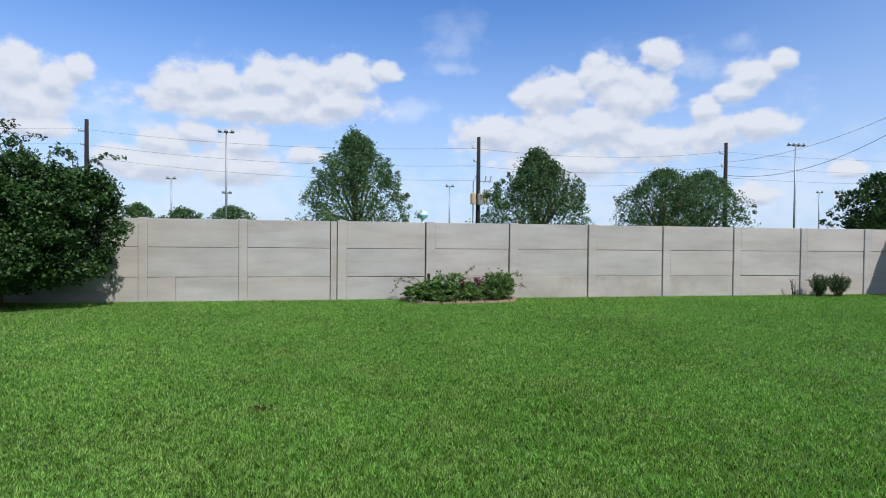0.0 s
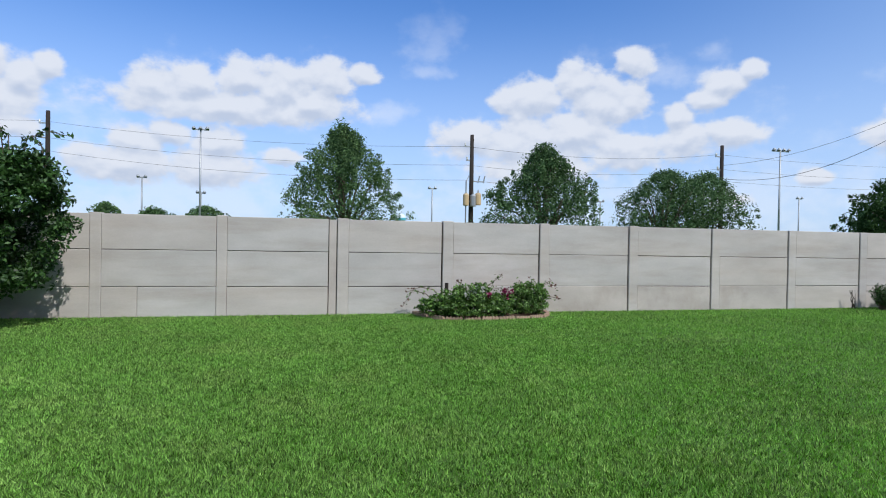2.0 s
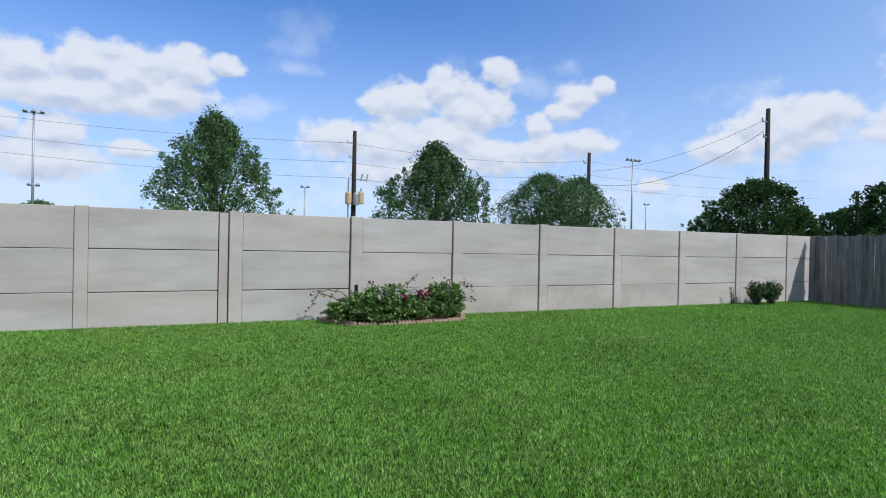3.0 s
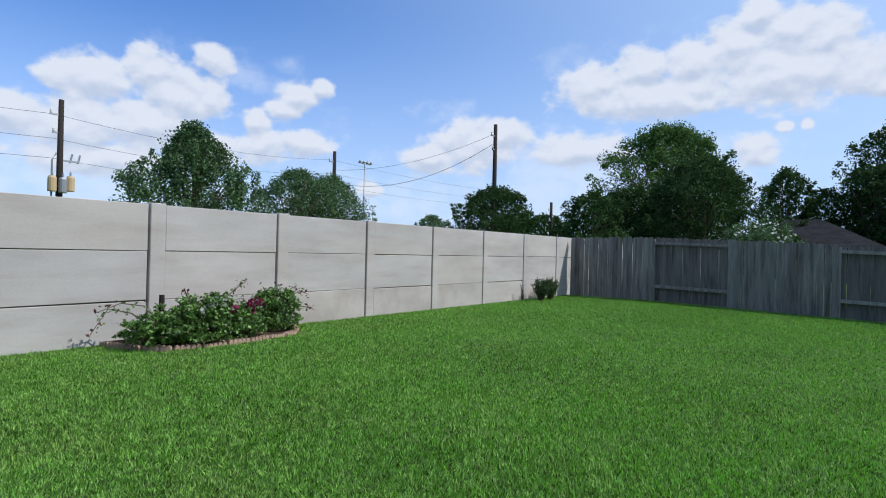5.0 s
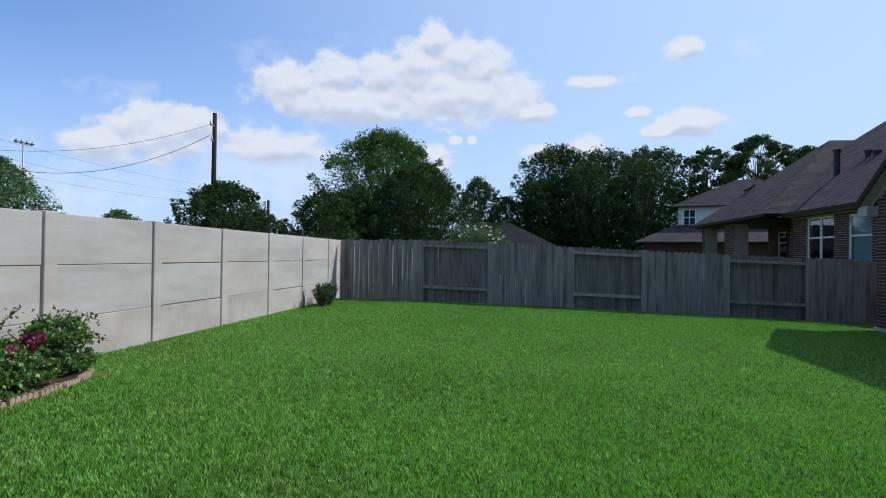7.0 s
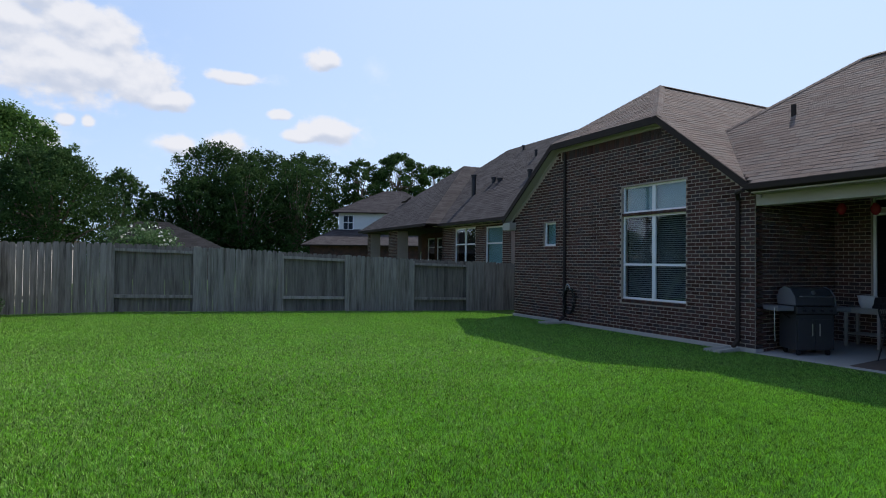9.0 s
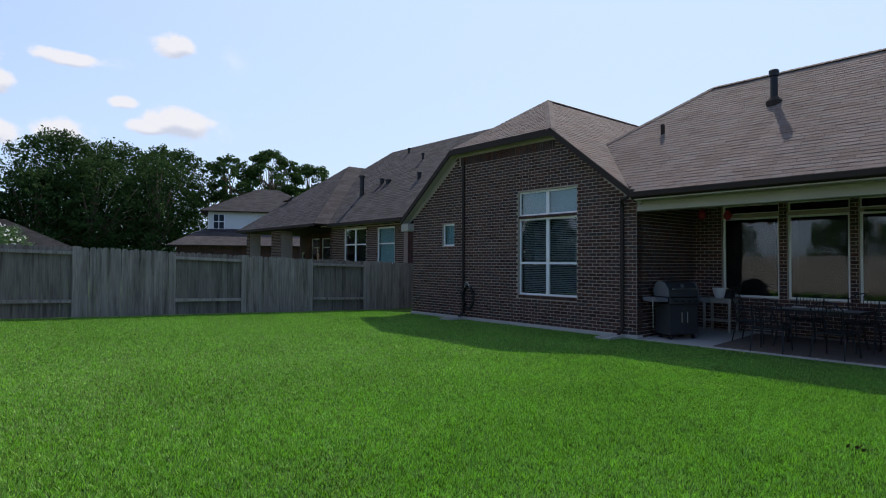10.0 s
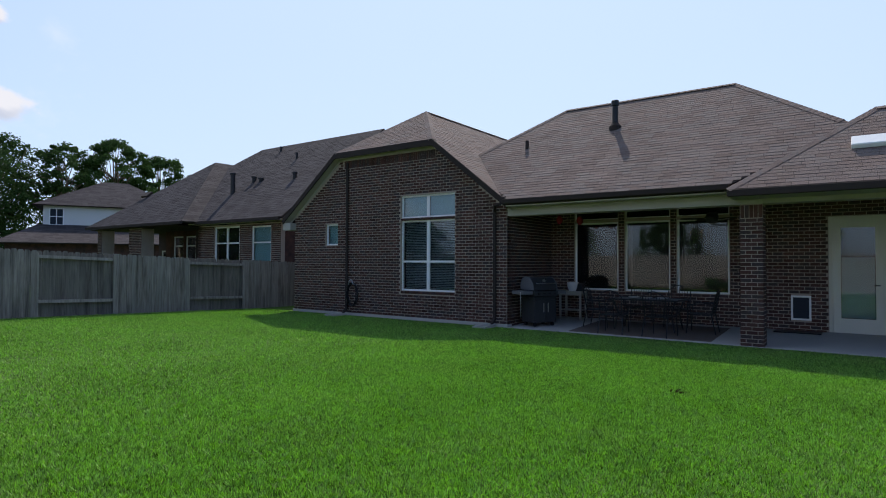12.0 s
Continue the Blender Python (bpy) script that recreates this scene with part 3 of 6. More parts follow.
def make_fence():
    fence = thing("fence", "grey weathered cedar privacy fence with alternating panels", "fence")
    rng = random.Random(8)
    meshes = []
    for v in range(6):
        w, c = 0.136, 0.028
        g = Geo()
        d = 0.018
        prof = [(-w / 2, 0), (w / 2, 0), (w / 2, 1 - c), (w / 2 - c, 1), (-w / 2 + c, 1), (-w / 2, 1 - c)]
        bow = rng.uniform(-0.01, 0.01)
        k = len(prof)
        verts = [(-d / 2 + bow * z, y, z) for y, z in prof] + [(d / 2 + bow * z, y, z) for y, z in prof]
        g.add(verts, [tuple(range(k)), tuple(reversed(range(k, 2 * k)))] + [(i, i + k, (i + 1) % k + k, (i + 1) % k) for i in range(k)])
        me = g.mesh("picket")
        me.materials.append(M["wood"])
        meshes.append(me)
    # picket copies for the recessed bays, with that shade painted in
    shaded_backs = []
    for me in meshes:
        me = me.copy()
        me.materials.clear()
        me.materials.append(M["wood_recess_shade"])
        shaded_backs.append(me)

    def top(y):
        pts = ((-9.0, 1.30), (-2.2, 1.46), (-0.17, 1.524), (2.0, 1.611), (6.2, 1.78), (8.2, 1.84), (10.7, 1.825))
        for (a, za), (b, zb) in zip(pts, pts[1:]):
            if y <= b:
                return za + (zb - za) * (y - a) / (b - a)
        return pts[-1][1]

    stops = [10.60, 8.175, 6.222, 3.944, 2.015, -0.17, -2.19, -4.4, -6.6]
    for s in range(len(stops) - 1):
        ya, yb = stops[s], stops[s + 1]
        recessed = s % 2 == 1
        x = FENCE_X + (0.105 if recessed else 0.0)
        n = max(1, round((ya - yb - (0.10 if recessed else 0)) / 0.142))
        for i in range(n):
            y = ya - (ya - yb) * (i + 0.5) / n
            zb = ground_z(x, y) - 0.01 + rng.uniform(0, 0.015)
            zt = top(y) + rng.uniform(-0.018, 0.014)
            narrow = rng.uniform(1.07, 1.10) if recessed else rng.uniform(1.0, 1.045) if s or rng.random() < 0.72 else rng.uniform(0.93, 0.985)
            ob = part("picket", (shaded_backs if recessed else meshes)[rng.randrange(6)], "wood", fence, at=pose(x + rng.uniform(-0.005, 0.005), y, zb, rng.uniform(-0.35, 0.35), rng.uniform(-0.3, 0.3), rng.uniform(-0.7, 0.7)) @ Matrix.Diagonal((1, narrow, zt - zb, 1)))
        # rails lie on the side away from the pickets
        rx = FENCE_X + (-0.004 if recessed else 0.035)
        rd = 0.096 if recessed else 0.038
        for up in (0.36, None):
            g = Geo()
            for (y0, y1) in ((ya - 0.03, yb + 0.03),):
                za = ground_z(rx, y0) + up if up else top(y0) - 0.20
                zb_ = ground_z(rx, y1) + up if up else top(y1) - 0.20
                h = 0.080
                verts = [(rx, y0, za), (rx + rd, y0, za), (rx + rd, y1, zb_), (rx, y1, zb_), (rx, y0, za + h), (rx + rd, y0, za + h), (rx + rd, y1, zb_ + h), (rx, y1, zb_ + h)]
                g.add(verts, ((0, 3, 2, 1), (4, 5, 6, 7), (0, 1, 5, 4), (1, 2, 6, 5), (2, 3, 7, 6), (3, 0, 4, 7)))
            part("rail", g, "wood_rail" if recessed else "wood", fence)
        if s:
            g = Geo().box(FENCE_X + 0.002, ya - 0.045, ground_z(FENCE_X, ya) - 0.2, FENCE_X + 0.09, ya + 0.045, top(ya) - 0.06)
            part("post", g, "wood_rail", fence, bevel=0.006)
            if recessed is False:
                g = Geo().box(FENCE_X - 0.022, ya - 0.065, ground_z(FENCE_X, ya) - 0.02, FENCE_X - 0.004, ya + 0.075, top(ya) + 0.005)
                part("cover_board", g, "wood_rail", fence, bevel=0.004)


make_fence()

# ---------------------------------------------------------------- the brick house

APEX = (9.04, -4.70, 6.20)
CUT_R, CUT_L, CUT_Z, PITCH = 7.18, 10.90, 4.73, 0.79
RAKE_Y = -2.55


def roof_left(x):
    return APEX[2] - PITCH * (x - APEX[0])


def roof_right(x):
    return APEX[2] - PITCH * (APEX[0] - x)


def gable_top(x):
    return min(roof_left(x), roof_right(x), CUT_Z) - 0.12


def wall_prism(g, xa, xb, z0, z1a, z1b, y_front, thick, m=None):
    pts = [(xa, y_front, z0), (xb, y_front, z0), (xb, y_front - thick, z0), (xa, y_front - thick, z0),
           (xa, y_front, z1a), (xb, y_front, z1b), (xb, y_front - thick, z1b), (xa, y_front - thick, z1a)]
    if m is not None:
        pts = [m @ Vector(p) for p in pts]
    g.add(pts, ((0, 3, 2, 1), (4, 5, 6, 7), (0, 1, 5, 4), (1, 2, 6, 5), (2, 3, 7, 6), (3, 0, 4, 7)))


def holed_wall(g, xs, top, z0, holes, y_front, thick, m=None):
    """A wall along x with a sloped top and real openings; holes are (x0, x1, z0, z1)."""
    cuts = sorted(set(xs) | {h[0] for h in holes} | {h[1] for h in holes})
    for a, b in zip(cuts, cuts[1:]):
        mid = (a + b) / 2
        z = z0
        for h in sorted((h for h in holes if h[0] < mid < h[1]), key=lambda q: q[2]):
            if h[2] > z + 0.001:
                wall_prism(g, a, b, z, h[2], h[2], y_front, thick, m)
            z = h[3]
        wall_prism(g, a, b, z, top(a + 1e-6), top(b - 1e-6), y_front, thick, m)


BRICK_L, BRICK_H, COURSE, JOINT = 0.193, 0.0645, 0.0785, 0.0135


def brick_layout(x0, x1, z0, z1, top, holes):
    """Running bond: yields centre x, centre z and length."""
    row, z = 0, z0
    while z + BRICK_H < z1:
        x = x0 - (row % 2) * (BRICK_L + JOINT) / 2
        while x < x1:
            a, b = max(x, x0), min(x + BRICK_L, x1)
            zc = z + BRICK_H / 2
            segs = [(a, b)]
            for h in holes:
                if h[2] - 0.02 < zc < h[3] + 0.02:
                    nxt = []
                    for s in segs:
                        if s[1] <= h[0] or s[0] >= h[1]:
                            nxt.append(s)
                        else:
                            if s[0] < h[0]:
                                nxt.append((s[0], h[0]))
                            if s[1] > h[1]:
                                nxt.append((h[1], s[1]))
                    segs = nxt
            for a2, b2 in segs:
                if b2 - a2 > 0.035 and zc + BRICK_H / 2 < min(top(a2), top(b2)):
                    yield (a2 + b2) / 2, zc, b2 - a2
            x += BRICK_L + JOINT
        row += 1
        z += COURSE


def brick_box(g, cx, cz, length, y_face, proud, m=None, rng=random):
    p = proud + rng.uniform(-0.002, 0.002)
    a, b = cx - length / 2, cx + length / 2
    c, d = cz - BRICK_H / 2, cz + BRICK_H / 2
    e = 0.005
    pts = [(a, y_face, c), (b, y_face, c), (b, y_face, d), (a, y_face, d),
           (a + e, y_face + p, c + e), (b - e, y_face + p, c + e), (b - e, y_face + p, d - e), (a + e, y_face + p, d - e)]
    if m is not None:
        pts = [m @ Vector(q) for q in pts]
    g.add(pts, ((4, 7, 6, 5), (0, 4, 5, 1), (1, 5, 6, 2), (2, 6, 7, 3), (3, 7, 4, 0)))


def span_at(flat, q):
    out = []
    for (ua, va), (ub, vb) in zip(flat, flat[1:] + flat[:1]):
        if (va - q) * (vb - q) < 0:
            out.append(ua + (ub - ua) * (q - va) / (vb - va))
    return sorted(out)


def shingles(corners, eave_a, eave_b, exposure=0.125, tab=0.33, lift=0.0075, seed=1, singles=None, single_rows=0):
    """Overlapping tabs laid in courses on a flat polygon; eave_a to eave_b gives the course direction."""
    rng = random.Random(seed)
    o = Vector(eave_a)
    u = (Vector(eave_b) - o).normalized()
    pts = [Vector(p) for p in corners]
    n = Vector((0, 0, 0))
    for i in range(len(pts)):
        n += pts[i].cross(pts[(i + 1) % len(pts)])
    n.normalize()
    if n.z < 0:
        n = -n
    v = n.cross(u)
    if v.z < 0:
        v = -v
    flat = [((p - o).dot(u), (p - o).dot(v)) for p in pts]
    vmin, vmax = min(q[1] for q in flat), max(q[1] for q in flat)
    g = Geo()
    row, t = 0, vmin
    while t < vmax - 0.01:
        t1 = min(t + exposure + 0.03, vmax - 0.002)
        hits, low, high = (span_at(flat, q) for q in (min(t + exposure * 0.5, vmax - 0.005), t + 0.004, t1))
        if not len(hits) == len(low) == len(high):
            low = high = hits
        for k in range(0, len(hits) - 1, 2):
            a, b, (la, lb), (ha, hb) = hits[k], hits[k + 1], low[k:k + 2], high[k:k + 2]
            x = a - rng.uniform(0, tab)
            while x < b:
                w = tab if row < single_rows else tab * rng.uniform(0.6, 1.25)
                s, e = max(x, a), min(x + w - 0.006, b)
                if row < single_rows and e - s > tab - 0.007 and len(singles) < 296:
                    singles.append(Matrix.Translation(o + u * (s + e) / 2 + v * t) @ Matrix((u, v, n)).transposed().to_4x4())
                elif e - s > 0.02:
                    lf = lift * rng.uniform(0.7, 1.25)
                    if s <= a + 1e-6:
                        s = min(la, a)
                    if e >= b - 1e-6:
                        e = max(lb, b)
                    s0, e0 = max(s, la), max(min(e, lb), la)
                    s1, e1 = min(max(s, ha), hb), max(min(e, hb), ha)
                    q = [o + u * s0 + v * t - n * 0.004, o + u * e0 + v * t - n * 0.004, o + u * e0 + v * t + n * lf, o + u * s0 + v * t + n * lf, o + u * e1 + v * t1 + n * 0.002, o + u * s1 + v * t1 + n * 0.002]
                    g.add(q, ((0, 1, 2, 3), (3, 2, 4, 5)))
                x += w
        row += 1
        t += exposure
    return g


def room_shell(x0, x1, y, z0, z1, deep=0.45):
    """A shallow box whose near-black colour paints the dim room behind a window: back, sides, top and bottom."""
    p = [(x0, y, z0), (x1, y, z0), (x1, y, z1), (x0, y, z1), (x0, y - deep, z0), (x1, y - deep, z0), (x1, y - deep, z1), (x0, y - deep, z1)]
    return Geo().add(p, ((4, 5, 6, 7), (0, 1, 5, 4), (1, 2, 6, 5), (2, 3, 7, 6), (3, 0, 4, 7)))


def window_unit(parent, name, x0, x1, z0, z1, y_face, cols=1, rows=(), frame_w=0.045, inside="dark", blind=None, deep=0.07, pane_mat="glass"):
    """A window set back in its opening: frame, bars, panes, and what hangs behind them."""
    win = new(name)
    win.parent = parent
    y = y_face - deep
    g = Geo()
    g.box(x0, y, z0, x1, y - 0.05, z0 + frame_w)
    g.box(x0, y, z1 - frame_w, x1, y - 0.05, z1)
    g.box(x0, y, z0 + frame_w, x0 + frame_w, y - 0.05, z1 - frame_w)
    g.box(x1 - frame_w, y, z0 + frame_w, x1, y - 0.05, z1 - frame_w)
    part("window_frame", g, "white", win)
    xs = [x0 + frame_w + (x1 - x0 - 2 * frame_w) * i / cols for i in range(cols + 1)]
    zs = [z0 + frame_w] + list(rows) + [z1 - frame_w]
    bars = Geo()
    for x in xs[1:-1]:
        bars.box(x - 0.05, y + 0.004, z0 + frame_w, x + 0.05, y - 0.05, z1 - frame_w)
    for z in zs[1:-1]:
        for a, b in zip(xs, xs[1:]):
            bars.box(a, y + 0.002, z - 0.028, b, y - 0.05, z + 0.028)
    if bars.v:
        part("window_bar", bars, "white", win)
    for a, b in zip(xs, xs[1:]):
        for c, d in zip(zs, zs[1:]):
            pane = part("pane", Geo().box(a + 0.002, y - 0.022, c + 0.002, b - 0.002, y - 0.028, d - 0.002), pane_mat, win)
            pane.visible_shadow = False
    if blind == "slats":
        g = Geo()
        z = z0 + frame_w + 0.02
        while z < z1 - frame_w:
            for a, b in zip(xs, xs[1:]):
                g.add([(a + 0.02, y - 0.09, z), (b - 0.02, y - 0.09, z), (b - 0.02, y - 0.125, z + 0.026), (a + 0.02, y - 0.125, z + 0.026)], ((0, 1, 2, 3),))
            z += 0.046
        part("blind", g, "blind", win)
    elif blind:
        part("shade", Geo().box(x0 + 0.03, y - 0.10, z0 + 0.03, x1 - 0.03, y - 0.11, z1 - 0.03), blind, win)
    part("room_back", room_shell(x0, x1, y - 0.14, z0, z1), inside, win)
    return win


def downspout(parent, x, y, ztop, zbot, kick=True):
    g = Geo()
    g.box(x - 0.04, y, zbot + 0.12, x + 0.04, y + 0.055, ztop)
    g.box(-0.04, -0.03, -0.02, 0.04, 0.03, 0.2, Matrix.Translation((x, y + 0.16, zbot + 0.02)) @ pose(0, 0, 0, 52, 0, 0))
    ob = part("downspout", g, "fascia", parent, "dark brown square downspout", bevel=0.006)
    for z in (zbot + 0.7, (zbot + ztop) / 2, ztop - 0.4):
        part("bracket", Geo().box(x - 0.05, y, z, x + 0.05, y + 0.06, z + 0.03), "fascia", ob)
    return ob


def make_house():
    house = thing("house", "single-storey dark brick house with brown shingled roof", "house")
    xs = [5.04, 13.05, CUT_R, CUT_L, APEX[0]]
    win_main = (6.62, 8.50, 0.61, 2.585)
    win_transom = (6.62, 8.50, 2.655, 3.29)
    win_small = (11.03, 11.59, 1.93, 2.59)
    holes = [win_main, win_transom, win_small]
    g = Geo()
    holed_wall(g, xs, gable_top, SLAB_Z, holes, HOUSE_Y, 0.22)
    wall = part("gable_wall", g, "mortar", house, "dark red brick gable wall with pale mortar", weld=True)
    bg = Geo()
    rng = random.Random(3)
    singles = []
    brick_holes = [(win_main[0] - 0.01, win_main[1] + 0.01, win_main[2] - 0.085, 3.30), win_small, (CUT_R + 0.09, CUT_L - 0.09, CUT_Z - 0.42, CUT_Z - 0.1)]
    for cx, cz, ln in brick_layout(5.045, 13.045, SLAB_Z + 0.006, 4.75, lambda x: gable_top(x) - 0.02, brick_holes):
        if ln > 0.19 and cx < 7.1 and cz < 1.75 and len(singles) < 290:
            singles.append((cx, cz))
        else:
            brick_box(bg, cx, cz, ln, HOUSE_Y, 0.009, rng=rng)
    # upright course under the clipped top of the gable
    x = CUT_R + 0.10
    while x < CUT_L - 0.16:
        z, h = 4.272, 0.235
        p = [(x, HOUSE_Y, z), (x + 0.066, HOUSE_Y, z), (x + 0.066, HOUSE_Y, z + h), (x, HOUSE_Y, z + h),
             (x + 0.003, HOUSE_Y + 0.014, z + 0.003), (x + 0.063, HOUSE_Y + 0.014, z + 0.003), (x + 0.063, HOUSE_Y + 0.014, z + h - 0.003), (x + 0.003, HOUSE_Y + 0.014, z + h - 0.003)]
        bg.add(p, ((4, 7, 6, 5), (0, 4, 5, 1), (1, 5, 6, 2), (2, 6, 7, 3), (3, 7, 4, 0)))
        x += 0.0775
    # soldier courses: sill and the band between window and transom
    for z, h in ((win_main[2] - 0.085, 0.075), (win_main[3] + 0.003, 0.062)):
        x = win_main[0]
        while x < win_main[1] - 0.05:
            p = [(x, HOUSE_Y, z), (x + 0.066, HOUSE_Y, z), (x + 0.066, HOUSE_Y, z + h), (x, HOUSE_Y, z + h),
                 (x + 0.003, HOUSE_Y + 0.02, z + 0.003), (x + 0.063, HOUSE_Y + 0.02, z + 0.003), (x + 0.063, HOUSE_Y + 0.02, z + h - 0.003), (x + 0.003, HOUSE_Y + 0.02, z + h - 0.003)]
            bg.add(p, ((4, 7, 6, 5), (0, 4, 5, 1), (1, 5, 6, 2), (2, 6, 7, 3), (3, 7, 4, 0)))
            x += 0.0775
    tagged(part("brickwork", bg, "brick", wall), "dark red and brown bricks in running bond", kind="stuff")
    # side wall of the gable block and the recessed patio wall
    side = Geo()
    flat = lambda x: 2.9
    holed_wall(side, [-2.6, -0.02], flat, SLAB_Z - 0.15, [], 0.0, 0.20, Matrix.Translation((5.04, HOUSE_Y, 0)) @ Matrix(((0, -1, 0, 0), (1, 0, 0, 0), (0, 0, 1, 0), (0, 0, 0, 1))))
    side_wall = part("patio_side_wall", side, "mortar", house)
    sb = Geo()
    m_side = Matrix.Translation((5.04, HOUSE_Y, 0)) @ Matrix(((0, -1, 0, 0), (1, 0, 0, 0), (0, 0, 1, 0), (0, 0, 0, 1)))
    for cx, cz, ln in brick_layout(-2.59, -0.01, SLAB_Z + 0.006 - COURSE, 2.85, flat, []):
        brick_box(sb, cx, cz, ln, 0.0, 0.009, m_side, rng)
    tagged(part("brickwork", sb, "brick", side_wall), "dark red bricks in running bond", kind="stuff")
    back_holes = [(3.11, 4.35, 0.67, 2.51), (1.78, 2.94, 0.67, 2.51), (0.41, 1.62, 0.66, 2.51), (3.11, 4.35, 2.59, 2.81), (1.78, 2.94, 2.59, 2.81), (0.41, 1.62, 2.59, 2.81), (-2.62, -1.57, SLAB_Z, 2.45)]
    g = Geo()
    holed_wall(g, [-8.0, 5.2], flat, SLAB_Z, back_holes, PATIO_Y, 0.2)
    back = part("patio_back_wall", g, "mortar", house, weld=True)
    bb = Geo()
    bh = [(h[0] - 0.01, h[1] + 0.01, h[2], h[3]) for h in back_holes] + [(-1.24, -0.85, 0.14, 0.69)]
    for cx, cz, ln in brick_layout(-4.0, 5.035, SLAB_Z + 0.006, 2.85, flat, bh):
        brick_box(bb, cx, cz, ln, PATIO_Y, 0.009, rng=rng)
    tagged(part("brickwork", bb, "brick", back), "dark red bricks in running bond", kind="stuff")
    # closing walls and floor line out of sight
    g = Geo().box(12.85, HOUSE_Y - 0.22, SLAB_Z, 13.05, -16.0, 2.6)
    g.box(-8.2, -16.0, SLAB_Z, -8.0, -2.5, 2.6).box(-8.0, -16.2, SLAB_Z, 13.05, -16.0, 2.9)
    part("outer_wall", g, "brick", house)
    # foundation edge
    part("foundation", Geo().box(5.0, HOUSE_Y - 0.2, -0.40, 13.09, HOUSE_Y + 0.035, SLAB_Z - 0.002), "slab", house, "pale concrete foundation edge", bevel=0.01)

    # windows
    window_unit(house, "window", *win_main, HOUSE_Y, cols=2, rows=(1.43,), blind="slats")
    window_unit(house, "window", *win_transom, HOUSE_Y, cols=2, blind="curtain")
    window_unit(house, "window", *win_small, HOUSE_Y, cols=1, blind="curtain")
    for h in back_holes[:3]:
        window_unit(house, "window", *h, PATIO_Y, cols=1)
    for h in back_holes[3:6]:
        window_unit(house, "window", *h, PATIO_Y, cols=1, frame_w=0.03)

    # patio door
    door = new("door")
    door.parent = house
    y = PATIO_Y - 0.05
    g = Geo().box(-2.62, y, SLAB_Z, -2.55, y - 0.1, 2.45).box(-1.64, y, SLAB_Z, -1.57, y - 0.1, 2.45).box(-2.55, y, 2.38, -1.64, y - 0.1, 2.45)
    part("door_frame", g, "offwhite", door)
    g = Geo().box(-2.548, y - 0.02, SLAB_Z + 0.02, -2.40, y - 0.07, 2.378).box(-1.79, y - 0.02, SLAB_Z + 0.02, -1.642, y - 0.07, 2.378)
    g.box(-2.40, y - 0.02, SLAB_Z + 0.02, -1.79, y - 0.07, 0.22).box(-2.40, y - 0.02, 2.20, -1.79, y - 0.07, 2.378)
    part("door_leaf", g, "offwhite", door, "cream door leaf with a tall glass light")
    part("door_glass", Geo().box(-2.40, y - 0.04, 0.22, -1.79, y - 0.05, 2.20), "glass", door).visible_shadow = False
    part("door_blind", Geo().box(-2.39, y - 0.09, 0.23, -1.80, y - 0.10, 1.55), "blind", door)
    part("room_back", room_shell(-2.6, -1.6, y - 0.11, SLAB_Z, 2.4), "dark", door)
    part("threshold", Geo().box(-2.66, y + 0.09, SLAB_Z + 0.001, -1.53, y - 0.02, SLAB_Z + 0.03), "steel", door, bevel=0.004)
    g = Geo().tube([(-2.47, y - 0.02, 0.95), (-2.47, y + 0.05, 0.95), (-2.36, y + 0.05, 0.95)], 0.012)
    part("door_handle", g, "black", door)
    pet = new("pet_door")
    pet.parent = house
    g = Geo().box(-1.24, PATIO_Y + 0.022, 0.14, -1.20, PATIO_Y - 0.03, 0.69).box(-0.89, PATIO_Y + 0.022, 0.14, -0.85, PATIO_Y - 0.03, 0.69)
    g.box(-1.20, PATIO_Y + 0.022, 0.14, -0.89, PATIO_Y - 0.03, 0.18).box(-1.20, PATIO_Y + 0.022, 0.65, -0.89, PATIO_Y - 0.03, 0.69)
    part("frame", g, "white", pet, bevel=0.003)
    part("flap", Geo().box(-1.20, PATIO_Y + 0.012, 0.18, -0.89, PATIO_Y + 0.004, 0.65), "screen", pet)

    # pillar of the patio
    pillar = part("pillar", Geo().box(-0.61, HOUSE_Y - 0.40, SLAB_Z - 0.10, -0.215, HOUSE_Y - 0.002, 2.57), "mortar", house, "brick patio pillar")
    pb = Geo()
    for cx, cz, ln in brick_layout(-0.61, -0.215, SLAB_Z - 0.08, 2.37, lambda x: 2.362, []):
        brick_box(pb, cx, cz, ln, HOUSE_Y, 0.010, rng=rng)
    for i in range(5):
        x = -0.605 + i * 0.0785
        p = [(x, HOUSE_Y, 2.305), (x + 0.068, HOUSE_Y, 2.305), (x + 0.068, HOUSE_Y, 2.555), (x, HOUSE_Y, 2.555), (x + 0.003, HOUSE_Y + 0.012, 2.308), (x + 0.065, HOUSE_Y + 0.012, 2.308), (x + 0.065, HOUSE_Y + 0.012, 2.552), (x + 0.003, HOUSE_Y + 0.012, 2.552)]
        pb.add(p, ((4, 7, 6, 5), (0, 4, 5, 1), (1, 5, 6, 2), (2, 6, 7, 3), (3, 7, 4, 0)))
    m_pil = Matrix.Translation((-0.215, HOUSE_Y, 0)) @ Matrix(((0, 1, 0, 0), (-1, 0, 0, 0), (0, 0, 1, 0), (0, 0, 0, 1)))
    for cx, cz, ln in brick_layout(0.003, 0.397, SLAB_Z - 0.08, 2.55, flat, []):
        brick_box(pb, cx, cz, ln, 0.0, 0.010, m_pil, rng)
    m_out = Matrix.Translation((-0.61, HOUSE_Y, 0)) @ Matrix(((0, -1, 0, 0), (1, 0, 0, 0), (0, 0, 1, 0), (0, 0, 0, 1)))
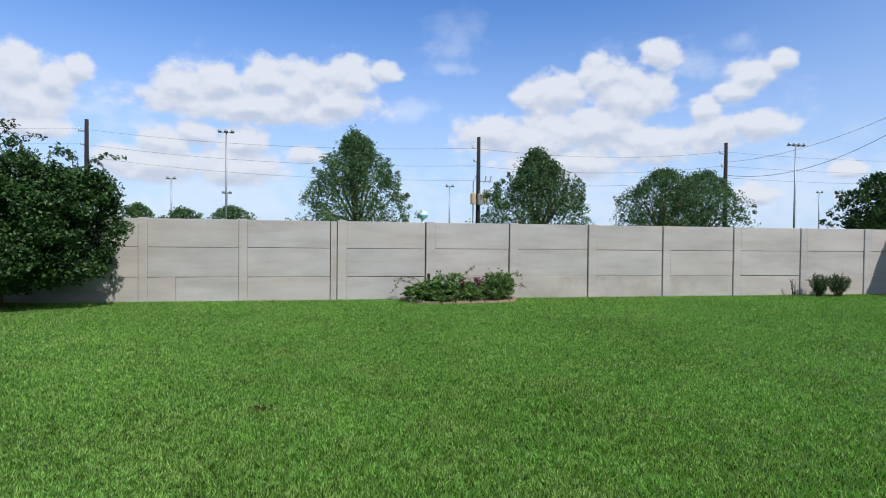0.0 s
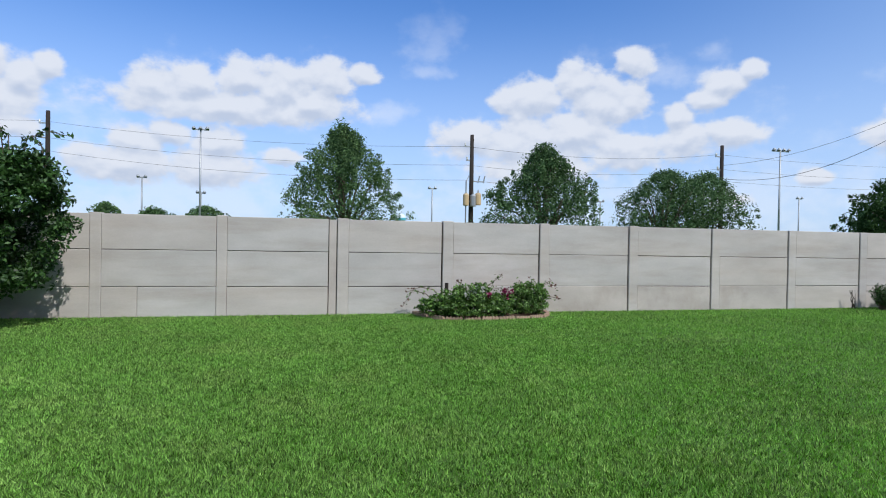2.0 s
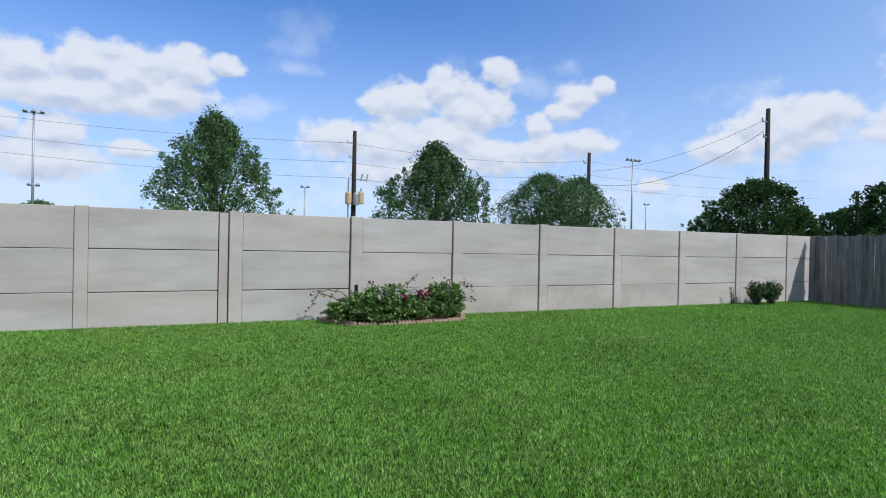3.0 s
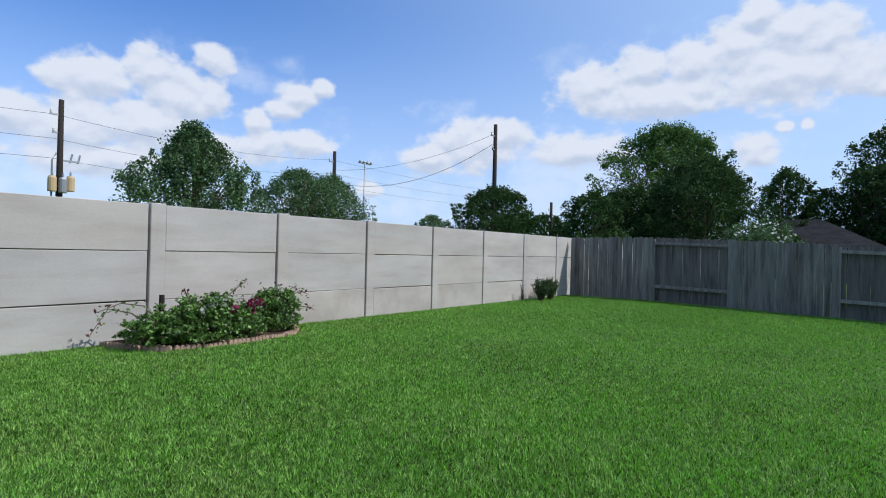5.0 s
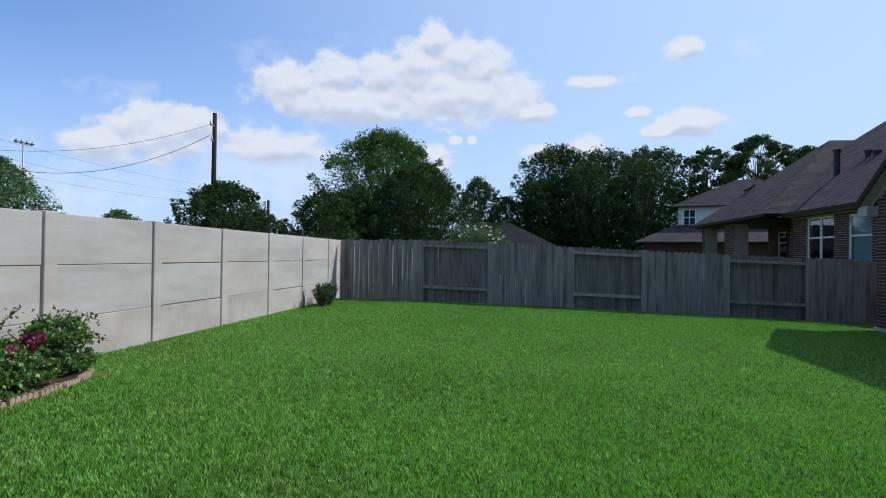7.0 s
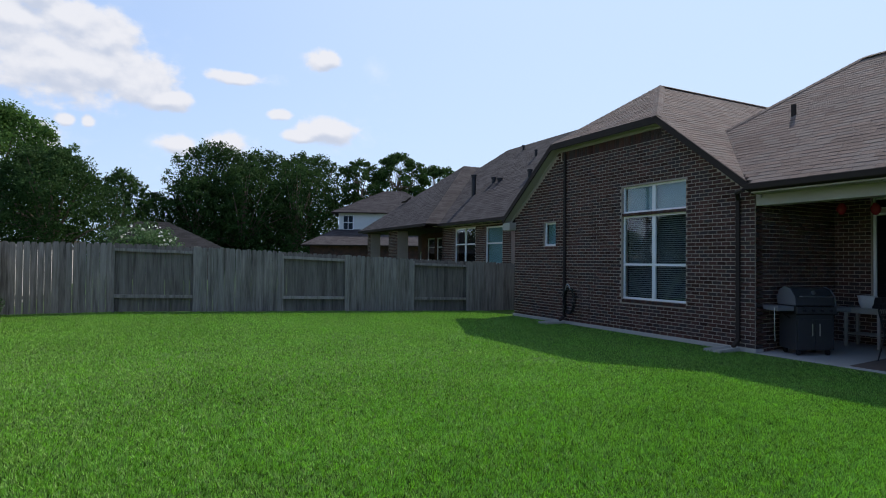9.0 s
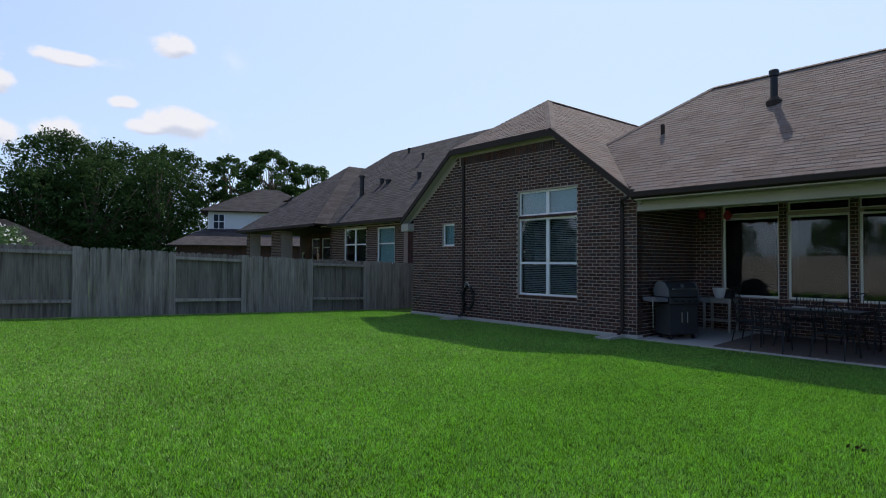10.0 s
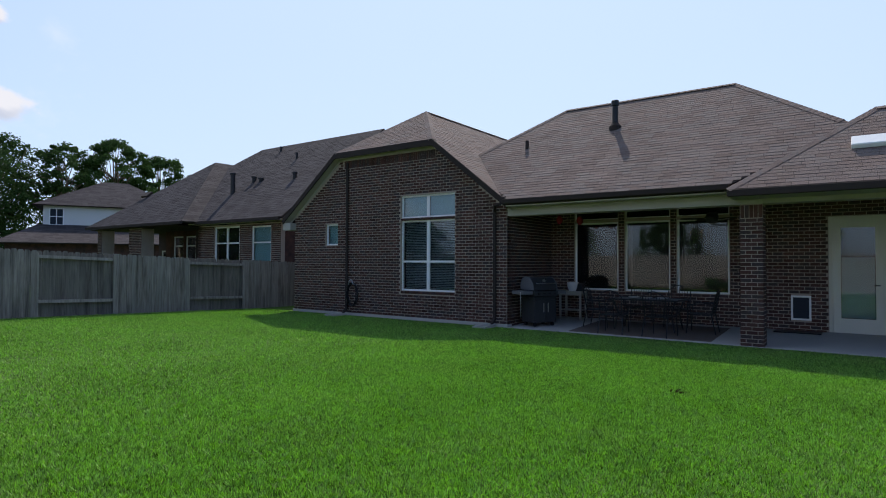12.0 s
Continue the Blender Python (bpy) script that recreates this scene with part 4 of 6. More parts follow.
    for cx, cz, ln in brick_layout(-0.397, -0.003, SLAB_Z - 0.08, 2.55, flat, []):
        brick_box(pb, cx, cz, ln, 0.0, 0.010, m_out, rng)
    tagged(part("brickwork", pb, "brick", pillar), "dark red pillar bricks", kind="stuff")

    # beam, ceiling, soffits, fascia, gutter
    part("beam", Geo().box(-0.62, HOUSE_Y + 0.005, 2.572, 5.02, HOUSE_Y - 0.30, 2.80), "trim", house, "taupe painted patio beam", bevel=0.006)
    part("beam", Geo().box(-8.0, HOUSE_Y + 0.02, 2.572, -0.625, HOUSE_Y - 0.30, 2.76), "trim", house, bevel=0.006)
    part("patio_ceiling", Geo().box(-8.0, PATIO_Y - 0.1, 2.86, 5.04, HOUSE_Y - 0.02, 2.90), "ceiling", house)
    part("soffit", Geo().box(-0.10, HOUSE_Y + 0.006, 2.775, 4.86, -2.43, 2.80), "trim", house)
    part("gutter", Geo().add([(-0.10, -2.42, 2.80), (-0.10, -2.31, 2.83), (-0.10, -2.30, 2.94), (-0.10, -2.42, 2.94), (4.90, -2.42, 2.80), (4.90, -2.31, 2.83), (4.90, -2.30, 2.94), (4.90, -2.42, 2.94)],
                             ((0, 1, 2, 3), (7, 6, 5, 4), (0, 4, 5, 1), (1, 5, 6, 2), (2, 6, 7, 3), (3, 7, 4, 0))), "fascia", house, "dark brown metal gutter", bevel=0.008)
    part("gutter", Geo().box(-8.0, -2.10, 2.66, -0.12, -2.0, 2.79), "fascia", house, bevel=0.01)
    part("soffit", Geo().box(-8.0, HOUSE_Y + 0.03, 2.66, -0.12, -2.11, 2.68), "trim", house)
    # rakes of the gable: taupe soffit board with a dark face
    tipL, tipR = (13.32, RAKE_Y, roof_left(13.32)), (4.90, RAKE_Y, roof_right(4.90))
    cl, cr = (CUT_L, RAKE_Y, roof_left(CUT_L)), (CUT_R, RAKE_Y, roof_right(CUT_R))
    for a, b in ((tipL, cl), (cl, cr), (cr, tipR)):
        g = Geo()
        a0, b0 = Vector(a), Vector(b)
        for y0, y1, up, dn in ((0.0, 0.035, 0.0, 0.17),):
            v = [a0 + Vector((0, y0, up)), b0 + Vector((0, y0, up)), b0 + Vector((0, y1, up)), a0 + Vector((0, y1, up)), a0 + Vector((0, y0, -dn)), b0 + Vector((0, y0, -dn)), b0 + Vector((0, y1, -dn)), a0 + Vector((0, y1, -dn))]
            g.add(v, ((0, 1, 2, 3), (7, 6, 5, 4), (0, 4, 5, 1), (1, 5, 6, 2), (2, 6, 7, 3), (3, 7, 4, 0)))
        part("fascia", g, "fascia", house, "dark brown rake board")
        g = Geo()
        v = [a0 + Vector((0, -0.003, -0.13)), b0 + Vector((0, -0.003, -0.13)), b0 + Vector((0, HOUSE_Y - RAKE_Y, -0.13)), a0 + Vector((0, HOUSE_Y - RAKE_Y, -0.13))]
        v += [p + Vector((0, 0, -0.03)) for p in v]
        g.add(v, ((0, 1, 2, 3), (7, 6, 5, 4), (0, 4, 5, 1), (1, 5, 6, 2), (2, 6, 7, 3), (3, 7, 4, 0)))
        part("soffit", g, "trim", house)
        # frieze board against the brick
        g = Geo()
        v = [a0 + Vector((0, HOUSE_Y - RAKE_Y + 0.03, -0.13)), b0 + Vector((0, HOUSE_Y - RAKE_Y + 0.03, -0.13)), b0 + Vector((0, HOUSE_Y - RAKE_Y + 0.002, -0.13)), a0 + Vector((0, HOUSE_Y - RAKE_Y + 0.002, -0.13))]
        v += [p + Vector((0, 0, -0.085)) for p in v]
        g.add(v, ((0, 1, 2, 3), (7, 6, 5, 4), (0, 4, 5, 1), (1, 5, 6, 2), (2, 6, 7, 3), (3, 7, 4, 0)))
        part("frieze", g, "trim", house)
    part("eave_return", Geo().box(12.98, HOUSE_Y - 0.2, 2.44, 13.36, RAKE_Y - 0.01, 2.68), "trim", house, bevel=0.01)
    downspout(house, 10.60, HOUSE_Y + 0.012, 4.45, SLAB_Z)
    downspout(house, 5.37, HOUSE_Y + 0.012, 2.75, SLAB_Z)
    g = Geo().tube([(5.37, HOUSE_Y + 0.04, 2.72), (5.20, -2.5, 2.82), (4.98, -2.38, 2.84)], 0.04, 6)
    part("downspout_elbow", g, "fascia", house)

    # roof: decks and shingle courses
    main = [(-0.10, -2.4, 2.95), (4.83, -2.4, 2.95), (7.3, -4.23, 4.3225), (5.03, -6.5, 6.025), (0.42, -6.5, 6.025), (-2.2, -3.88, 4.06)]
    gr = [tipR, cr, APEX, (APEX[0], -12.0, APEX[2]), (4.90, -12.0, roof_right(4.90))]
    hip = [cl, cr, APEX]
    gl = [(13.40, RAKE_Y, roof_left(13.40)), cl, APEX, (APEX[0], -12.0, APEX[2]), (13.40, -12.0, roof_left(13.40))]
    main_left = [(5.03, -6.5, 6.025), (7.3, -4.23, 4.3225), (8.9, -6.5, 3.12), (8.9, -10.0, 3.12)]
    wing = [(-0.10, -2.05, 2.80), (-8.0, -2.05, 2.80), (-8.0, -4.4, 4.51), (-2.42, -4.4, 4.51)]
    wing_side = [(-0.10, -2.05, 2.80), (-2.42, -4.4, 4.51), (-2.42, -9.0, 4.51), (-0.10, -9.0, 2.80)]
    rear = [(5.03, -6.5, 6.025), (0.42, -6.5, 6.025), (-3.68, -10.6, 2.95), (9.13, -10.6, 2.95)]
    main_right = [(0.42, -6.5, 6.025), (-2.2, -3.88, 4.06), (-3.68, -6.5, 2.95), (-3.68, -10.6, 2.95)]
    roof = new("roof")
    roof.parent = house
    roof_singles = []
    for k, (poly, ea, eb) in enumerate(((main, main[0], main[1]), (gr, (0, 0, 0), (0, -1, 0)), (hip, cr, cl), (gl, (0, 0, 0), (0, -1, 0)), (wing, wing[1], wing[0]), (wing_side, (0, 0, 0), (0, -1, 0)))):
        part("roof_deck", Geo().slab([Vector(p) - Vector((0, 0, 0.012)) for p in poly], 0.06), "fascia", roof)
        ea = Vector(poly[0])
        eb = ea + (Vector((1, 0, 0)) if k in (0, 2, 4) else Vector((0, -1, 0)))
        tagged(part("shingle_cover", shingles(poly, ea, eb, seed=20 + k, singles=roof_singles, single_rows=18 if k == 0 else 0), "shingle", roof), "brown asphalt shingles in courses", kind="stuff")
    part("roof_deck", Geo().slab(main_left, 0.06), "shingle", roof)
    part("roof_deck", Geo().slab(rear, 0.06), "shingle", roof)
    part("roof_deck", Geo().slab(main_right, 0.06), "shingle", roof)
    part("attic_floor", Geo().box(-8.2, -16.3, 2.91, 12.9, PATIO_Y - 0.15, 2.94), "dark", house)
    # ridge and hip caps
    for a, b in ((cl, APEX), (cr, APEX), (APEX, (APEX[0], -12.0, APEX[2])), ((5.03, -6.5, 6.025), (0.42, -6.5, 6.025)), ((5.03, -6.5, 6.025), (7.04, -4.49, 4.52)), ((0.42, -6.5, 6.025), (-1.9, -4.18, 4.285)), ((-0.10, -2.05, 2.80), (-2.42, -4.4, 4.51)), ((-2.42, -4.4, 4.51), (-8.0, -4.4, 4.51))):
        a, b = Vector(a), Vector(b)
        d = b - a
        side_v = d.cross(Vector((0, 0, 1))).normalized() * 0.12
        n = max(2, int(d.length / 0.15))
        g = Geo()
        for i in range(n):
            p, q = a + d * (i / n), a + d * min((i + 1.15) / n, 1)
            g.add([p + side_v + Vector((0, 0, -0.048)), p + Vector((0, 0, 0.018)), p - side_v + Vector((0, 0, -0.048)), q + side_v + Vector((0, 0, -0.042)), q + Vector((0, 0, 0.026)), q - side_v + Vector((0, 0, -0.042))], ((0, 1, 4, 3), (1, 2, 5, 4)))
        tagged(part("ridge_cap", g, "shingle", roof), kind="stuff")
    # roof vents
    for x, y, h, r in ((3.07, -5.1, 0.70, 0.075),):
        z = 2.95 + 0.75 * (-2.4 - y)
        pipe = part("vent_pipe", Geo().lathe([(r, -0.1), (r, h - 0.12), (r * 1.35, h - 0.12), (r * 1.35, h), (r * 1.1, h + 0.02)], (x, y, z)), "black", roof, "tall dark metal flue pipe", smooth=False)
        part("flashing", Geo().lathe([(0.17, -0.10), (0.16, 0.03), (0.09, 0.12)], (x, y, z)), "fascia", pipe)
    for x, y in ((5.4, -4.6),):
        z = 2.95 + 0.75 * (-2.4 - y)
        part("vent_pipe", Geo().lathe([(0.05, -0.1), (0.05, 0.22), (0.04, 0.23)], (x, y, z), 10), "fascia", roof)
    z = 2.80 + 0.728 * (-2.05 + 3.15)
    g = Geo().box(-0.33, -0.17, 0.0, 0.33, 0.17, 0.10, Matrix.Translation((-2.35, -3.15, z)) @ pose(0, 0, 0, -36, 0, 0))
    part("box_vent", g, "white", roof, "white metal roof vent", bevel=0.015)
    return house, wall, singles, roof, roof_singles[:298]


HOUSE, GABLE_WALL, SINGLE_BRICKS, ROOF, SINGLE_SHINGLES = make_house()


def make_patio_slab():
    y0, y1 = PATIO_Y - 0.1, HOUSE_Y + 0.03
    slab = Geo().add([(-8.0, y0, -0.40), (5.03, y0, -0.40), (5.03, y1, -0.40), (-8.0, y1, -0.40), (-8.0, y0, slab_z(y0)), (5.03, y0, slab_z(y0)), (5.03, y1, slab_z(y1)), (-8.0, y1, slab_z(y1))],
                     ((0, 3, 2, 1), (4, 5, 6, 7), (0, 1, 5, 4), (1, 2, 6, 5), (2, 3, 7, 6), (3, 0, 4, 7)))
    single("patio_floor", slab, "slab", "pale concrete patio slab under the house roof", "patio", kind="structure", bevel=0.012)


make_patio_slab()
# ---------------------------------------------------------------- plants


def leaf_mesh(name, centres, size, rng, aspect=0.5, droop=0.0):
    """Small pointed leaves at the centres, turned at random."""
    k = len(centres)
    n = rng.normal(size=(k, 3))
    n[:, 2] = np.abs(n[:, 2]) * 0.9 + 0.15
    n /= np.linalg.norm(n, axis=1)[:, None]
    t = rng.normal(size=(k, 3))
    t[:, 2] -= droop
    t -= n * (t * n).sum(1)[:, None]
    t /= np.linalg.norm(t, axis=1)[:, None] + 1e-9
    b = np.cross(n, t)
    s = (size * rng.uniform(0.6, 1.35, k))[:, None]
    co = np.empty((k, 4, 3))
    co[:, 0] = centres - t * s * 0.5
    co[:, 1] = centres + b * s * aspect * 0.5 + n * s * 0.08
    co[:, 2] = centres + t * s * 0.5 - n * s * 0.10
    co[:, 3] = centres - b * s * aspect * 0.5 + n * s * 0.08
    return quad_mesh(name, co)


def crown_points(blobs, count, rng, clumps=90, spread=0.16, hollow=0.55):
    """Leaf places gathered in clumps over and inside a set of ellipsoids (x, y, z, rx, ry, rz)."""
    vol = np.array([b[3] * b[4] * b[5] for b in blobs])
    vol = vol ** 0.7 / (vol ** 0.7).sum()
    out = []
    for blob, share in zip(blobs, vol):
        c, r = np.array(blob[:3]), np.array(blob[3:])
        nc = max(8, int(clumps * share * len(blobs) ** 0.4))
        d = rng.normal(size=(nc, 3))
        d /= np.linalg.norm(d, axis=1)[:, None]
        rad = rng.uniform(hollow, 1.06, nc) ** 0.6
        cc = d * rad[:, None]
        per = max(4, int(count * share / nc))
        pts = np.repeat(cc, per, axis=0)
        sz = np.repeat(rng.uniform(0.6, 1.5, nc), per)[:, None]
        off = rng.normal(size=pts.shape)
        off /= np.linalg.norm(off, axis=1)[:, None]
        pts = pts + off * (rng.uniform(0, 1, len(pts)) ** 0.45)[:, None] * spread * 1.55 * sz
        out.append(c + pts * r)
    return np.concatenate(out)


def make_tree(name, x, y, blobs, leaf, count, size, label, seed, trunk_r=0.16, trunk_top=None, clumps=110, spread=0.15, group="", aspect=0.6, stems=1):
    """A tapered trunk with limbs into each part of the crown, and a crown of leaf clumps; blobs are relative to the foot."""
    rng = np.random.default_rng(seed)
    z0 = ground_z(x, y)
    tree = thing(name, label, "tree" if name == "tree" else "shrub", pose(x, y, z0), group)
    low = min(b[2] - b[5] for b in blobs)
    mid = trunk_top if trunk_top is not None else max(low + 0.5, 0.6)
    topb = max(b[2] + b[5] * 0.2 for b in blobs)
    g = Geo()
    for s in range(stems):
        ox, oy = (rng.uniform(-0.3, 0.3), rng.uniform(-0.2, 0.2)) if stems > 1 else (0, 0)
        path = [(ox, oy, -0.15), (ox + 0.03, oy + 0.02, mid * 0.5), (ox * 1.4, oy + 0.04, mid), (ox * 1.5 + 0.05, oy, (mid + topb) / 2), (ox * 1.6, oy, topb)]
        g.tube(path, [trunk_r * 1.35, trunk_r, trunk_r * 0.85, trunk_r * 0.45, trunk_r * 0.1], 8)
    part("trunk", g, "bark", tree, smooth=True)
    lg = Geo()
    for b in blobs:
        for _ in range(5):
            d = rng.normal(size=3)
            d /= np.linalg.norm(d)
            e = np.array(b[:3]) + d * np.array(b[3:]) * 0.6
            s0 = np.array([0, 0, rng.uniform(mid * 0.8, (mid + topb) / 2)])
            m_ = (s0 + e) / 2 + np.array([0, 0, 0.12 * b[5]])
            lg.tube([s0, m_, e], [trunk_r * 0.32, trunk_r * 0.16, trunk_r * 0.04], 5)
    part("branching", lg, "bark", tree, smooth=True)
    pts = crown_points(blobs, count, rng, clumps, spread)
    pts = pts[pts[:, 2] > 0.05]
    part("crown", leaf_mesh("crown", pts, size, rng, aspect), leaf, tree)
    return tree


PROFILES = {"pointed": ((0.0, 0.86), (0.15, 0.97), (0.3, 1.0), (0.5, 0.84), (0.7, 0.56), (0.85, 0.30), (1.0, 0.05)),
            "dome": ((0.0, 0.70), (0.2, 0.97), (0.45, 1.0), (0.7, 0.84), (0.88, 0.54), (1.0, 0.12)),
            "oak": ((0.0, 0.82), (0.25, 1.0), (0.55, 1.0), (0.78, 0.86), (0.92, 0.58), (1.0, 0.25))}


def envelope_crown(h, r, low, style, count, rng):
    """Leaf places of a crown: clumps over an uneven envelope, a few leaders above it, and a looser fill inside."""
    prof = np.array(PROFILES[style if style in PROFILES else "oak"])
    ph = rng.uniform(0, math.tau, 4)
    z0 = h * low

    def reach(a, f):
        lumps = 0.96 + 0.15 * np.sin(2 * a + ph[0] + 4 * f) + 0.13 * np.sin(3 * a + ph[1] - 7 * f) + 0.12 * np.sin(6 * a + ph[2] + 15 * f)
        return r * np.interp(f, prof[:, 0], prof[:, 1]) * lumps

    airy = style == "open"
    nc = 110 if airy else 320
    a = rng.uniform(0, math.tau, nc)
    f = rng.uniform(0.0, 1.0, nc) ** 0.9
    q = rng.uniform(0.25, 1.0, nc) ** 0.5 if airy else rng.uniform(0.35, 1.0, nc) ** 0.4
    q = np.where(rng.uniform(0, 1, nc) < 0.16, rng.uniform(1.0, 1.2, nc), q)
    rad = reach(a, f) * q * 0.93
    cc = np.stack([np.cos(a) * rad, np.sin(a) * rad, z0 + (h * 0.97 - z0) * f], 1)
    if style == "pointed":
        # leaders that stand out of the top
        for k in range(13):
            aa, qq = rng.uniform(0, math.tau), rng.uniform(0.12, 0.85)
            zt = h * (1.0 - 0.42 * qq)
            line = np.stack([np.full(5, math.cos(aa) * qq * r), np.full(5, math.sin(aa) * qq * r), np.linspace(zt - 0.16 * h, zt, 5)], 1)
            cc = np.concatenate([cc, line])
    size = np.full(len(cc), r * (0.16 if airy else 0.13)) * rng.uniform(0.6, 1.35, len(cc))
    size[:nc] *= np.where(q > 1.0, 0.55, 1.0)
    size[nc:] = r * 0.07
    fill = 0 if airy else int(count * (0.5 if style == "oak" else 0.34))
    per = max(6, (count - fill) // len(cc))
    off = rng.normal(size=(len(cc) * per, 3))
    off /= np.linalg.norm(off, axis=1)[:, None]
    off *= (rng.uniform(0, 1, len(off)) ** 0.45)[:, None] * np.repeat(size, per)[:, None]
    off[:, 2] *= 0.6 if airy else 0.9
    pts = np.repeat(cc, per, axis=0) + off
    if fill:
        a, f = rng.uniform(0, math.tau, fill), rng.uniform(0, 0.93, fill)
        rad = reach(a, f) * rng.uniform(0, 1, fill) ** 0.5 * 0.82
        pts = np.concatenate([pts, np.stack([np.cos(a) * rad, np.sin(a) * rad, z0 + (h - z0) * f], 1)])
    return pts, cc


def grow_tree(x, y, h, r, style, leaf, count, size, low, label, seed):
    """A tapered trunk, limbs that reach into the clumps, and the crown itself."""
    rng = np.random.default_rng(seed)
    tree = thing("tree", label, "tree", pose(x, y, ground_z(x, y)))
    pts, cc = envelope_crown(h, r, low, style, count, rng)
    tr = 0.035 * r + 0.012 * h
    mid = h * max(low, 0.22)
    bend = rng.uniform(-0.04, 0.04, 4) * h
    part("trunk", Geo().tube([(0, 0, -0.15), (bend[0] * 0.3, bend[1] * 0.3, mid * 0.6), (bend[0], bend[1], mid * 1.3), (bend[2], bend[3], h * 0.6), (0, 0, h * 0.86)], [tr * 1.4, tr, tr * 0.8, tr * 0.4, tr * 0.1], 8), "bark", tree, smooth=True)
    lg = Geo()
    for k in rng.choice(len(cc), 34 if style == "open" else 22, replace=False):
        e = cc[k]
        s0 = np.array([bend[0] * 0.8, bend[1] * 0.8, min(mid * rng.uniform(0.8, 1.5), e[2] * 0.9)])
        lg.tube([s0, s0 * 0.45 + e * 0.55 + np.array([0, 0, 0.05 * h]), e], [tr * k_ for k_ in ((0.26, 0.13, 0.04) if style == "open" else (0.42, 0.24, 0.06))], 5)
    part("branching", lg, "bark", tree, smooth=True)
    part("crown", leaf_mesh("crown", pts[pts[:, 2] > 0.05], size, rng, 0.6), leaf, tree)
    return tree


def plant_trees():
    near = "dense rounded green tree in a neighbouring yard"
    oak, far = "large dark oak with a heavy crown", "small round tree far beyond the wall"
    # x, y, height, crown radius, habit, leaf, leaves, leaf size, how low the crown starts, label
    over_wall = (
        (1.5, 27.8, 6.9, 3.0, "pointed", "leaf_ash", 36000, 0.110, 0.05, "young ash tree with an airy grey-green crown"),
        (8.6, 20.7, 5.1, 2.6, "pointed", "leaf_young", 38000, 0.090, 0.02, "dense green tree with a pointed crown"),
        (20.0, 29.6, 5.7, 2.9, "dome", "leaf_young", 24000, 0.12, 0.06, "broad bushy green tree behind the wall"),
        (23.2, 30.4, 5.8, 2.9, "dome", "leaf_young", 24000, 0.12, 0.06, "broad bushy green tree behind the wall"),
        (26.8, 20.6, 5.0, 2.8, "dome", "leaf_oak", 24000, 0.14, 0.06, "rounded dark green tree beside a utility pole"))
    beyond_fence = (
        (33.0, 17.4, 5.2, 2.6, "dome", "leaf_oak", 14000, 0.17, 0.03, "low dark green tree beyond the fence"),
        (48.0, 16.9, 12.2, 5.9, "dome", "leaf_elm", 56000, 0.19, 0.10, "tall bright green tree with a domed crown"),
        (41.5, 12.9, 8.3, 4.9, "dome", "leaf_oak", 46000, 0.16, 0.02, near),
        (42.0, 18.6, 6.4, 3.2, "dome", "leaf_oak", 16000, 0.18, 0.02, "low dark green tree beyond the fence"),
        (58.0, 9.4, 9.6, 3.0, "dome", "leaf_oak", 14000, 0.22, 0.02, "dark green tree far beyond the fence"),
        (60.0, 6.6, 7.8, 3.0, "dome", "leaf_oak", 9000, 0.22, 0.02, "dark green tree far beyond the fence"))
    oaks = (
        (62.0, 1.2, 13.7, 4.7, "oak", "leaf_oak", 24000, 0.25, 0.06, oak),
        (63.0, -4.0, 13.5, 5.2, "oak", "leaf_oak", 24000, 0.25, 0.03, oak),
        (63.0, -8.9, 13.9, 4.6, "oak", "leaf_oak", 22000, 0.25, 0.03, oak),
        (59.0, 3.0, 9.6, 3.8, "oak", "leaf_oak", 14000, 0.24, 0.02, oak),
        (58.0, -1.4, 11.4, 4.4, "oak", "leaf_oak", 16000, 0.24, 0.02, oak),
        (58.0, -6.4, 11.8, 4.2, "oak", "leaf_oak", 14000, 0.24, 0.02, "dark oak behind the far house"))
    lacy = (
        (58.0, -13.2, 12.6, 3.6, "open", "leaf_oak", 12000, 0.24, 0.50, "tall live oak with an open lacy crown"),
        (59.0, -18.2, 13.8, 4.2, "open", "leaf_oak", 14000, 0.24, 0.50, "tall live oak with an open lacy crown"),
        (60.0, -23.8, 13.2, 3.6, "open", "leaf_oak", 10000, 0.24, 0.52, "tall live oak with an open lacy crown"),
        (64.0, -17.0, 9.6, 5.0, "oak", "leaf_oak", 10000, 0.28, 0.04, "dark oak behind the far house"))
    distant = (
        (-22.6, 74.6, 5.3, 2.2, "dome", "leaf_ash", 3800, 0.34, 0.05, far), (-20.0, 85.4, 5.3, 3.4, "dome", "leaf_young", 4500, 0.36, 0.05, far),
        (-13.6, 86.7, 5.7, 3.6, "dome", "leaf_young", 4500, 0.36, 0.05, far), (70.2, 58.4, 6.9, 3.4, "dome", "leaf_young", 4500, 0.36, 0.05, far),
        (48.0, 32.0, 5.0, 2.5, "dome", "leaf_oak", 5000, 0.30, 0.05, far), (62.0, 35.0, 6.0, 4.0, "dome", "leaf_oak", 6000, 0.34, 0.05, far))
    for i, row in enumerate(over_wall + beyond_fence + oaks + lacy + distant):
        grow_tree(*row, 100 + i)
    # white-flowered crape myrtle behind the fence
    myrtle = make_tree("tree", 29.0, 7.5, [(0, 0, 1.7, 1.3, 1.3, 1.2), (0.3, -0.6, 2.0, 1.0, 1.0, 0.8), (0, 0.6, 2.1, 1.1, 1.1, 0.9)], "leaf_young", 9000, 0.11, "white-flowered crape myrtle behind the wooden fence", 150, trunk_r=0.05, stems=3)
    fr = np.random.default_rng(151)
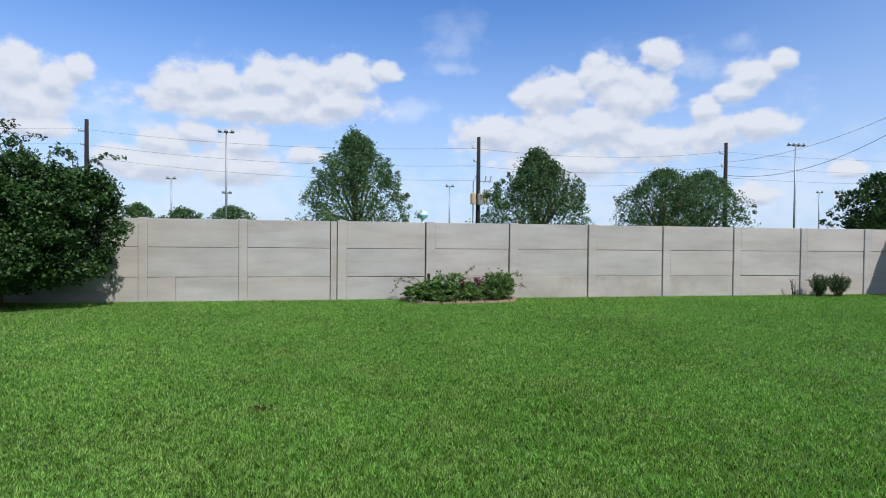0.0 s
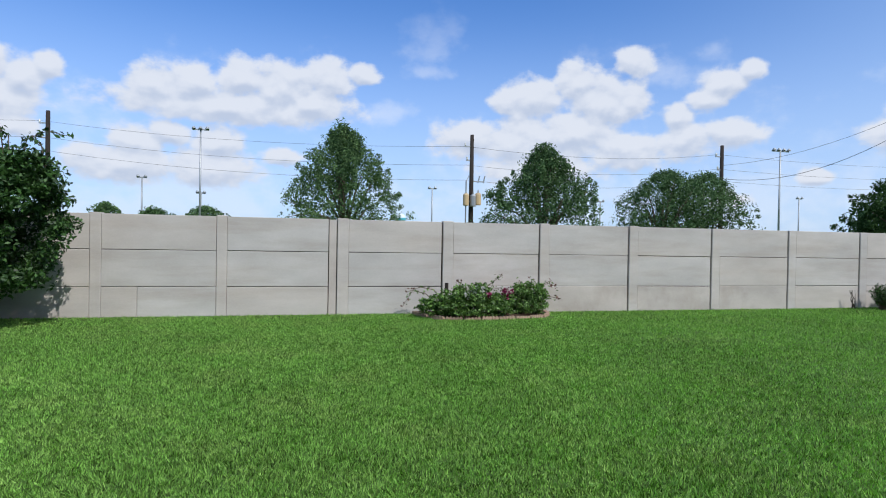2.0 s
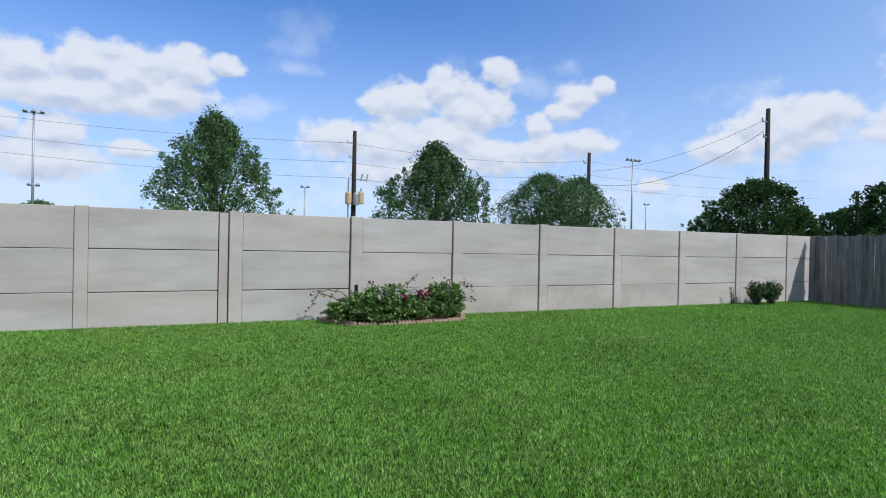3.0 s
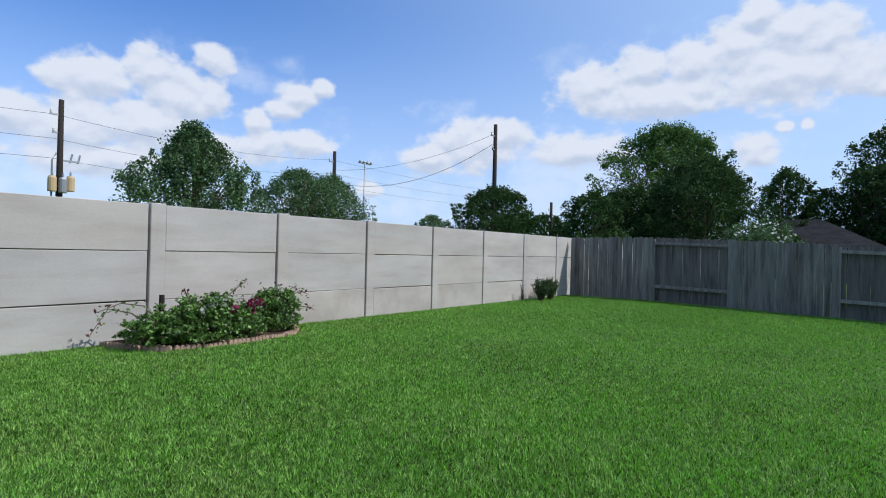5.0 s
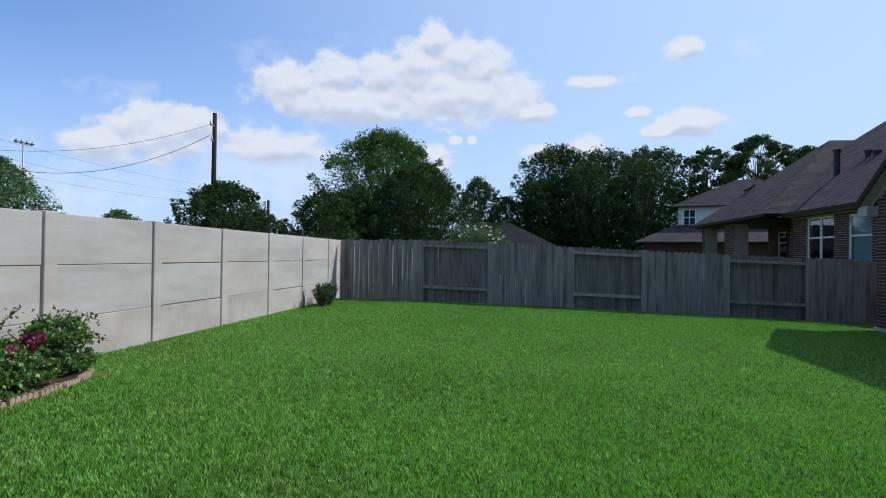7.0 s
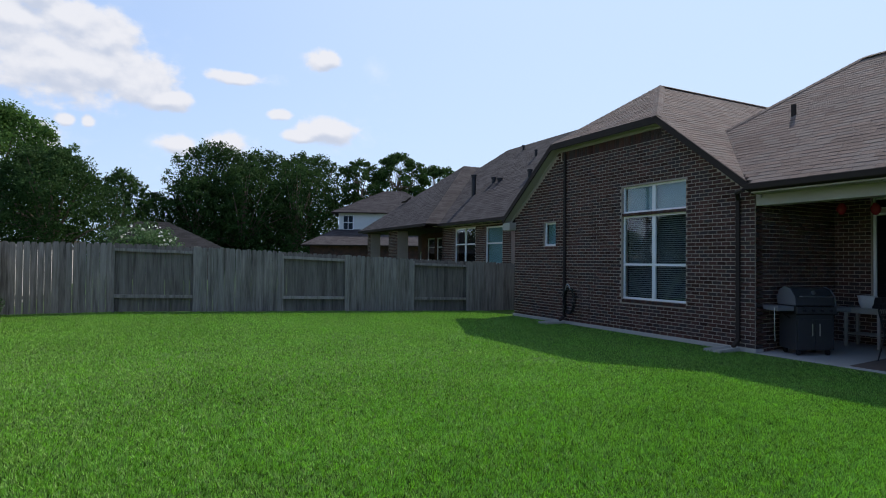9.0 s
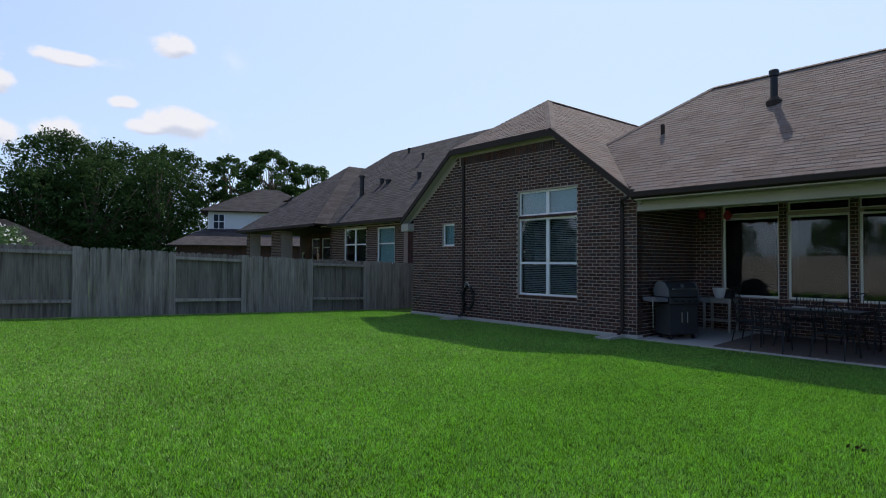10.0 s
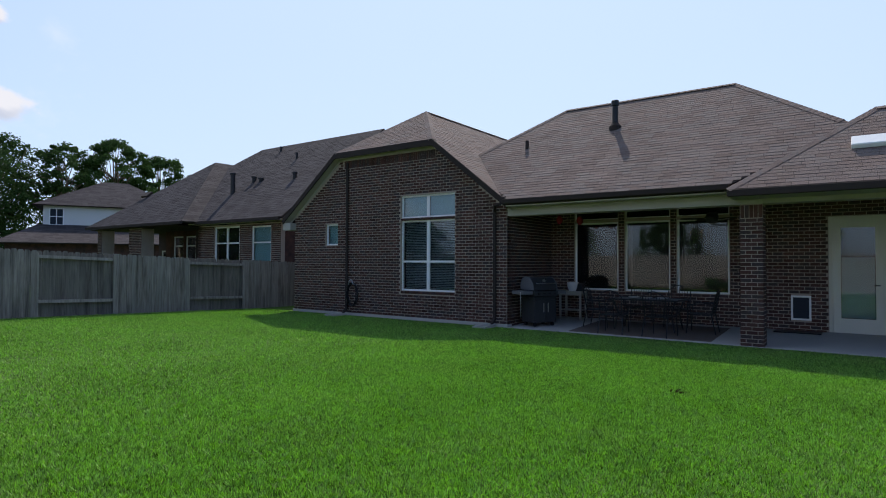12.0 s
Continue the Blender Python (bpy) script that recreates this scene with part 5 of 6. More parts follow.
    part("blossom", leaf_mesh("blossom", crown_points([(0, -0.1, 2.3, 1.35, 1.35, 0.7)], 190, fr, 34, 0.08, 0.85), 0.10, fr, 0.9), "petal_white", myrtle)


def plant_big_shrub():
    rng = np.random.default_rng(31)
    blobs = [(1.3, 0.0, 1.55, 1.10, 0.85, 1.05), (0.35, 0.05, 1.95, 1.20, 0.90, 1.10), (-1.0, 0.0, 1.85, 1.35, 0.95, 1.30), (-2.6, 0.0, 1.75, 1.35, 0.95, 1.25), (1.55, -0.1, 2.0, 0.75, 0.6, 0.55), (0.2, -0.3, 0.95, 1.5, 0.7, 0.65), (-1.6, -0.3, 0.95, 1.7, 0.7, 0.7)]
    shrub = make_tree("shrub", -6.0, 9.55, blobs, "leaf_bush", 130000, 0.074, "large dense glossy green shrub against the wall", 32, trunk_r=0.05, trunk_top=0.7, clumps=620, spread=0.105, stems=5, aspect=0.5)
    # long arching shoots above the crown
    g, pts = Geo(), []
    for k in range(26):
        x0 = rng.uniform(-2.2, 2.1)
        top = 2.95 - 0.25 * max(x0, 0) ** 1.2
        d = rng.uniform(-0.6, 0.9)
        ln = rng.uniform(0.25, 0.6)
        path = [(x0, rng.uniform(-0.5, 0.3), top - 0.35), (x0 + d * 0.15, 0, top + ln * 0.55), (x0 + d * 0.5, 0, top + ln * 0.85), (x0 + d * 0.9, 0, top + ln * 0.70)]
        g.tube(path, [0.010, 0.008, 0.006, 0.003], 5)
        for a, b in zip(path, path[1:]):
            for f in np.linspace(0, 1, 15):
                pts.append(np.array(a) * (1 - f) + np.array(b) * f + rng.normal(size=3) * 0.035)
    part("shoot_growth", g, "bark", shrub)
    part("shoot_foliage", leaf_mesh("shoot_foliage", np.array(pts), 0.085, rng, 0.5), "leaf_bush", shrub)


def plant_roses():
    rng = np.random.default_rng(41)

    def rose(x, y, blobs, count, label, canes, seed, flowers, white=0):
        r = np.random.default_rng(seed)
        z0 = ground_z(x, y) + 0.06
        bush = thing("rose_bush", label, "rose bush", pose(x, y, z0), "roses in the brick-edged bed")
        g, pts, red = Geo(), [], []
        for c in canes:
            path = [np.array(p, float) for p in c]
            g.tube(path, [0.009, 0.008, 0.006, 0.004][:len(path)] if len(path) <= 4 else 0.006, 5)
            for i, (a, b) in enumerate(zip(path, path[1:])):
                for f in np.linspace(0.1, 1, 12):
                    q = a * (1 - f) + b * f + r.normal(size=3) * 0.028
                    (red if i == len(path) - 2 and f > 0.35 and r.random() < 0.55 else pts).append(q)
        for b in blobs:
            for _ in range(7):
                d = r.normal(size=3)
                d /= np.linalg.norm(d)
                e = np.array(b[:3]) + d * np.array(b[3:]) * 0.9
                g.tube([(b[0] * 0.5, b[1] * 0.5, 0.0), (np.array([b[0] * 0.6, b[1] * 0.6, 0.1]) + e) / 2, e], [0.008, 0.006, 0.003], 5)
        part("framework", g, "bark", bush)
        crown = np.concatenate([crown_points(blobs, int(count * 1.45), r, 170, 0.14, 0.35), np.array(pts)])
        crown = crown[crown[:, 2] > 0.0]
        part("foliage", leaf_mesh("foliage", crown, 0.048, r, 0.62), "leaf_rose", bush)
        if red:
            part("young_foliage", leaf_mesh("young_foliage", np.array(red), 0.055, r, 0.6), "leaf_red", bush)
        for k, (fx, fy, fz) in enumerate(flowers):
            p = r.normal(size=(26, 3)) * 0.028 + np.array([fx, fy, fz])
            tagged(part("bloom", leaf_mesh("bloom", p, 0.042, r, 0.95), "petal" if k >= white else "petal_white", bush), kind="stuff")
        return bush

    rose(2.62, 10.12, [(-0.30, -0.06, 0.24, 0.42, 0.36, 0.22), (0.08, -0.06, 0.30, 0.38, 0.36, 0.24), (0.40, -0.06, 0.18, 0.32, 0.34, 0.18), (-0.58, -0.06, 0.17, 0.36, 0.34, 0.18), (0.0, -0.30, 0.12, 0.75, 0.22, 0.14)], 8200, "leafy green rose bush with white and magenta blooms", [
        [(0.2, 0, 0.1), (0.35, -0.05, 0.5), (0.50, -0.08, 0.62), (0.62, -0.1, 0.70)], [(-0.4, 0, 0.1), (-0.62, 0.1, 0.42), (-0.85, 0.2, 0.46), (-1.10, 0.25, 0.36)], [(-0.5, 0, 0.1), (-0.75, 0.15, 0.34), (-0.98, 0.22, 0.40), (-1.15, 0.25, 0.12)], [(0.0, 0, 0.1), (-0.15, 0, 0.5), (-0.2, 0, 0.62)]],
        43, [(0.05, -0.25, 0.42), (-0.1, -0.28, 0.36), (0.2, -0.22, 0.44), (0.62, -0.2, 0.44), (0.74, -0.2, 0.40), (0.30, -0.28, 0.36)], 3)
    rose(3.68, 10.2, [(-0.02, 0.0, 0.28, 0.34, 0.28, 0.24), (0.22, 0.0, 0.36, 0.32, 0.26, 0.20), (-0.28, -0.04, 0.14, 0.26, 0.26, 0.14), (0.1, -0.22, 0.12, 0.36, 0.18, 0.12)], 4600, "tall airy rose bush with arching reddish canes", [
        [(0.1, 0, 0.1), (0.3, -0.05, 0.44), (0.48, -0.08, 0.54), (0.68, -0.1, 0.46)], [(-0.1, 0, 0.1), (-0.30, -0.05, 0.36), (-0.45, -0.08, 0.46), (-0.66, -0.08, 0.42)], [(0.1, 0, 0.2), (0.15, 0, 0.52), (0.22, 0, 0.62)], [(0.2, 0, 0.2), (0.5, -0.1, 0.30), (0.72, -0.15, 0.26)], [(0.2, 0, 0.2), (0.42, 0.1, 0.50), (0.66, 0.15, 0.58)], [(0.0, 0, 0.2), (0.02, 0, 0.48), (-0.06, 0, 0.60)]],
        44, [(-0.35, -0.22, 0.32), (-0.42, -0.22, 0.40)], 0)
    # wooden stake standing in the bed
    single("stake", Geo().tube([(2.28, 10.38, 0.05), (2.28, 10.38, 0.68)], [0.035, 0.033], 8), "pole_wood", "short dark wooden stake in the flower bed", "stake")
    # two clipped small shrubs by the far end of the wall
    for i, (x, r_, h) in enumerate(((12.22, 0.30, 0.58), (12.80, 0.32, 0.60))):
        rs = np.random.default_rng(60 + i)
        shrub = thing("shrub", "small upright fan-shaped green shrub by the concrete wall", "shrub", pose(x, 10.24, ground_z(x, 10.24)), "small shrubs by the wall")
        g, pts = Geo(), []
        for k in range(85):
            a, q = rs.uniform(0, math.tau), rs.uniform(0.05, 1.0) ** 0.6
            tip = np.array([math.cos(a) * q * r_, math.sin(a) * q * r_ * 0.85, h * (1.0 - 0.30 * q ** 2) * rs.uniform(0.82, 1.04)])
            foot = np.array([tip[0] * 0.18, tip[1] * 0.18, -0.02])
            g.tube([foot, foot * 0.5 + tip * 0.5 + np.array([0, 0, 0.03]), tip], [0.005, 0.004, 0.002], 4)
            for f in np.linspace(0.34, 1.0, 26):
                pts.append(foot * (1 - f) + tip * f + rs.normal(size=3) * 0.016)
        part("stem_fan", g, "bark", shrub)
        part("foliage", leaf_mesh("foliage", np.array(pts), 0.046, rs, 0.42, -1.6), "leaf_bush", shrub)
    r2 = np.random.default_rng(77)
    weed = thing("weed", "thin grey dried weed stalks by the wall", "weed", pose(11.72, 10.5, ground_z(11.7, 10.5)))
    g = Geo()
    for k in range(9):
        g.tube([(r2.uniform(-0.06, 0.06), 0, 0), (r2.uniform(-0.1, 0.1), 0, 0.2), (r2.uniform(-0.16, 0.16), 0, 0.42)], [0.006, 0.005, 0.002], 5)
    part("stalk_tuft", g, "pole_wood", weed)


def make_flower_bed():
    """Mulch with a curved edging of scalloped terracotta blocks."""
    bed = thing("flower_bed", "mulched bed edged with scalloped terracotta blocks", "flower bed")
    line = [Vector(p) for p in ((1.72, 10.62), (1.82, 10.12), (2.08, 9.80), (2.55, 9.68), (3.10, 9.68), (3.60, 9.76), (4.00, 9.95), (4.20, 10.22), (4.26, 10.62))]
    n = 40
    pts = []
    seg = len(line) - 1
    for i in range(n + 1):
        f = i / n * seg
        k = min(int(f), seg - 1)
        u = f - k
        p0, p1, p2, p3 = line[max(k - 1, 0)], line[k], line[k + 1], line[min(k + 2, seg)]
        pts.append(0.5 * ((2 * p1) + (p2 - p0) * u + (2 * p0 - 5 * p1 + 4 * p2 - p3) * u * u + (3 * p1 - p0 - 3 * p2 + p3) * u ** 3))
    g = Geo()
    mid = [(p.x, p.y, ground_z(p.x, p.y) + 0.045) for p in pts]
    c = (3.0, 10.4, ground_z(3, 10.4) + 0.09)
    back = [(4.26, WALL_Y - 0.02, 0.13), (1.72, WALL_Y - 0.02, 0.13)]
    ring = mid + back
    g.add([c] + ring, [(0, i + 1, (i + 1) % len(ring) + 1) for i in range(len(ring))])
    part("mulch", g, "mulch", bed)
    # one block of five scallops, laid along the curve
    def block(length):
        b = Geo()
        b.box(-length / 2, -0.022, -0.05, length / 2, 0.022, 0.070)
        k = 5
        w = length / k
        for i in range(k):
            x = -length / 2 + w * (i + 0.5)
            prof = [(-w * 0.44, -0.05), (w * 0.44, -0.05), (w * 0.44, 0.075), (w * 0.2, 0.098), (-w * 0.2, 0.098), (-w * 0.44, 0.075)]
            m = len(prof)
            b.add([(x + a, -0.034, z) for a, z in prof] + [(x + a, 0.030, z) for a, z in prof], [tuple(range(m)), tuple(reversed(range(m, 2 * m)))] + [(q, q + m, (q + 1) % m + m, (q + 1) % m) for q in range(m)])
        me = b.mesh("edging_block")
        me.materials.append(M["edging"])
        return me
    me = block(0.30)
    dist, acc, rng = 0.0, 0.17, random.Random(5)
    for a, b in zip(pts, pts[1:]):
        d = (b - a).length
        while acc <= dist + d:
            f = (acc - dist) / d
            p = a.lerp(b, f)
            ang = math.degrees(math.atan2(b.y - a.y, b.x - a.x))
            part("edging_block", me, "edging", bed, at=pose(p.x, p.y, ground_z(p.x, p.y) + rng.uniform(-0.055, -0.032), rng.uniform(-5, 5), rng.uniform(-2, 2), ang + rng.uniform(-3, 3)))
            acc += 0.318
        dist += d


plant_trees()
plant_big_shrub()
make_flower_bed()
plant_roses()

# ---------------------------------------------------------------- neighbouring houses


def far_window(house, x0, x1, z0, z1, y, cols=2, row=None, shade=None):
    window_unit(house, "window", x0, x1, z0, z1, y, cols=cols, rows=(row,) if row else (), frame_w=0.06, deep=0.03, blind=shade)


def roof_faces(parent, faces, mat, seed):
    roof = new("roof")
    roof.parent = parent
    for k, (poly, along) in enumerate(faces):
        part("roof_deck", Geo().slab([Vector(p) - Vector((0, 0, 0.012)) for p in poly], 0.08), "fascia", roof)
        a = Vector(poly[0])
        tagged(part("shingle_cover", shingles(poly, a, a + Vector(along), exposure=0.16, tab=0.45, seed=seed + k), mat, roof), kind="stuff")
    return roof


def make_neighbour():
    h = thing("house", "neighbouring brick house with a dark hipped roof", "house")
    y = -5.0
    holes = [(19.20, 21.0, 1.35, 2.92), (17.1, 18.35, 1.35, 2.88)]
    g = Geo()
    holed_wall(g, [16.5, 22.3], lambda x: 3.0, -0.2, holes, y, 0.2)
    w = part("wall", g, "mortar", h)
    b = Geo()
    rng = random.Random(6)
    for cx, cz, ln in brick_layout(16.5, 22.3, 1.0, 2.98, lambda x: 3.0, holes):
        brick_box(b, cx, cz, ln, y, 0.009, rng=rng)
    b.box(16.5, y + 0.004, -0.2, 22.3, y, 1.0)
    tagged(part("brickwork", b, "brick", w), kind="stuff")
    far_window(h, *holes[0], y, 2, 2.2)
    far_window(h, *holes[1], y, 1, 2.2, "curtain")
    # recessed patio with its own windows and thick brick piers
    g = Geo()
    rec = [(22.75, 23.55, 1.2, 2.7), (24.0, 24.9, 1.2, 2.7), (25.15, 26.05, 1.2, 2.7), (26.3, 27.2, 1.2, 2.7)]
    holed_wall(g, [22.3, 28.0], lambda x: 3.0, -0.2, rec, -6.6, 0.2)
    part("wall", g, "brick", h)
    for r in rec:
        far_window(h, *r, -6.6, 1, 2.2)
    part("wall", Geo().box(22.1, -6.6, -0.2, 22.3, y, 3.0), "brick", h)
    for x0, x1 in ((25.7, 26.9), (29.7, 30.2)):
        pier = part("pier", Geo().box(x0, -4.75, -0.2, x1, -4.15, 3.0), "mortar", h)
        b = Geo()
        for cx, cz, ln in brick_layout(x0, x1, 1.0, 3.0, lambda x: 3.05, []):
            brick_box(b, cx, cz, ln, -4.15, 0.009, rng=rng)
        tagged(part("brickwork", b, "brick", pier), kind="stuff")
    g = Geo()
    holed_wall(g, [28.0, 30.2], lambda x: 3.0, -0.2, [(28.5, 29.9, 0.6, 2.0)], -7.4, 0.2)
    part("wall", g, "brick", h)
    far_window(h, 28.5, 29.9, 0.6, 2.0, -7.4, 1)
    g = Geo().box(16.5, -16, -0.2, 16.7, y - 0.21, 3.0).box(30.0, -16, -0.2, 30.2, -7.6, 3.0).box(16.5, -16.2, -0.2, 30.2, -16, 3.0)
    part("wall", g, "brick", h)
    part("ceiling", Geo().box(22.3, -7.5, 2.98, 30.4, -3.9, 3.02), "fascia", h)
    part("soffit", Geo().box(15.9, -5.0, 3.03, 22.2, -4.45, 3.07), "trim", h)
    part("gutter", Geo().box(15.9, -4.46, 3.02, 21.6, -4.38, 3.14), "fascia", h)
    part("gutter", Geo().box(21.5, -3.76, 3.02, 30.6, -3.68, 3.14), "fascia", h)
    e, ridge_y, ridge_z, peak = 3.15, -10.3, 7.62, (26.05, -8.25, 6.75)
    fall = (ridge_z - e) / (-4.45 - ridge_y)
    roof = roof_faces(h, [
        ([(15.8, -4.45, e), (29.0, -4.45, e), (24.75, ridge_y, ridge_z), (15.8, ridge_y, ridge_z)], (1, 0, 0)),
        ([(29.0, -4.45, e), (29.0, -16.2, e), (24.75, ridge_y, ridge_z)], (0, -1, 0)),
        ([(21.55, -3.75, e), (30.55, -3.75, e), peak], (1, 0, 0)),
        ([(21.55, -3.75, e), peak, (26.05, -9.5, 6.75), (21.55, -9.5, e)], (0, -1, 0)),
        ([(30.55, -3.75, e), (30.55, -14.0, e), (26.05, -14.0, 6.75), peak], (0, -1, 0)),
        ([(15.8, ridge_y, ridge_z), (24.75, ridge_y, ridge_z), (29.0, -16.2, e), (15.8, -16.2, e)], (1, 0, 0))], "shingle_far", 70)
    part("gable_end", Geo().add([(15.9, -4.6, e - 0.02), (15.9, -16.0, e - 0.02), (15.9, ridge_y, ridge_z - 0.1), (16.1, -4.6, e - 0.02), (16.1, -16.0, e - 0.02), (16.1, ridge_y, ridge_z - 0.1)], ((0, 1, 2), (5, 4, 3), (0, 3, 4, 1), (1, 4, 5, 2), (2, 5, 3, 0))), "trim", h)
    for x, yy, hh, r in ((21.7, -6.35, 0.95, 0.11), (21.15, -7.12, 0.24, 0.10), (20.6, -7.1, 0.15, 0.11), (20.0, -8.7, 0.30, 0.06), (18.1, -7.0, 0.28, 0.09), (22.5, -9.75, 0.25, 0.06)):
        z = e + (-4.45 - yy) * fall
        part("vent_pipe", Geo().lathe([(r, -0.15), (r, hh - 0.08), (r * 1.3, hh - 0.08), (r * 1.3, hh)], (x, yy, z), 10), "black", roof)
    part("skylight", Geo().box(-0.3, -0.2, 0, 0.3, 0.2, 0.10, Matrix.Translation((28.6, -5.9, 4.90)) @ pose(0, 0, 0, -38, 0, 0)), "fascia", roof)


def make_far_house():
    x = 45.0
    turned = Matrix.Translation((x, -6.9, 0)) @ pose(0, 0, 0, 0, 0, -25) @ Matrix.Translation((-x, 6.9, 0))
    h = thing("house", "two-storey white-sided house with a dark hipped roof", "house", turned)
    part("wall", Geo().box(x, -15.6, 2.6, x + 8.0, -6.9, 5.45), "siding", h)
    part("wall", Geo().box(x - 3.5, -15.6, -0.2, x + 8, -5.2, 2.7), "brick", h)
    win = new("window")
    win.parent = h
    part("window_frame", Geo().box(x - 0.05, -8.15, 3.95, x, -7.25, 5.2), "white", win)
    for a, b in ((-8.08, -7.73), (-7.67, -7.32)):
        for c, d in ((4.02, 4.55), (4.61, 5.13)):
            part("pane", Geo().box(x - 0.06, a, c, x - 0.03, b, d), "screen", win)
    roof_faces(h, [([(x - 0.5, -16.2, 5.4), (x - 0.5, -6.3, 5.4), (x + 3.0, -10.5, 7.6), (x + 3.0, -12.2, 7.6)], (0, 1, 0)),
                   ([(x - 0.5, -6.3, 5.4), (x + 8.5, -6.3, 5.4), (x + 5, -10.5, 7.6), (x + 3.0, -10.5, 7.6)], (1, 0, 0)),
                   ([(x - 4.1, -15.6, 2.6), (x - 4.1, -4.6, 2.6), (x, -6.6, 4.0), (x, -15.6, 4.0)], (0, 1, 0)),
                   ([(x - 4.1, -4.6, 2.6), (x + 8.5, -4.6, 2.6), (x + 8.5, -6.9, 4.0), (x, -6.9, 4.0)], (1, 0, 0))], "shingle_far", 90)


def make_back_house():
    h = thing("house", "dark low house behind the oak trees", "house")
    part("wall", Geo().box(41.0, 3.0, -0.2, 50.0, 9.8, 2.1), "brick", h)
    # roof colour is darkened to stand for tree shade
    roof_faces(h, [([(40.5, 2.4, 2.1), (40.5, 10.4, 2.1), (43.6, 8.0, 4.0), (43.6, 6.0, 4.0)], (0, 1, 0)),
                   ([(40.5, 10.4, 2.1), (50.5, 10.4, 2.1), (47.4, 8.0, 4.0), (43.6, 8.0, 4.0)], (1, 0, 0)),
                   ([(40.5, 2.4, 2.1), (50.5, 2.4, 2.1), (47.4, 6.0, 4.0), (43.6, 6.0, 4.0)], (1, 0, 0))], "shingle_tree_shade", 95)


make_neighbour()
make_far_house()
make_back_house()

# ---------------------------------------------------------------- poles, wires, lamps beyond the wall


def utility_pole(x, y, top, label, transformer=False, arm=True, size=1.0):
    p = thing("utility_pole", label, "utility pole", pose(x, y, ground_z(x, y)) @ Matrix.Scale(size, 4), "utility poles")
    top /= size
    part("pole", Geo().tube([(0, 0, -0.3), (0, 0, top * 0.5), (0, 0, top)], [0.19, 0.165, 0.13], 10), "pole_wood", p, smooth=True)
    if arm:
        for z, l in ((top - 0.9, 0.55), (top - 1.9, 0.4)):
            a = part("bracket", Geo().box(-l, -0.04, z, 0.12, 0.04, z + 0.09), "grey_metal", p)
            part("insulator", Geo().lathe([(0.04, 0), (0.07, 0.05), (0.05, 0.1), (0.07, 0.15), (0.03, 0.22)], (-l + 0.05, 0, z + 0.09), 8), "pot", a)
    if transformer:
        for dx, dz, mat in ((-0.48, 0.0, "copper"), (0.05, -0.05, "grey_metal"), (0.42, 0.06, "copper")):
            can = part("transformer", Geo().lathe([(0.20, 0.0), (0.22, 0.05), (0.22, 0.75), (0.16, 0.86), (0.05, 0.88)], (dx, -0.35, 4.25 + dz), 12), mat, p, "tan pole-mounted transformer can")
            part("bushing", Geo().lathe([(0.04, 0), (0.06, 0.08), (0.03, 0.24)], (dx, -0.35, 5.13 + dz), 8), "grey_metal", can)
        part("transformer_bracket", Geo().box(-0.6, -0.25, 4.50, 0.55, -0.12, 4.60), "grey_metal", p)
        part("conduit", Geo().tube([(-0.42, -0.1, 0), (-0.42, -0.1, 6.0), (-0.2, -0.05, 6.4)], 0.05, 6), "grey_metal", p)
        part("cutout_bracket", Geo().box(0.0, -0.05, 6.0, 0.95, 0.05, 6.08), "grey_metal", p)
        for dx in (0.5, 0.9):
            part("cutout", Geo().tube([(dx, 0, 5.95), (dx + 0.12, 0, 6.45)], 0.05, 6), "grey_metal", p)
    return p


def field_light(x, y, top, label, heads=3):
    p = thing("field_light", label, "field light", pose(x, y, ground_z(x, y)), "field lights")
    part("mast", Geo().tube([(0, 0, -0.2), (0, 0, top)], [0.15, 0.09], 8), "grey_metal", p, smooth=True)
    w = 0.34 * heads
    part("crossbar", Geo().box(-w, -0.06, top - 0.2, w, 0.06, top - 0.05), "grey_metal", p)
    for i in range(heads):
        dx = -w + 0.2 + (2 * w - 0.4) * i / max(heads - 1, 1)
        part("lamp_head", Geo().lathe([(0.10, 0.0), (0.26, -0.24), (0.25, -0.30), (0.05, -0.25)], (dx, -0.2, top + 0.25), 10), "grey_metal", p)


def wire(pts, sag, r=0.016):
    g = Geo()
    for a, b in zip(pts, pts[1:]):
        a, b = Vector(a), Vector(b)
        path = [a.lerp(b, i / 24) - Vector((0, 0, sag * 4 * (i / 24) * (1 - i / 24))) for i in range(25)]
        g.tube(path, r, 4)
    return g


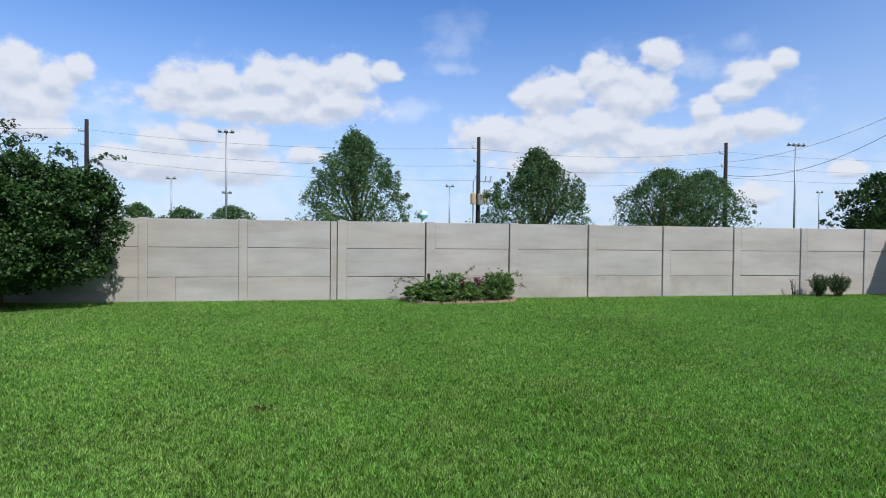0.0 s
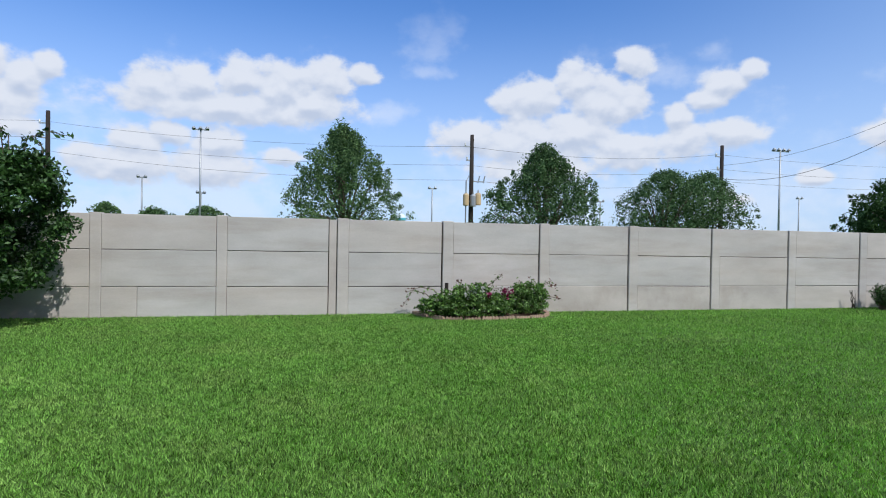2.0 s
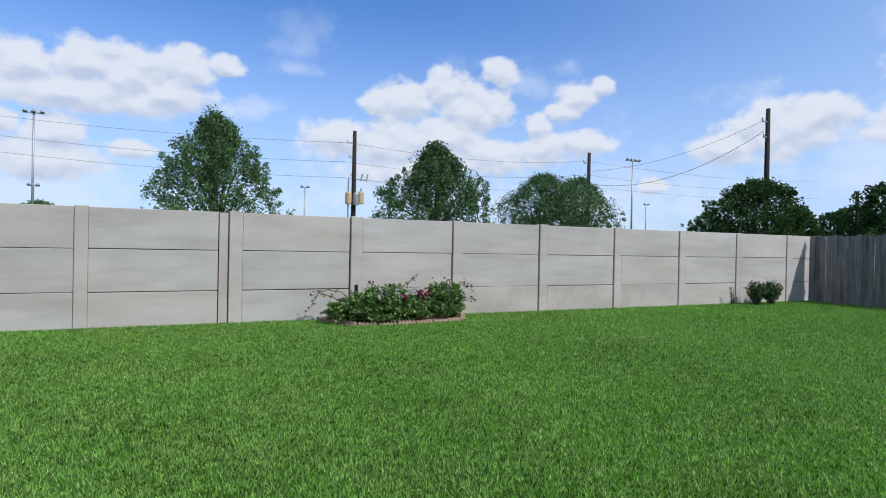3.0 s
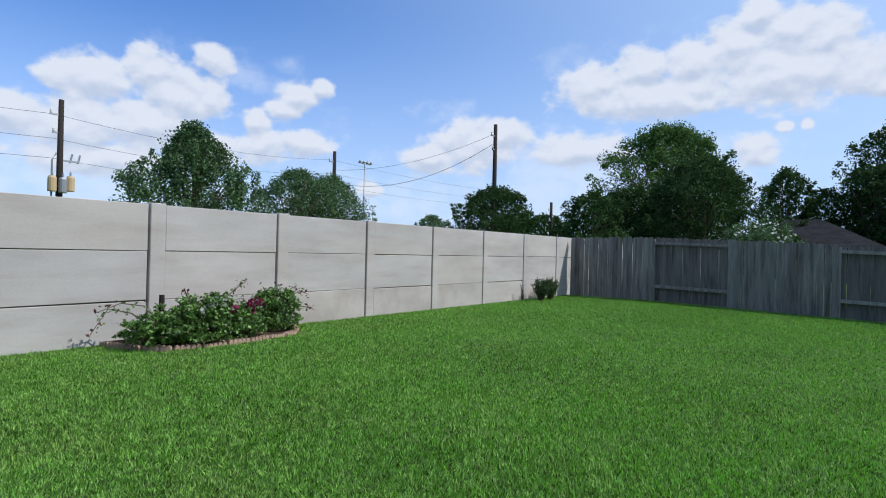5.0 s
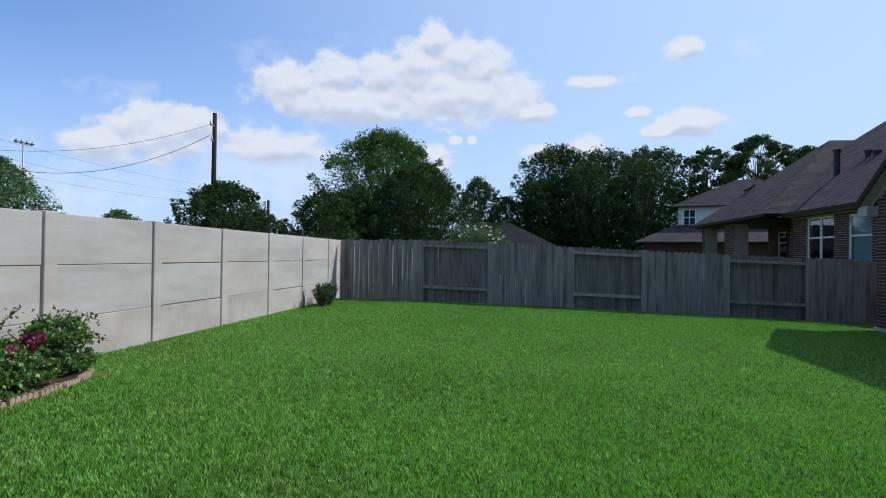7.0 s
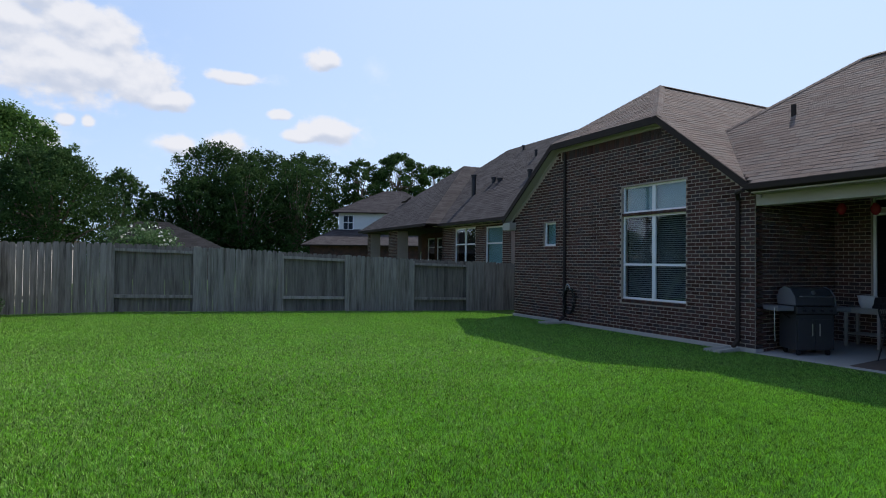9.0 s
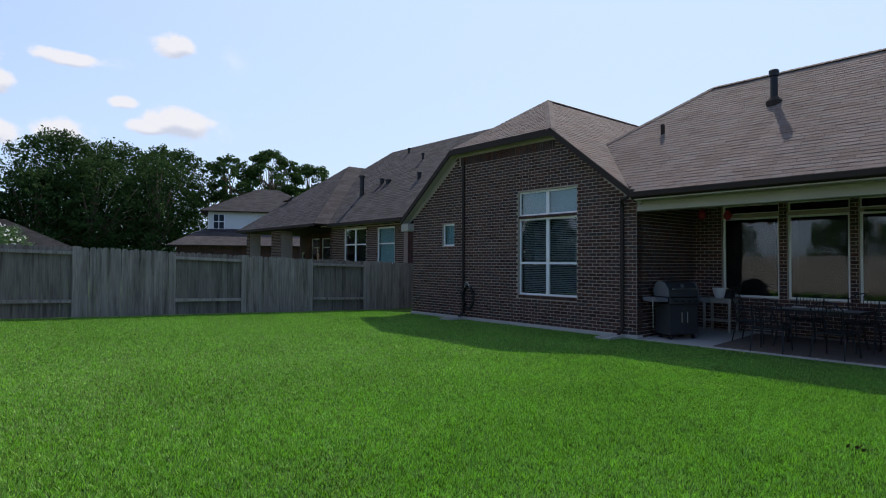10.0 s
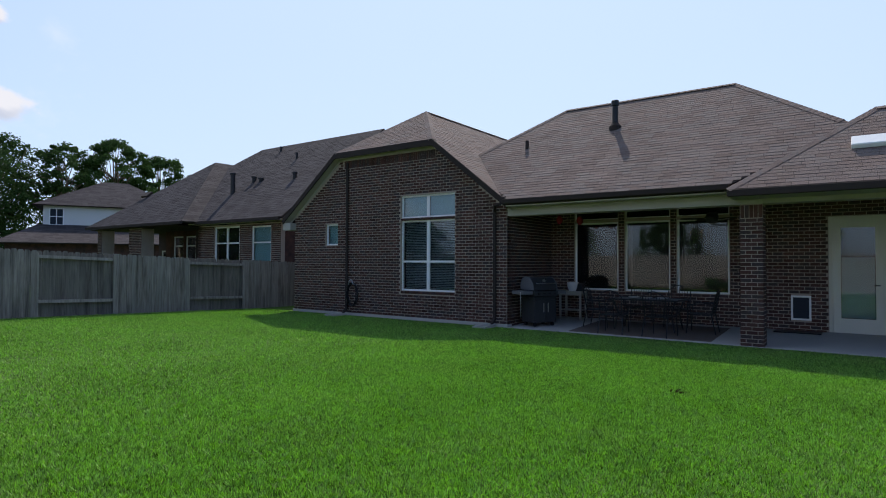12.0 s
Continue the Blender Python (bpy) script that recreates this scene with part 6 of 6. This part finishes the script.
def make_utilities():
    P0, P1, P2, P3 = (-17.3, 45.0, 9.9), (9.4, 33.2, 7.8), (30.6, 38.0, 9.1), (34.5, 25.4, 10.6)
    for (x, y, top), label, tr in ((P0, "tall weathered wooden utility pole", False), (P1, "wooden utility pole carrying transformer cans", True), (P2, "tall weathered wooden utility pole", False), (P3, "tall dark wooden utility pole with brackets", False)):
        utility_pole(x, y, top - ground_z(x, y), label, tr, size=0.82 if tr else 1.0)
    utility_pole(52.7, 29.7, 6.5, "short wooden utility pole far off", False)
    west, east = (-60.0, 47.0, 10.2), (70.0, 43.0, 10.6)
    for k, dz in enumerate((-0.7, -1.8, -2.7)):
        up = lambda p: (p[0] - 0.3, p[1], p[2] + dz)
        single("power_line", wire([up(west), up(P0), up(P1), up(P2), up(east)], 0.5, 0.008), "cable", "thin dark overhead power line strung between poles", "power line", "overhead power lines")
    single("power_line", wire([(34.1, 25.4, 9.1), (P2[0], P2[1], 6.6)], 1.3, 0.016), "cable", "slack dark service cable between two poles", "power line", "overhead power lines")
    single("power_line", wire([(34.1, 25.4, 9.8), (P2[0], P2[1], 7.6)], 0.7, 0.011), "cable", "slack dark service cable between two poles", "power line", "overhead power lines")
    field_light(-13.2, 80.0, 15.3, "tall slim steel sports field light", 3)
    field_light(61.6, 64.9, 14.3, "tall slim steel sports field light", 4)
    for x, y, top in ((-22.5, 90.0, 9.8), (19.6, 90.0, 9.8), (49.0, 90.0, 8.7), (88.0, 88.0, 10.4), (-15.0, 92.0, 8.0)):
        field_light(x, y, top, "distant steel car park light", 2)
    t = thing("water_tower", "distant white water tower with a teal band", "water tower", pose(66.0, 400.0, 0))
    part("tank", Geo().lathe([(1.0, 14.0), (3.4, 15.6), (3.6, 17.4), (3.2, 19.0), (1.2, 20.2), (0.2, 20.4)], (0, 0, 0), 20), "tank", t, smooth=True)
    part("band", Geo().lathe([(3.5, 15.7), (3.68, 16.0), (3.68, 17.2), (3.5, 17.5)], (0, 0, 0), 20), "tank_band", t)
    part("stem", Geo().lathe([(1.6, -0.5), (0.9, 3.0), (0.9, 14.2)], (0, 0, 0), 12), "tank", t, smooth=True)


make_utilities()

# ---------------------------------------------------------------- things on the patio


def make_grill():
    g0 = thing("gas_grill", "steel and black gas grill on a cart", "grill", pose(4.47, -3.45, slab_z(-3.45), 0, 0, 64))
    part("cabinet", Geo().box(-0.33, -0.24, 0.10, 0.33, 0.24, 0.74), "charcoal", g0, bevel=0.01)
    for x0, x1 in ((-0.32, -0.005), (0.005, 0.32)):
        d = part("cabinet_door", Geo().box(x0, 0.241, 0.14, x1, 0.262, 0.66), "charcoal", g0, bevel=0.005)
        part("handle", Geo().tube([(x0 * 0.2 + x1 * 0.8 if x0 < 0 else x0 * 0.8 + x1 * 0.2, 0.285, 0.36), (x0 * 0.2 + x1 * 0.8 if x0 < 0 else x0 * 0.8 + x1 * 0.2, 0.285, 0.58)], 0.010, 6), "steel", d)
    part("firebox", Geo().box(-0.36, -0.27, 0.74, 0.36, 0.27, 0.90), "black", g0, bevel=0.02)
    part("control_panel", Geo().box(-0.36, 0.27, 0.76, 0.36, 0.31, 0.88), "charcoal", g0, bevel=0.006)
    for i in range(4):
        k = Geo().tube([(-0.24 + 0.16 * i, 0.31, 0.82), (-0.24 + 0.16 * i, 0.345, 0.82)], 0.025, 10)
        part("knob", k, "black", g0)
    prof = [(-0.26, 0.0), (-0.27, 0.14), (-0.20, 0.27), (-0.05, 0.33), (0.12, 0.29), (0.24, 0.16), (0.27, 0.0)]
    h = Geo()
    n = len(prof)
    h.add([(-0.36, a, 0.905 + b) for a, b in prof] + [(0.36, a, 0.905 + b) for a, b in prof], [tuple(range(n)), tuple(reversed(range(n, 2 * n)))] + [(i, i + n, (i + 1) % n + n, (i + 1) % n) for i in range(n)])
    hood = part("hood", h, "charcoal", g0, bevel=0.01)
    part("hood_handle", Geo().tube([(-0.28, 0.26, 1.07), (-0.28, 0.31, 1.07), (0.28, 0.31, 1.07), (0.28, 0.26, 1.07)], 0.012, 8), "steel", hood)
    part("gauge", Geo().tube([(0, 0.19, 1.13), (0, 0.215, 1.14)], 0.04, 12), "steel", hood)
    for s in (-1, 1):
        part("side_shelf", Geo().box(s * 0.37, -0.22, 0.80, s * 0.68, 0.24, 0.885), "dull_metal", g0, bevel=0.008)
        part("shelf_brace", Geo().tube([(s * 0.37, 0.1, 0.66), (s * 0.62, 0.1, 0.84)], 0.010, 6), "black", g0)
    for x in (-0.27, 0.27):
        for y in (-0.19, 0.19):
            part("caster", Geo().tube([(x - 0.02, y, 0.05), (x + 0.02, y, 0.05)], 0.05, 12), "black", g0)
            part("caster_stem", Geo().tube([(x, y, 0.05), (x, y, 0.11)], 0.012, 6), "steel", g0)
    # pale metal ends of hood and cart
    for s in (-1, 1):
        e = Geo()
        e.add([(s * 0.362, a * 1.03, 0.905 + b * 1.03) for a, b in prof] + [(s * 0.380, a * 1.03, 0.905 + b * 1.03) for a, b in prof], [tuple(range(n)), tuple(reversed(range(n, 2 * n)))] + [(i, i + n, (i + 1) % n + n, (i + 1) % n) for i in range(n)])
        part("hood_end", e, "dull_metal", hood, "pale grey hood end cap", bevel=0.006)
        part("end_panel", Geo().box(s * 0.332, -0.25, 0.10, s * 0.350, 0.25, 0.74), "charcoal", g0, bevel=0.004)
    part("hanging_tongs", Geo().tube([(0.70, 0.18, 0.86), (0.71, 0.20, 0.55), (0.70, 0.19, 0.25)], [0.010, 0.008, 0.012], 6), "steel", g0)


def make_side_table():
    t = thing("side_table", "grey wooden side table with a lower shelf", "table", pose(4.22, -5.02, slab_z(-4.9)) @ Matrix.Diagonal((0.82, 1, 1, 1)))
    for z in (0.24, 0.74):
        for i in range(4):
            part("slat", Geo().box(-0.38, -0.24 + i * 0.122, z, 0.38, -0.24 + i * 0.122 + 0.112, z + 0.022), "trim", t, bevel=0.003)
    for x in (-0.35, 0.35):
        for y in (-0.2, 0.2):
            part("leg", Geo().box(x - 0.028, y - 0.028, 0, x + 0.028, y + 0.028, 0.738), "trim", t, bevel=0.004)
    for y in (-0.2, 0.2):
        part("apron", Geo().box(-0.32, y - 0.012, 0.66, 0.32, y + 0.012, 0.737), "trim", t)
    pot = thing("flower_pot", "white flower pot standing on the side table", "pot", pose(4.20, -4.96, slab_z(-4.9) + 0.762))
    part("pot", Geo().lathe([(0.10, 0.0), (0.14, 0.10), (0.155, 0.20), (0.165, 0.205), (0.165, 0.235), (0.14, 0.235), (0.13, 0.19)], (0, 0, 0), 18), "pot", pot, smooth=False)
    box = thing("storage_crate", "dark storage crate on the side table", "crate", pose(4.02, -5.02, slab_z(-4.9) + 0.762) @ Matrix.Scale(0.8, 4))
    part("body", Geo().box(-0.11, -0.13, 0, 0.11, 0.13, 0.24), "black", box, bevel=0.012)
    part("lid", Geo().box(-0.12, -0.14, 0.241, 0.12, 0.14, 0.27), "black", box, bevel=0.008)


def make_dining_set():
    cx, cy = 1.9, -3.95
    rug = Geo()
    ring = [(0.35, -5.05), (3.45, -5.05), (3.45, -2.93), (0.35, -2.93)]
    rug.add([(x, y, slab_z(y) + 0.0005) for x, y in ring] + [(x, y, slab_z(y) + 0.011) for x, y in ring], ((0, 3, 2, 1), (4, 5, 6, 7), (0, 1, 5, 4), (1, 2, 6, 5), (2, 3, 7, 6), (3, 0, 4, 7)))
    single("rug", rug, "rug", "large brown flat-weave outdoor rug on the patio", "rug", bevel=0.004)
    z0 = slab_z(cy) + 0.0115
    t = thing("patio_table", "black wrought-iron patio table with a mesh top", "table", pose(cx, cy, z0))
    part("table_rim", Geo().box(-0.78, -0.48, 0.69, 0.78, -0.44, 0.73).box(-0.78, 0.44, 0.69, 0.78, 0.48, 0.73).box(-0.78, -0.44, 0.69, -0.74, 0.44, 0.73).box(0.74, -0.44, 0.69, 0.78, 0.44, 0.73), "black", t, bevel=0.006)
    for i in range(38):
        x = -0.73 + i * 0.039
        part("top_slat", Geo().box(x, -0.44, 0.705, x + 0.024, 0.44, 0.716), "grey_metal", t)
    for sx in (-1, 1):
        for sy in (-1, 1):
            part("leg", Geo().tube([(sx * 0.70, sy * 0.40, 0.70), (sx * 0.60, sy * 0.33, 0.40), (sx * 0.68, sy * 0.38, 0.0)], [0.018, 0.016, 0.02], 8), "black", t)
    part("stretcher", Geo().tube([(-0.6, 0, 0.36), (0.6, 0, 0.36)], 0.012, 6).tube([(-0.61, -0.33, 0.38), (-0.61, 0.33, 0.38)], 0.012, 6).tube([(0.61, -0.33, 0.38), (0.61, 0.33, 0.38)], 0.012, 6), "black", t)
    for dx, dy in ((-0.35, 0.08), (0.0, 0.12), (0.32, 0.04)):
        pl = thing("plate", "pale round plate on the patio table", "plate", pose(cx + dx, cy + dy, z0 + 0.731), "plates on the patio table")
        part("dish", Geo().lathe([(0.05, 0.0), (0.12, 0.018), (0.13, 0.03), (0.12, 0.028), (0.04, 0.012)], (0, 0, 0), 18), "pot", pl)
    c = thing("patio_chair", "black wrought-iron patio chair with scrolled arms", "chair", pose(cx, cy + 0.86, slab_z(cy + 0.86) + 0.0115, 0, 0, 180), "chairs round the patio table")
    for i in range(12):
        part("seat_slat", Geo().box(-0.23 + i * 0.039, -0.22, 0.42, -0.23 + i * 0.039 + 0.024, 0.22, 0.432), "black", c)
    part("seat_frame", Geo().tube([(-0.25, -0.24, 0.425), (0.25, -0.24, 0.425), (0.25, 0.24, 0.425), (-0.25, 0.24, 0.425), (-0.25, -0.24, 0.425)], 0.013, 6), "black", c)
    back = Geo().tube([(-0.24, -0.24, 0.43), (-0.25, -0.33, 0.85), (-0.12, -0.35, 0.95), (0, -0.355, 0.98), (0.12, -0.35, 0.95), (0.25, -0.33, 0.85), (0.24, -0.24, 0.43)], 0.013, 6)
    part("back_frame", back, "black", c)
    for i in range(7):
        x = -0.18 + i * 0.06
        part("back_bar", Geo().tube([(x, -0.245, 0.44), (x, -0.345, 0.93 - abs(x) * 0.25)], 0.006, 5), "black", c)
    for s in (-1, 1):
        part("armrest", Geo().tube([(s * 0.25, -0.30, 0.68), (s * 0.28, -0.05, 0.66), (s * 0.28, 0.20, 0.64), (s * 0.27, 0.25, 0.58), (s * 0.26, 0.22, 0.43)], 0.013, 6), "black", c)
        part("leg", Geo().tube([(s * 0.25, 0.24, 0.42), (s * 0.27, 0.27, 0.0)], [0.014, 0.012], 6), "black", c)
        part("leg", Geo().tube([(s * 0.25, -0.24, 0.42), (s * 0.27, -0.33, 0.0)], [0.014, 0.012], 6), "black", c)
    for x, y, a in ((cx - 0.5, cy + 0.84, 172), (cx + 0.5, cy - 0.80, 0), (cx - 0.45, cy - 0.82, 5), (cx + 1.15, cy + 0.05, 92), (cx - 1.15, cy - 0.05, -88)):
        copy_thing(c, pose(x, y, slab_z(y) + 0.0115, 0, 0, a))
    c.matrix_basis = pose(cx + 0.52, cy + 0.86, slab_z(cy + 0.86) + 0.0115, 0, 0, 184)


def make_small_things():
    # ceiling fan
    f = thing("ceiling_fan", "dark bronze patio ceiling fan with five blades", "fan", pose(0.55, -4.15, 2.86))
    part("downrod", Geo().tube([(0, 0, 0), (0, 0, -0.32)], 0.015, 8).lathe([(0.07, -0.06), (0.06, 0.0)], (0, 0, 0), 12), "black", f)
    part("motor", Geo().lathe([(0.05, -0.56), (0.12, -0.52), (0.14, -0.42), (0.12, -0.34), (0.04, -0.30)], (0, 0, 0), 16), "black", f)
    for k in range(5):
        m = Matrix.Translation((0, 0, -0.45)) @ pose(0, 0, 0, 0, 0, 72 * k + 20) @ pose(0, 0, 0, 12, 0, 0)
        part("blade", Geo().box(0.16, -0.06, -0.005, 0.66, 0.06, 0.005, m), "fascia", f, bevel=0.003)
    # red lanterns
    for x, y, dz in ((4.25, -4.2, 0.0), (3.75, -4.35, 0.03)):
        l = thing("hanging_lantern", "small red glass lantern hung from the patio ceiling", "lantern", pose(x, y, 2.86), "red lanterns under the patio roof")
        part("cord", Geo().tube([(0, 0, 0), (0, 0, -0.22 - dz)], 0.004, 5), "black", l)
        part("globe", Geo().lathe([(0.03, -0.44), (0.075, -0.38), (0.085, -0.32), (0.06, -0.26), (0.03, -0.22)], (0, 0, -dz), 14), "red", l, smooth=True)
    # hose on its hanger
    h = thing("garden_hose", "dark coiled garden hose on a wall hanger", "hose", pose(10.30, HOUSE_Y + 0.02, 0.0))
    part("hanger", Geo().tube([(-0.10, 0.0, 0.72), (-0.10, 0.14, 0.74), (-0.06, 0.15, 0.84), (0.0, 0.15, 0.88), (0.06, 0.15, 0.84), (0.10, 0.14, 0.74), (0.10, 0.0, 0.72)], 0.016, 8), "grey_metal", h)
    r = random.Random(9)
    g = Geo()
    path = []
    for i in range(7 * 20):
        a = i / 20 * math.tau
        k = i // 20
        path.append((math.sin(a) * (0.20 + 0.016 * (k % 3)), 0.05 + 0.013 * k, 0.43 + math.cos(a) * (0.33 + 0.010 * (k % 4)) + 0.01 * r.random()))
    g.tube(path, 0.011, 6)
    part("hose", g, "black", h, smooth=True)
    part("drop", Geo().tube([(0.17, 0.08, 0.42), (0.24, 0.08, 0.12), (0.22, 0.10, -0.06), (0.10, 0.10, -0.10)], 0.012, 6), "black", h)
    # splash blocks under the downspouts
    for x in (10.62, 5.40):
        z = ground_z(x, -2.4)
        g = Geo()
        prof = [(-0.14, 0.0), (0.14, 0.0), (0.14, 0.085), (0.10, 0.085), (0.085, 0.04), (-0.085, 0.04), (-0.10, 0.085), (-0.14, 0.085)]
        n = len(prof)
        g.add([(a, -0.28, b) for a, b in prof] + [(a * 1.25, 0.34, b * 0.8) for a, b in prof], [tuple(range(n)), tuple(reversed(range(n, 2 * n)))] + [(i, i + n, (i + 1) % n + n, (i + 1) % n) for i in range(n)])
        single("splash_block", g, "slab", "pale concrete splash block below a downspout", "splash block", "splash blocks", at=pose(x, -2.40, z - 0.01))
    single("doormat", Geo().box(-1.45, PATIO_Y + 0.08, slab_z(PATIO_Y + 0.3), -0.55, PATIO_Y + 0.55, slab_z(PATIO_Y + 0.3) + 0.022), "black", "dark ribbed doormat beside the patio door", "doormat", bevel=0.004)


def scatter_on_lawn():
    """Single dry leaves and a twig that lie on the grass."""
    r = np.random.default_rng(90)
    for x, y in ((-0.47, 3.05),):
        l = thing("dry_leaf_clump", "small dark clump of dry leaves on the lawn", "leaf", pose(x, y, ground_z(x, y) + 0.03), "dry leaves on the lawn")
        tagged(part("leaf_litter", leaf_mesh("leaf_litter", r.normal(size=(12, 3)) * np.array([0.045, 0.018, 0.006]), 0.045, r, 0.6), "mulch", l), kind="stuff")


scatter_on_lawn()
make_grill()
make_side_table()
make_dining_set()
make_small_things()

# ---------------------------------------------------------------- bricks near the patio corner, one by one


def lay_single_bricks():
    g = Geo()
    brick_box(g, 0, 0, BRICK_L, 0.0, 0.009, rng=random.Random(1))
    me = g.mesh("brick")
    me.materials.append(M["brick_piece"])
    for cx, cz in SINGLE_BRICKS:
        part("brick", me, "brick_piece", GABLE_WALL, at=Matrix.Translation((cx, HOUSE_Y, cz)))


lay_single_bricks()


def lay_single_shingles():
    w, t1 = 0.162, 0.155
    meshes = []
    for lf in (0.0055, 0.0075, 0.0095):
        g = Geo().add([(-w, 0, -0.004), (w, 0, -0.004), (w, 0, lf), (-w, 0, lf), (w, t1, 0.002), (-w, t1, 0.002)], ((0, 1, 2, 3), (3, 2, 4, 5)))
        me = g.mesh("shingle")
        me.materials.append(M["shingle_piece"])
        meshes.append(me)
    for i, m in enumerate(SINGLE_SHINGLES):
        part("shingle", meshes[(i * 7) % 3], "shingle_piece", ROOF, at=m)


lay_single_shingles()
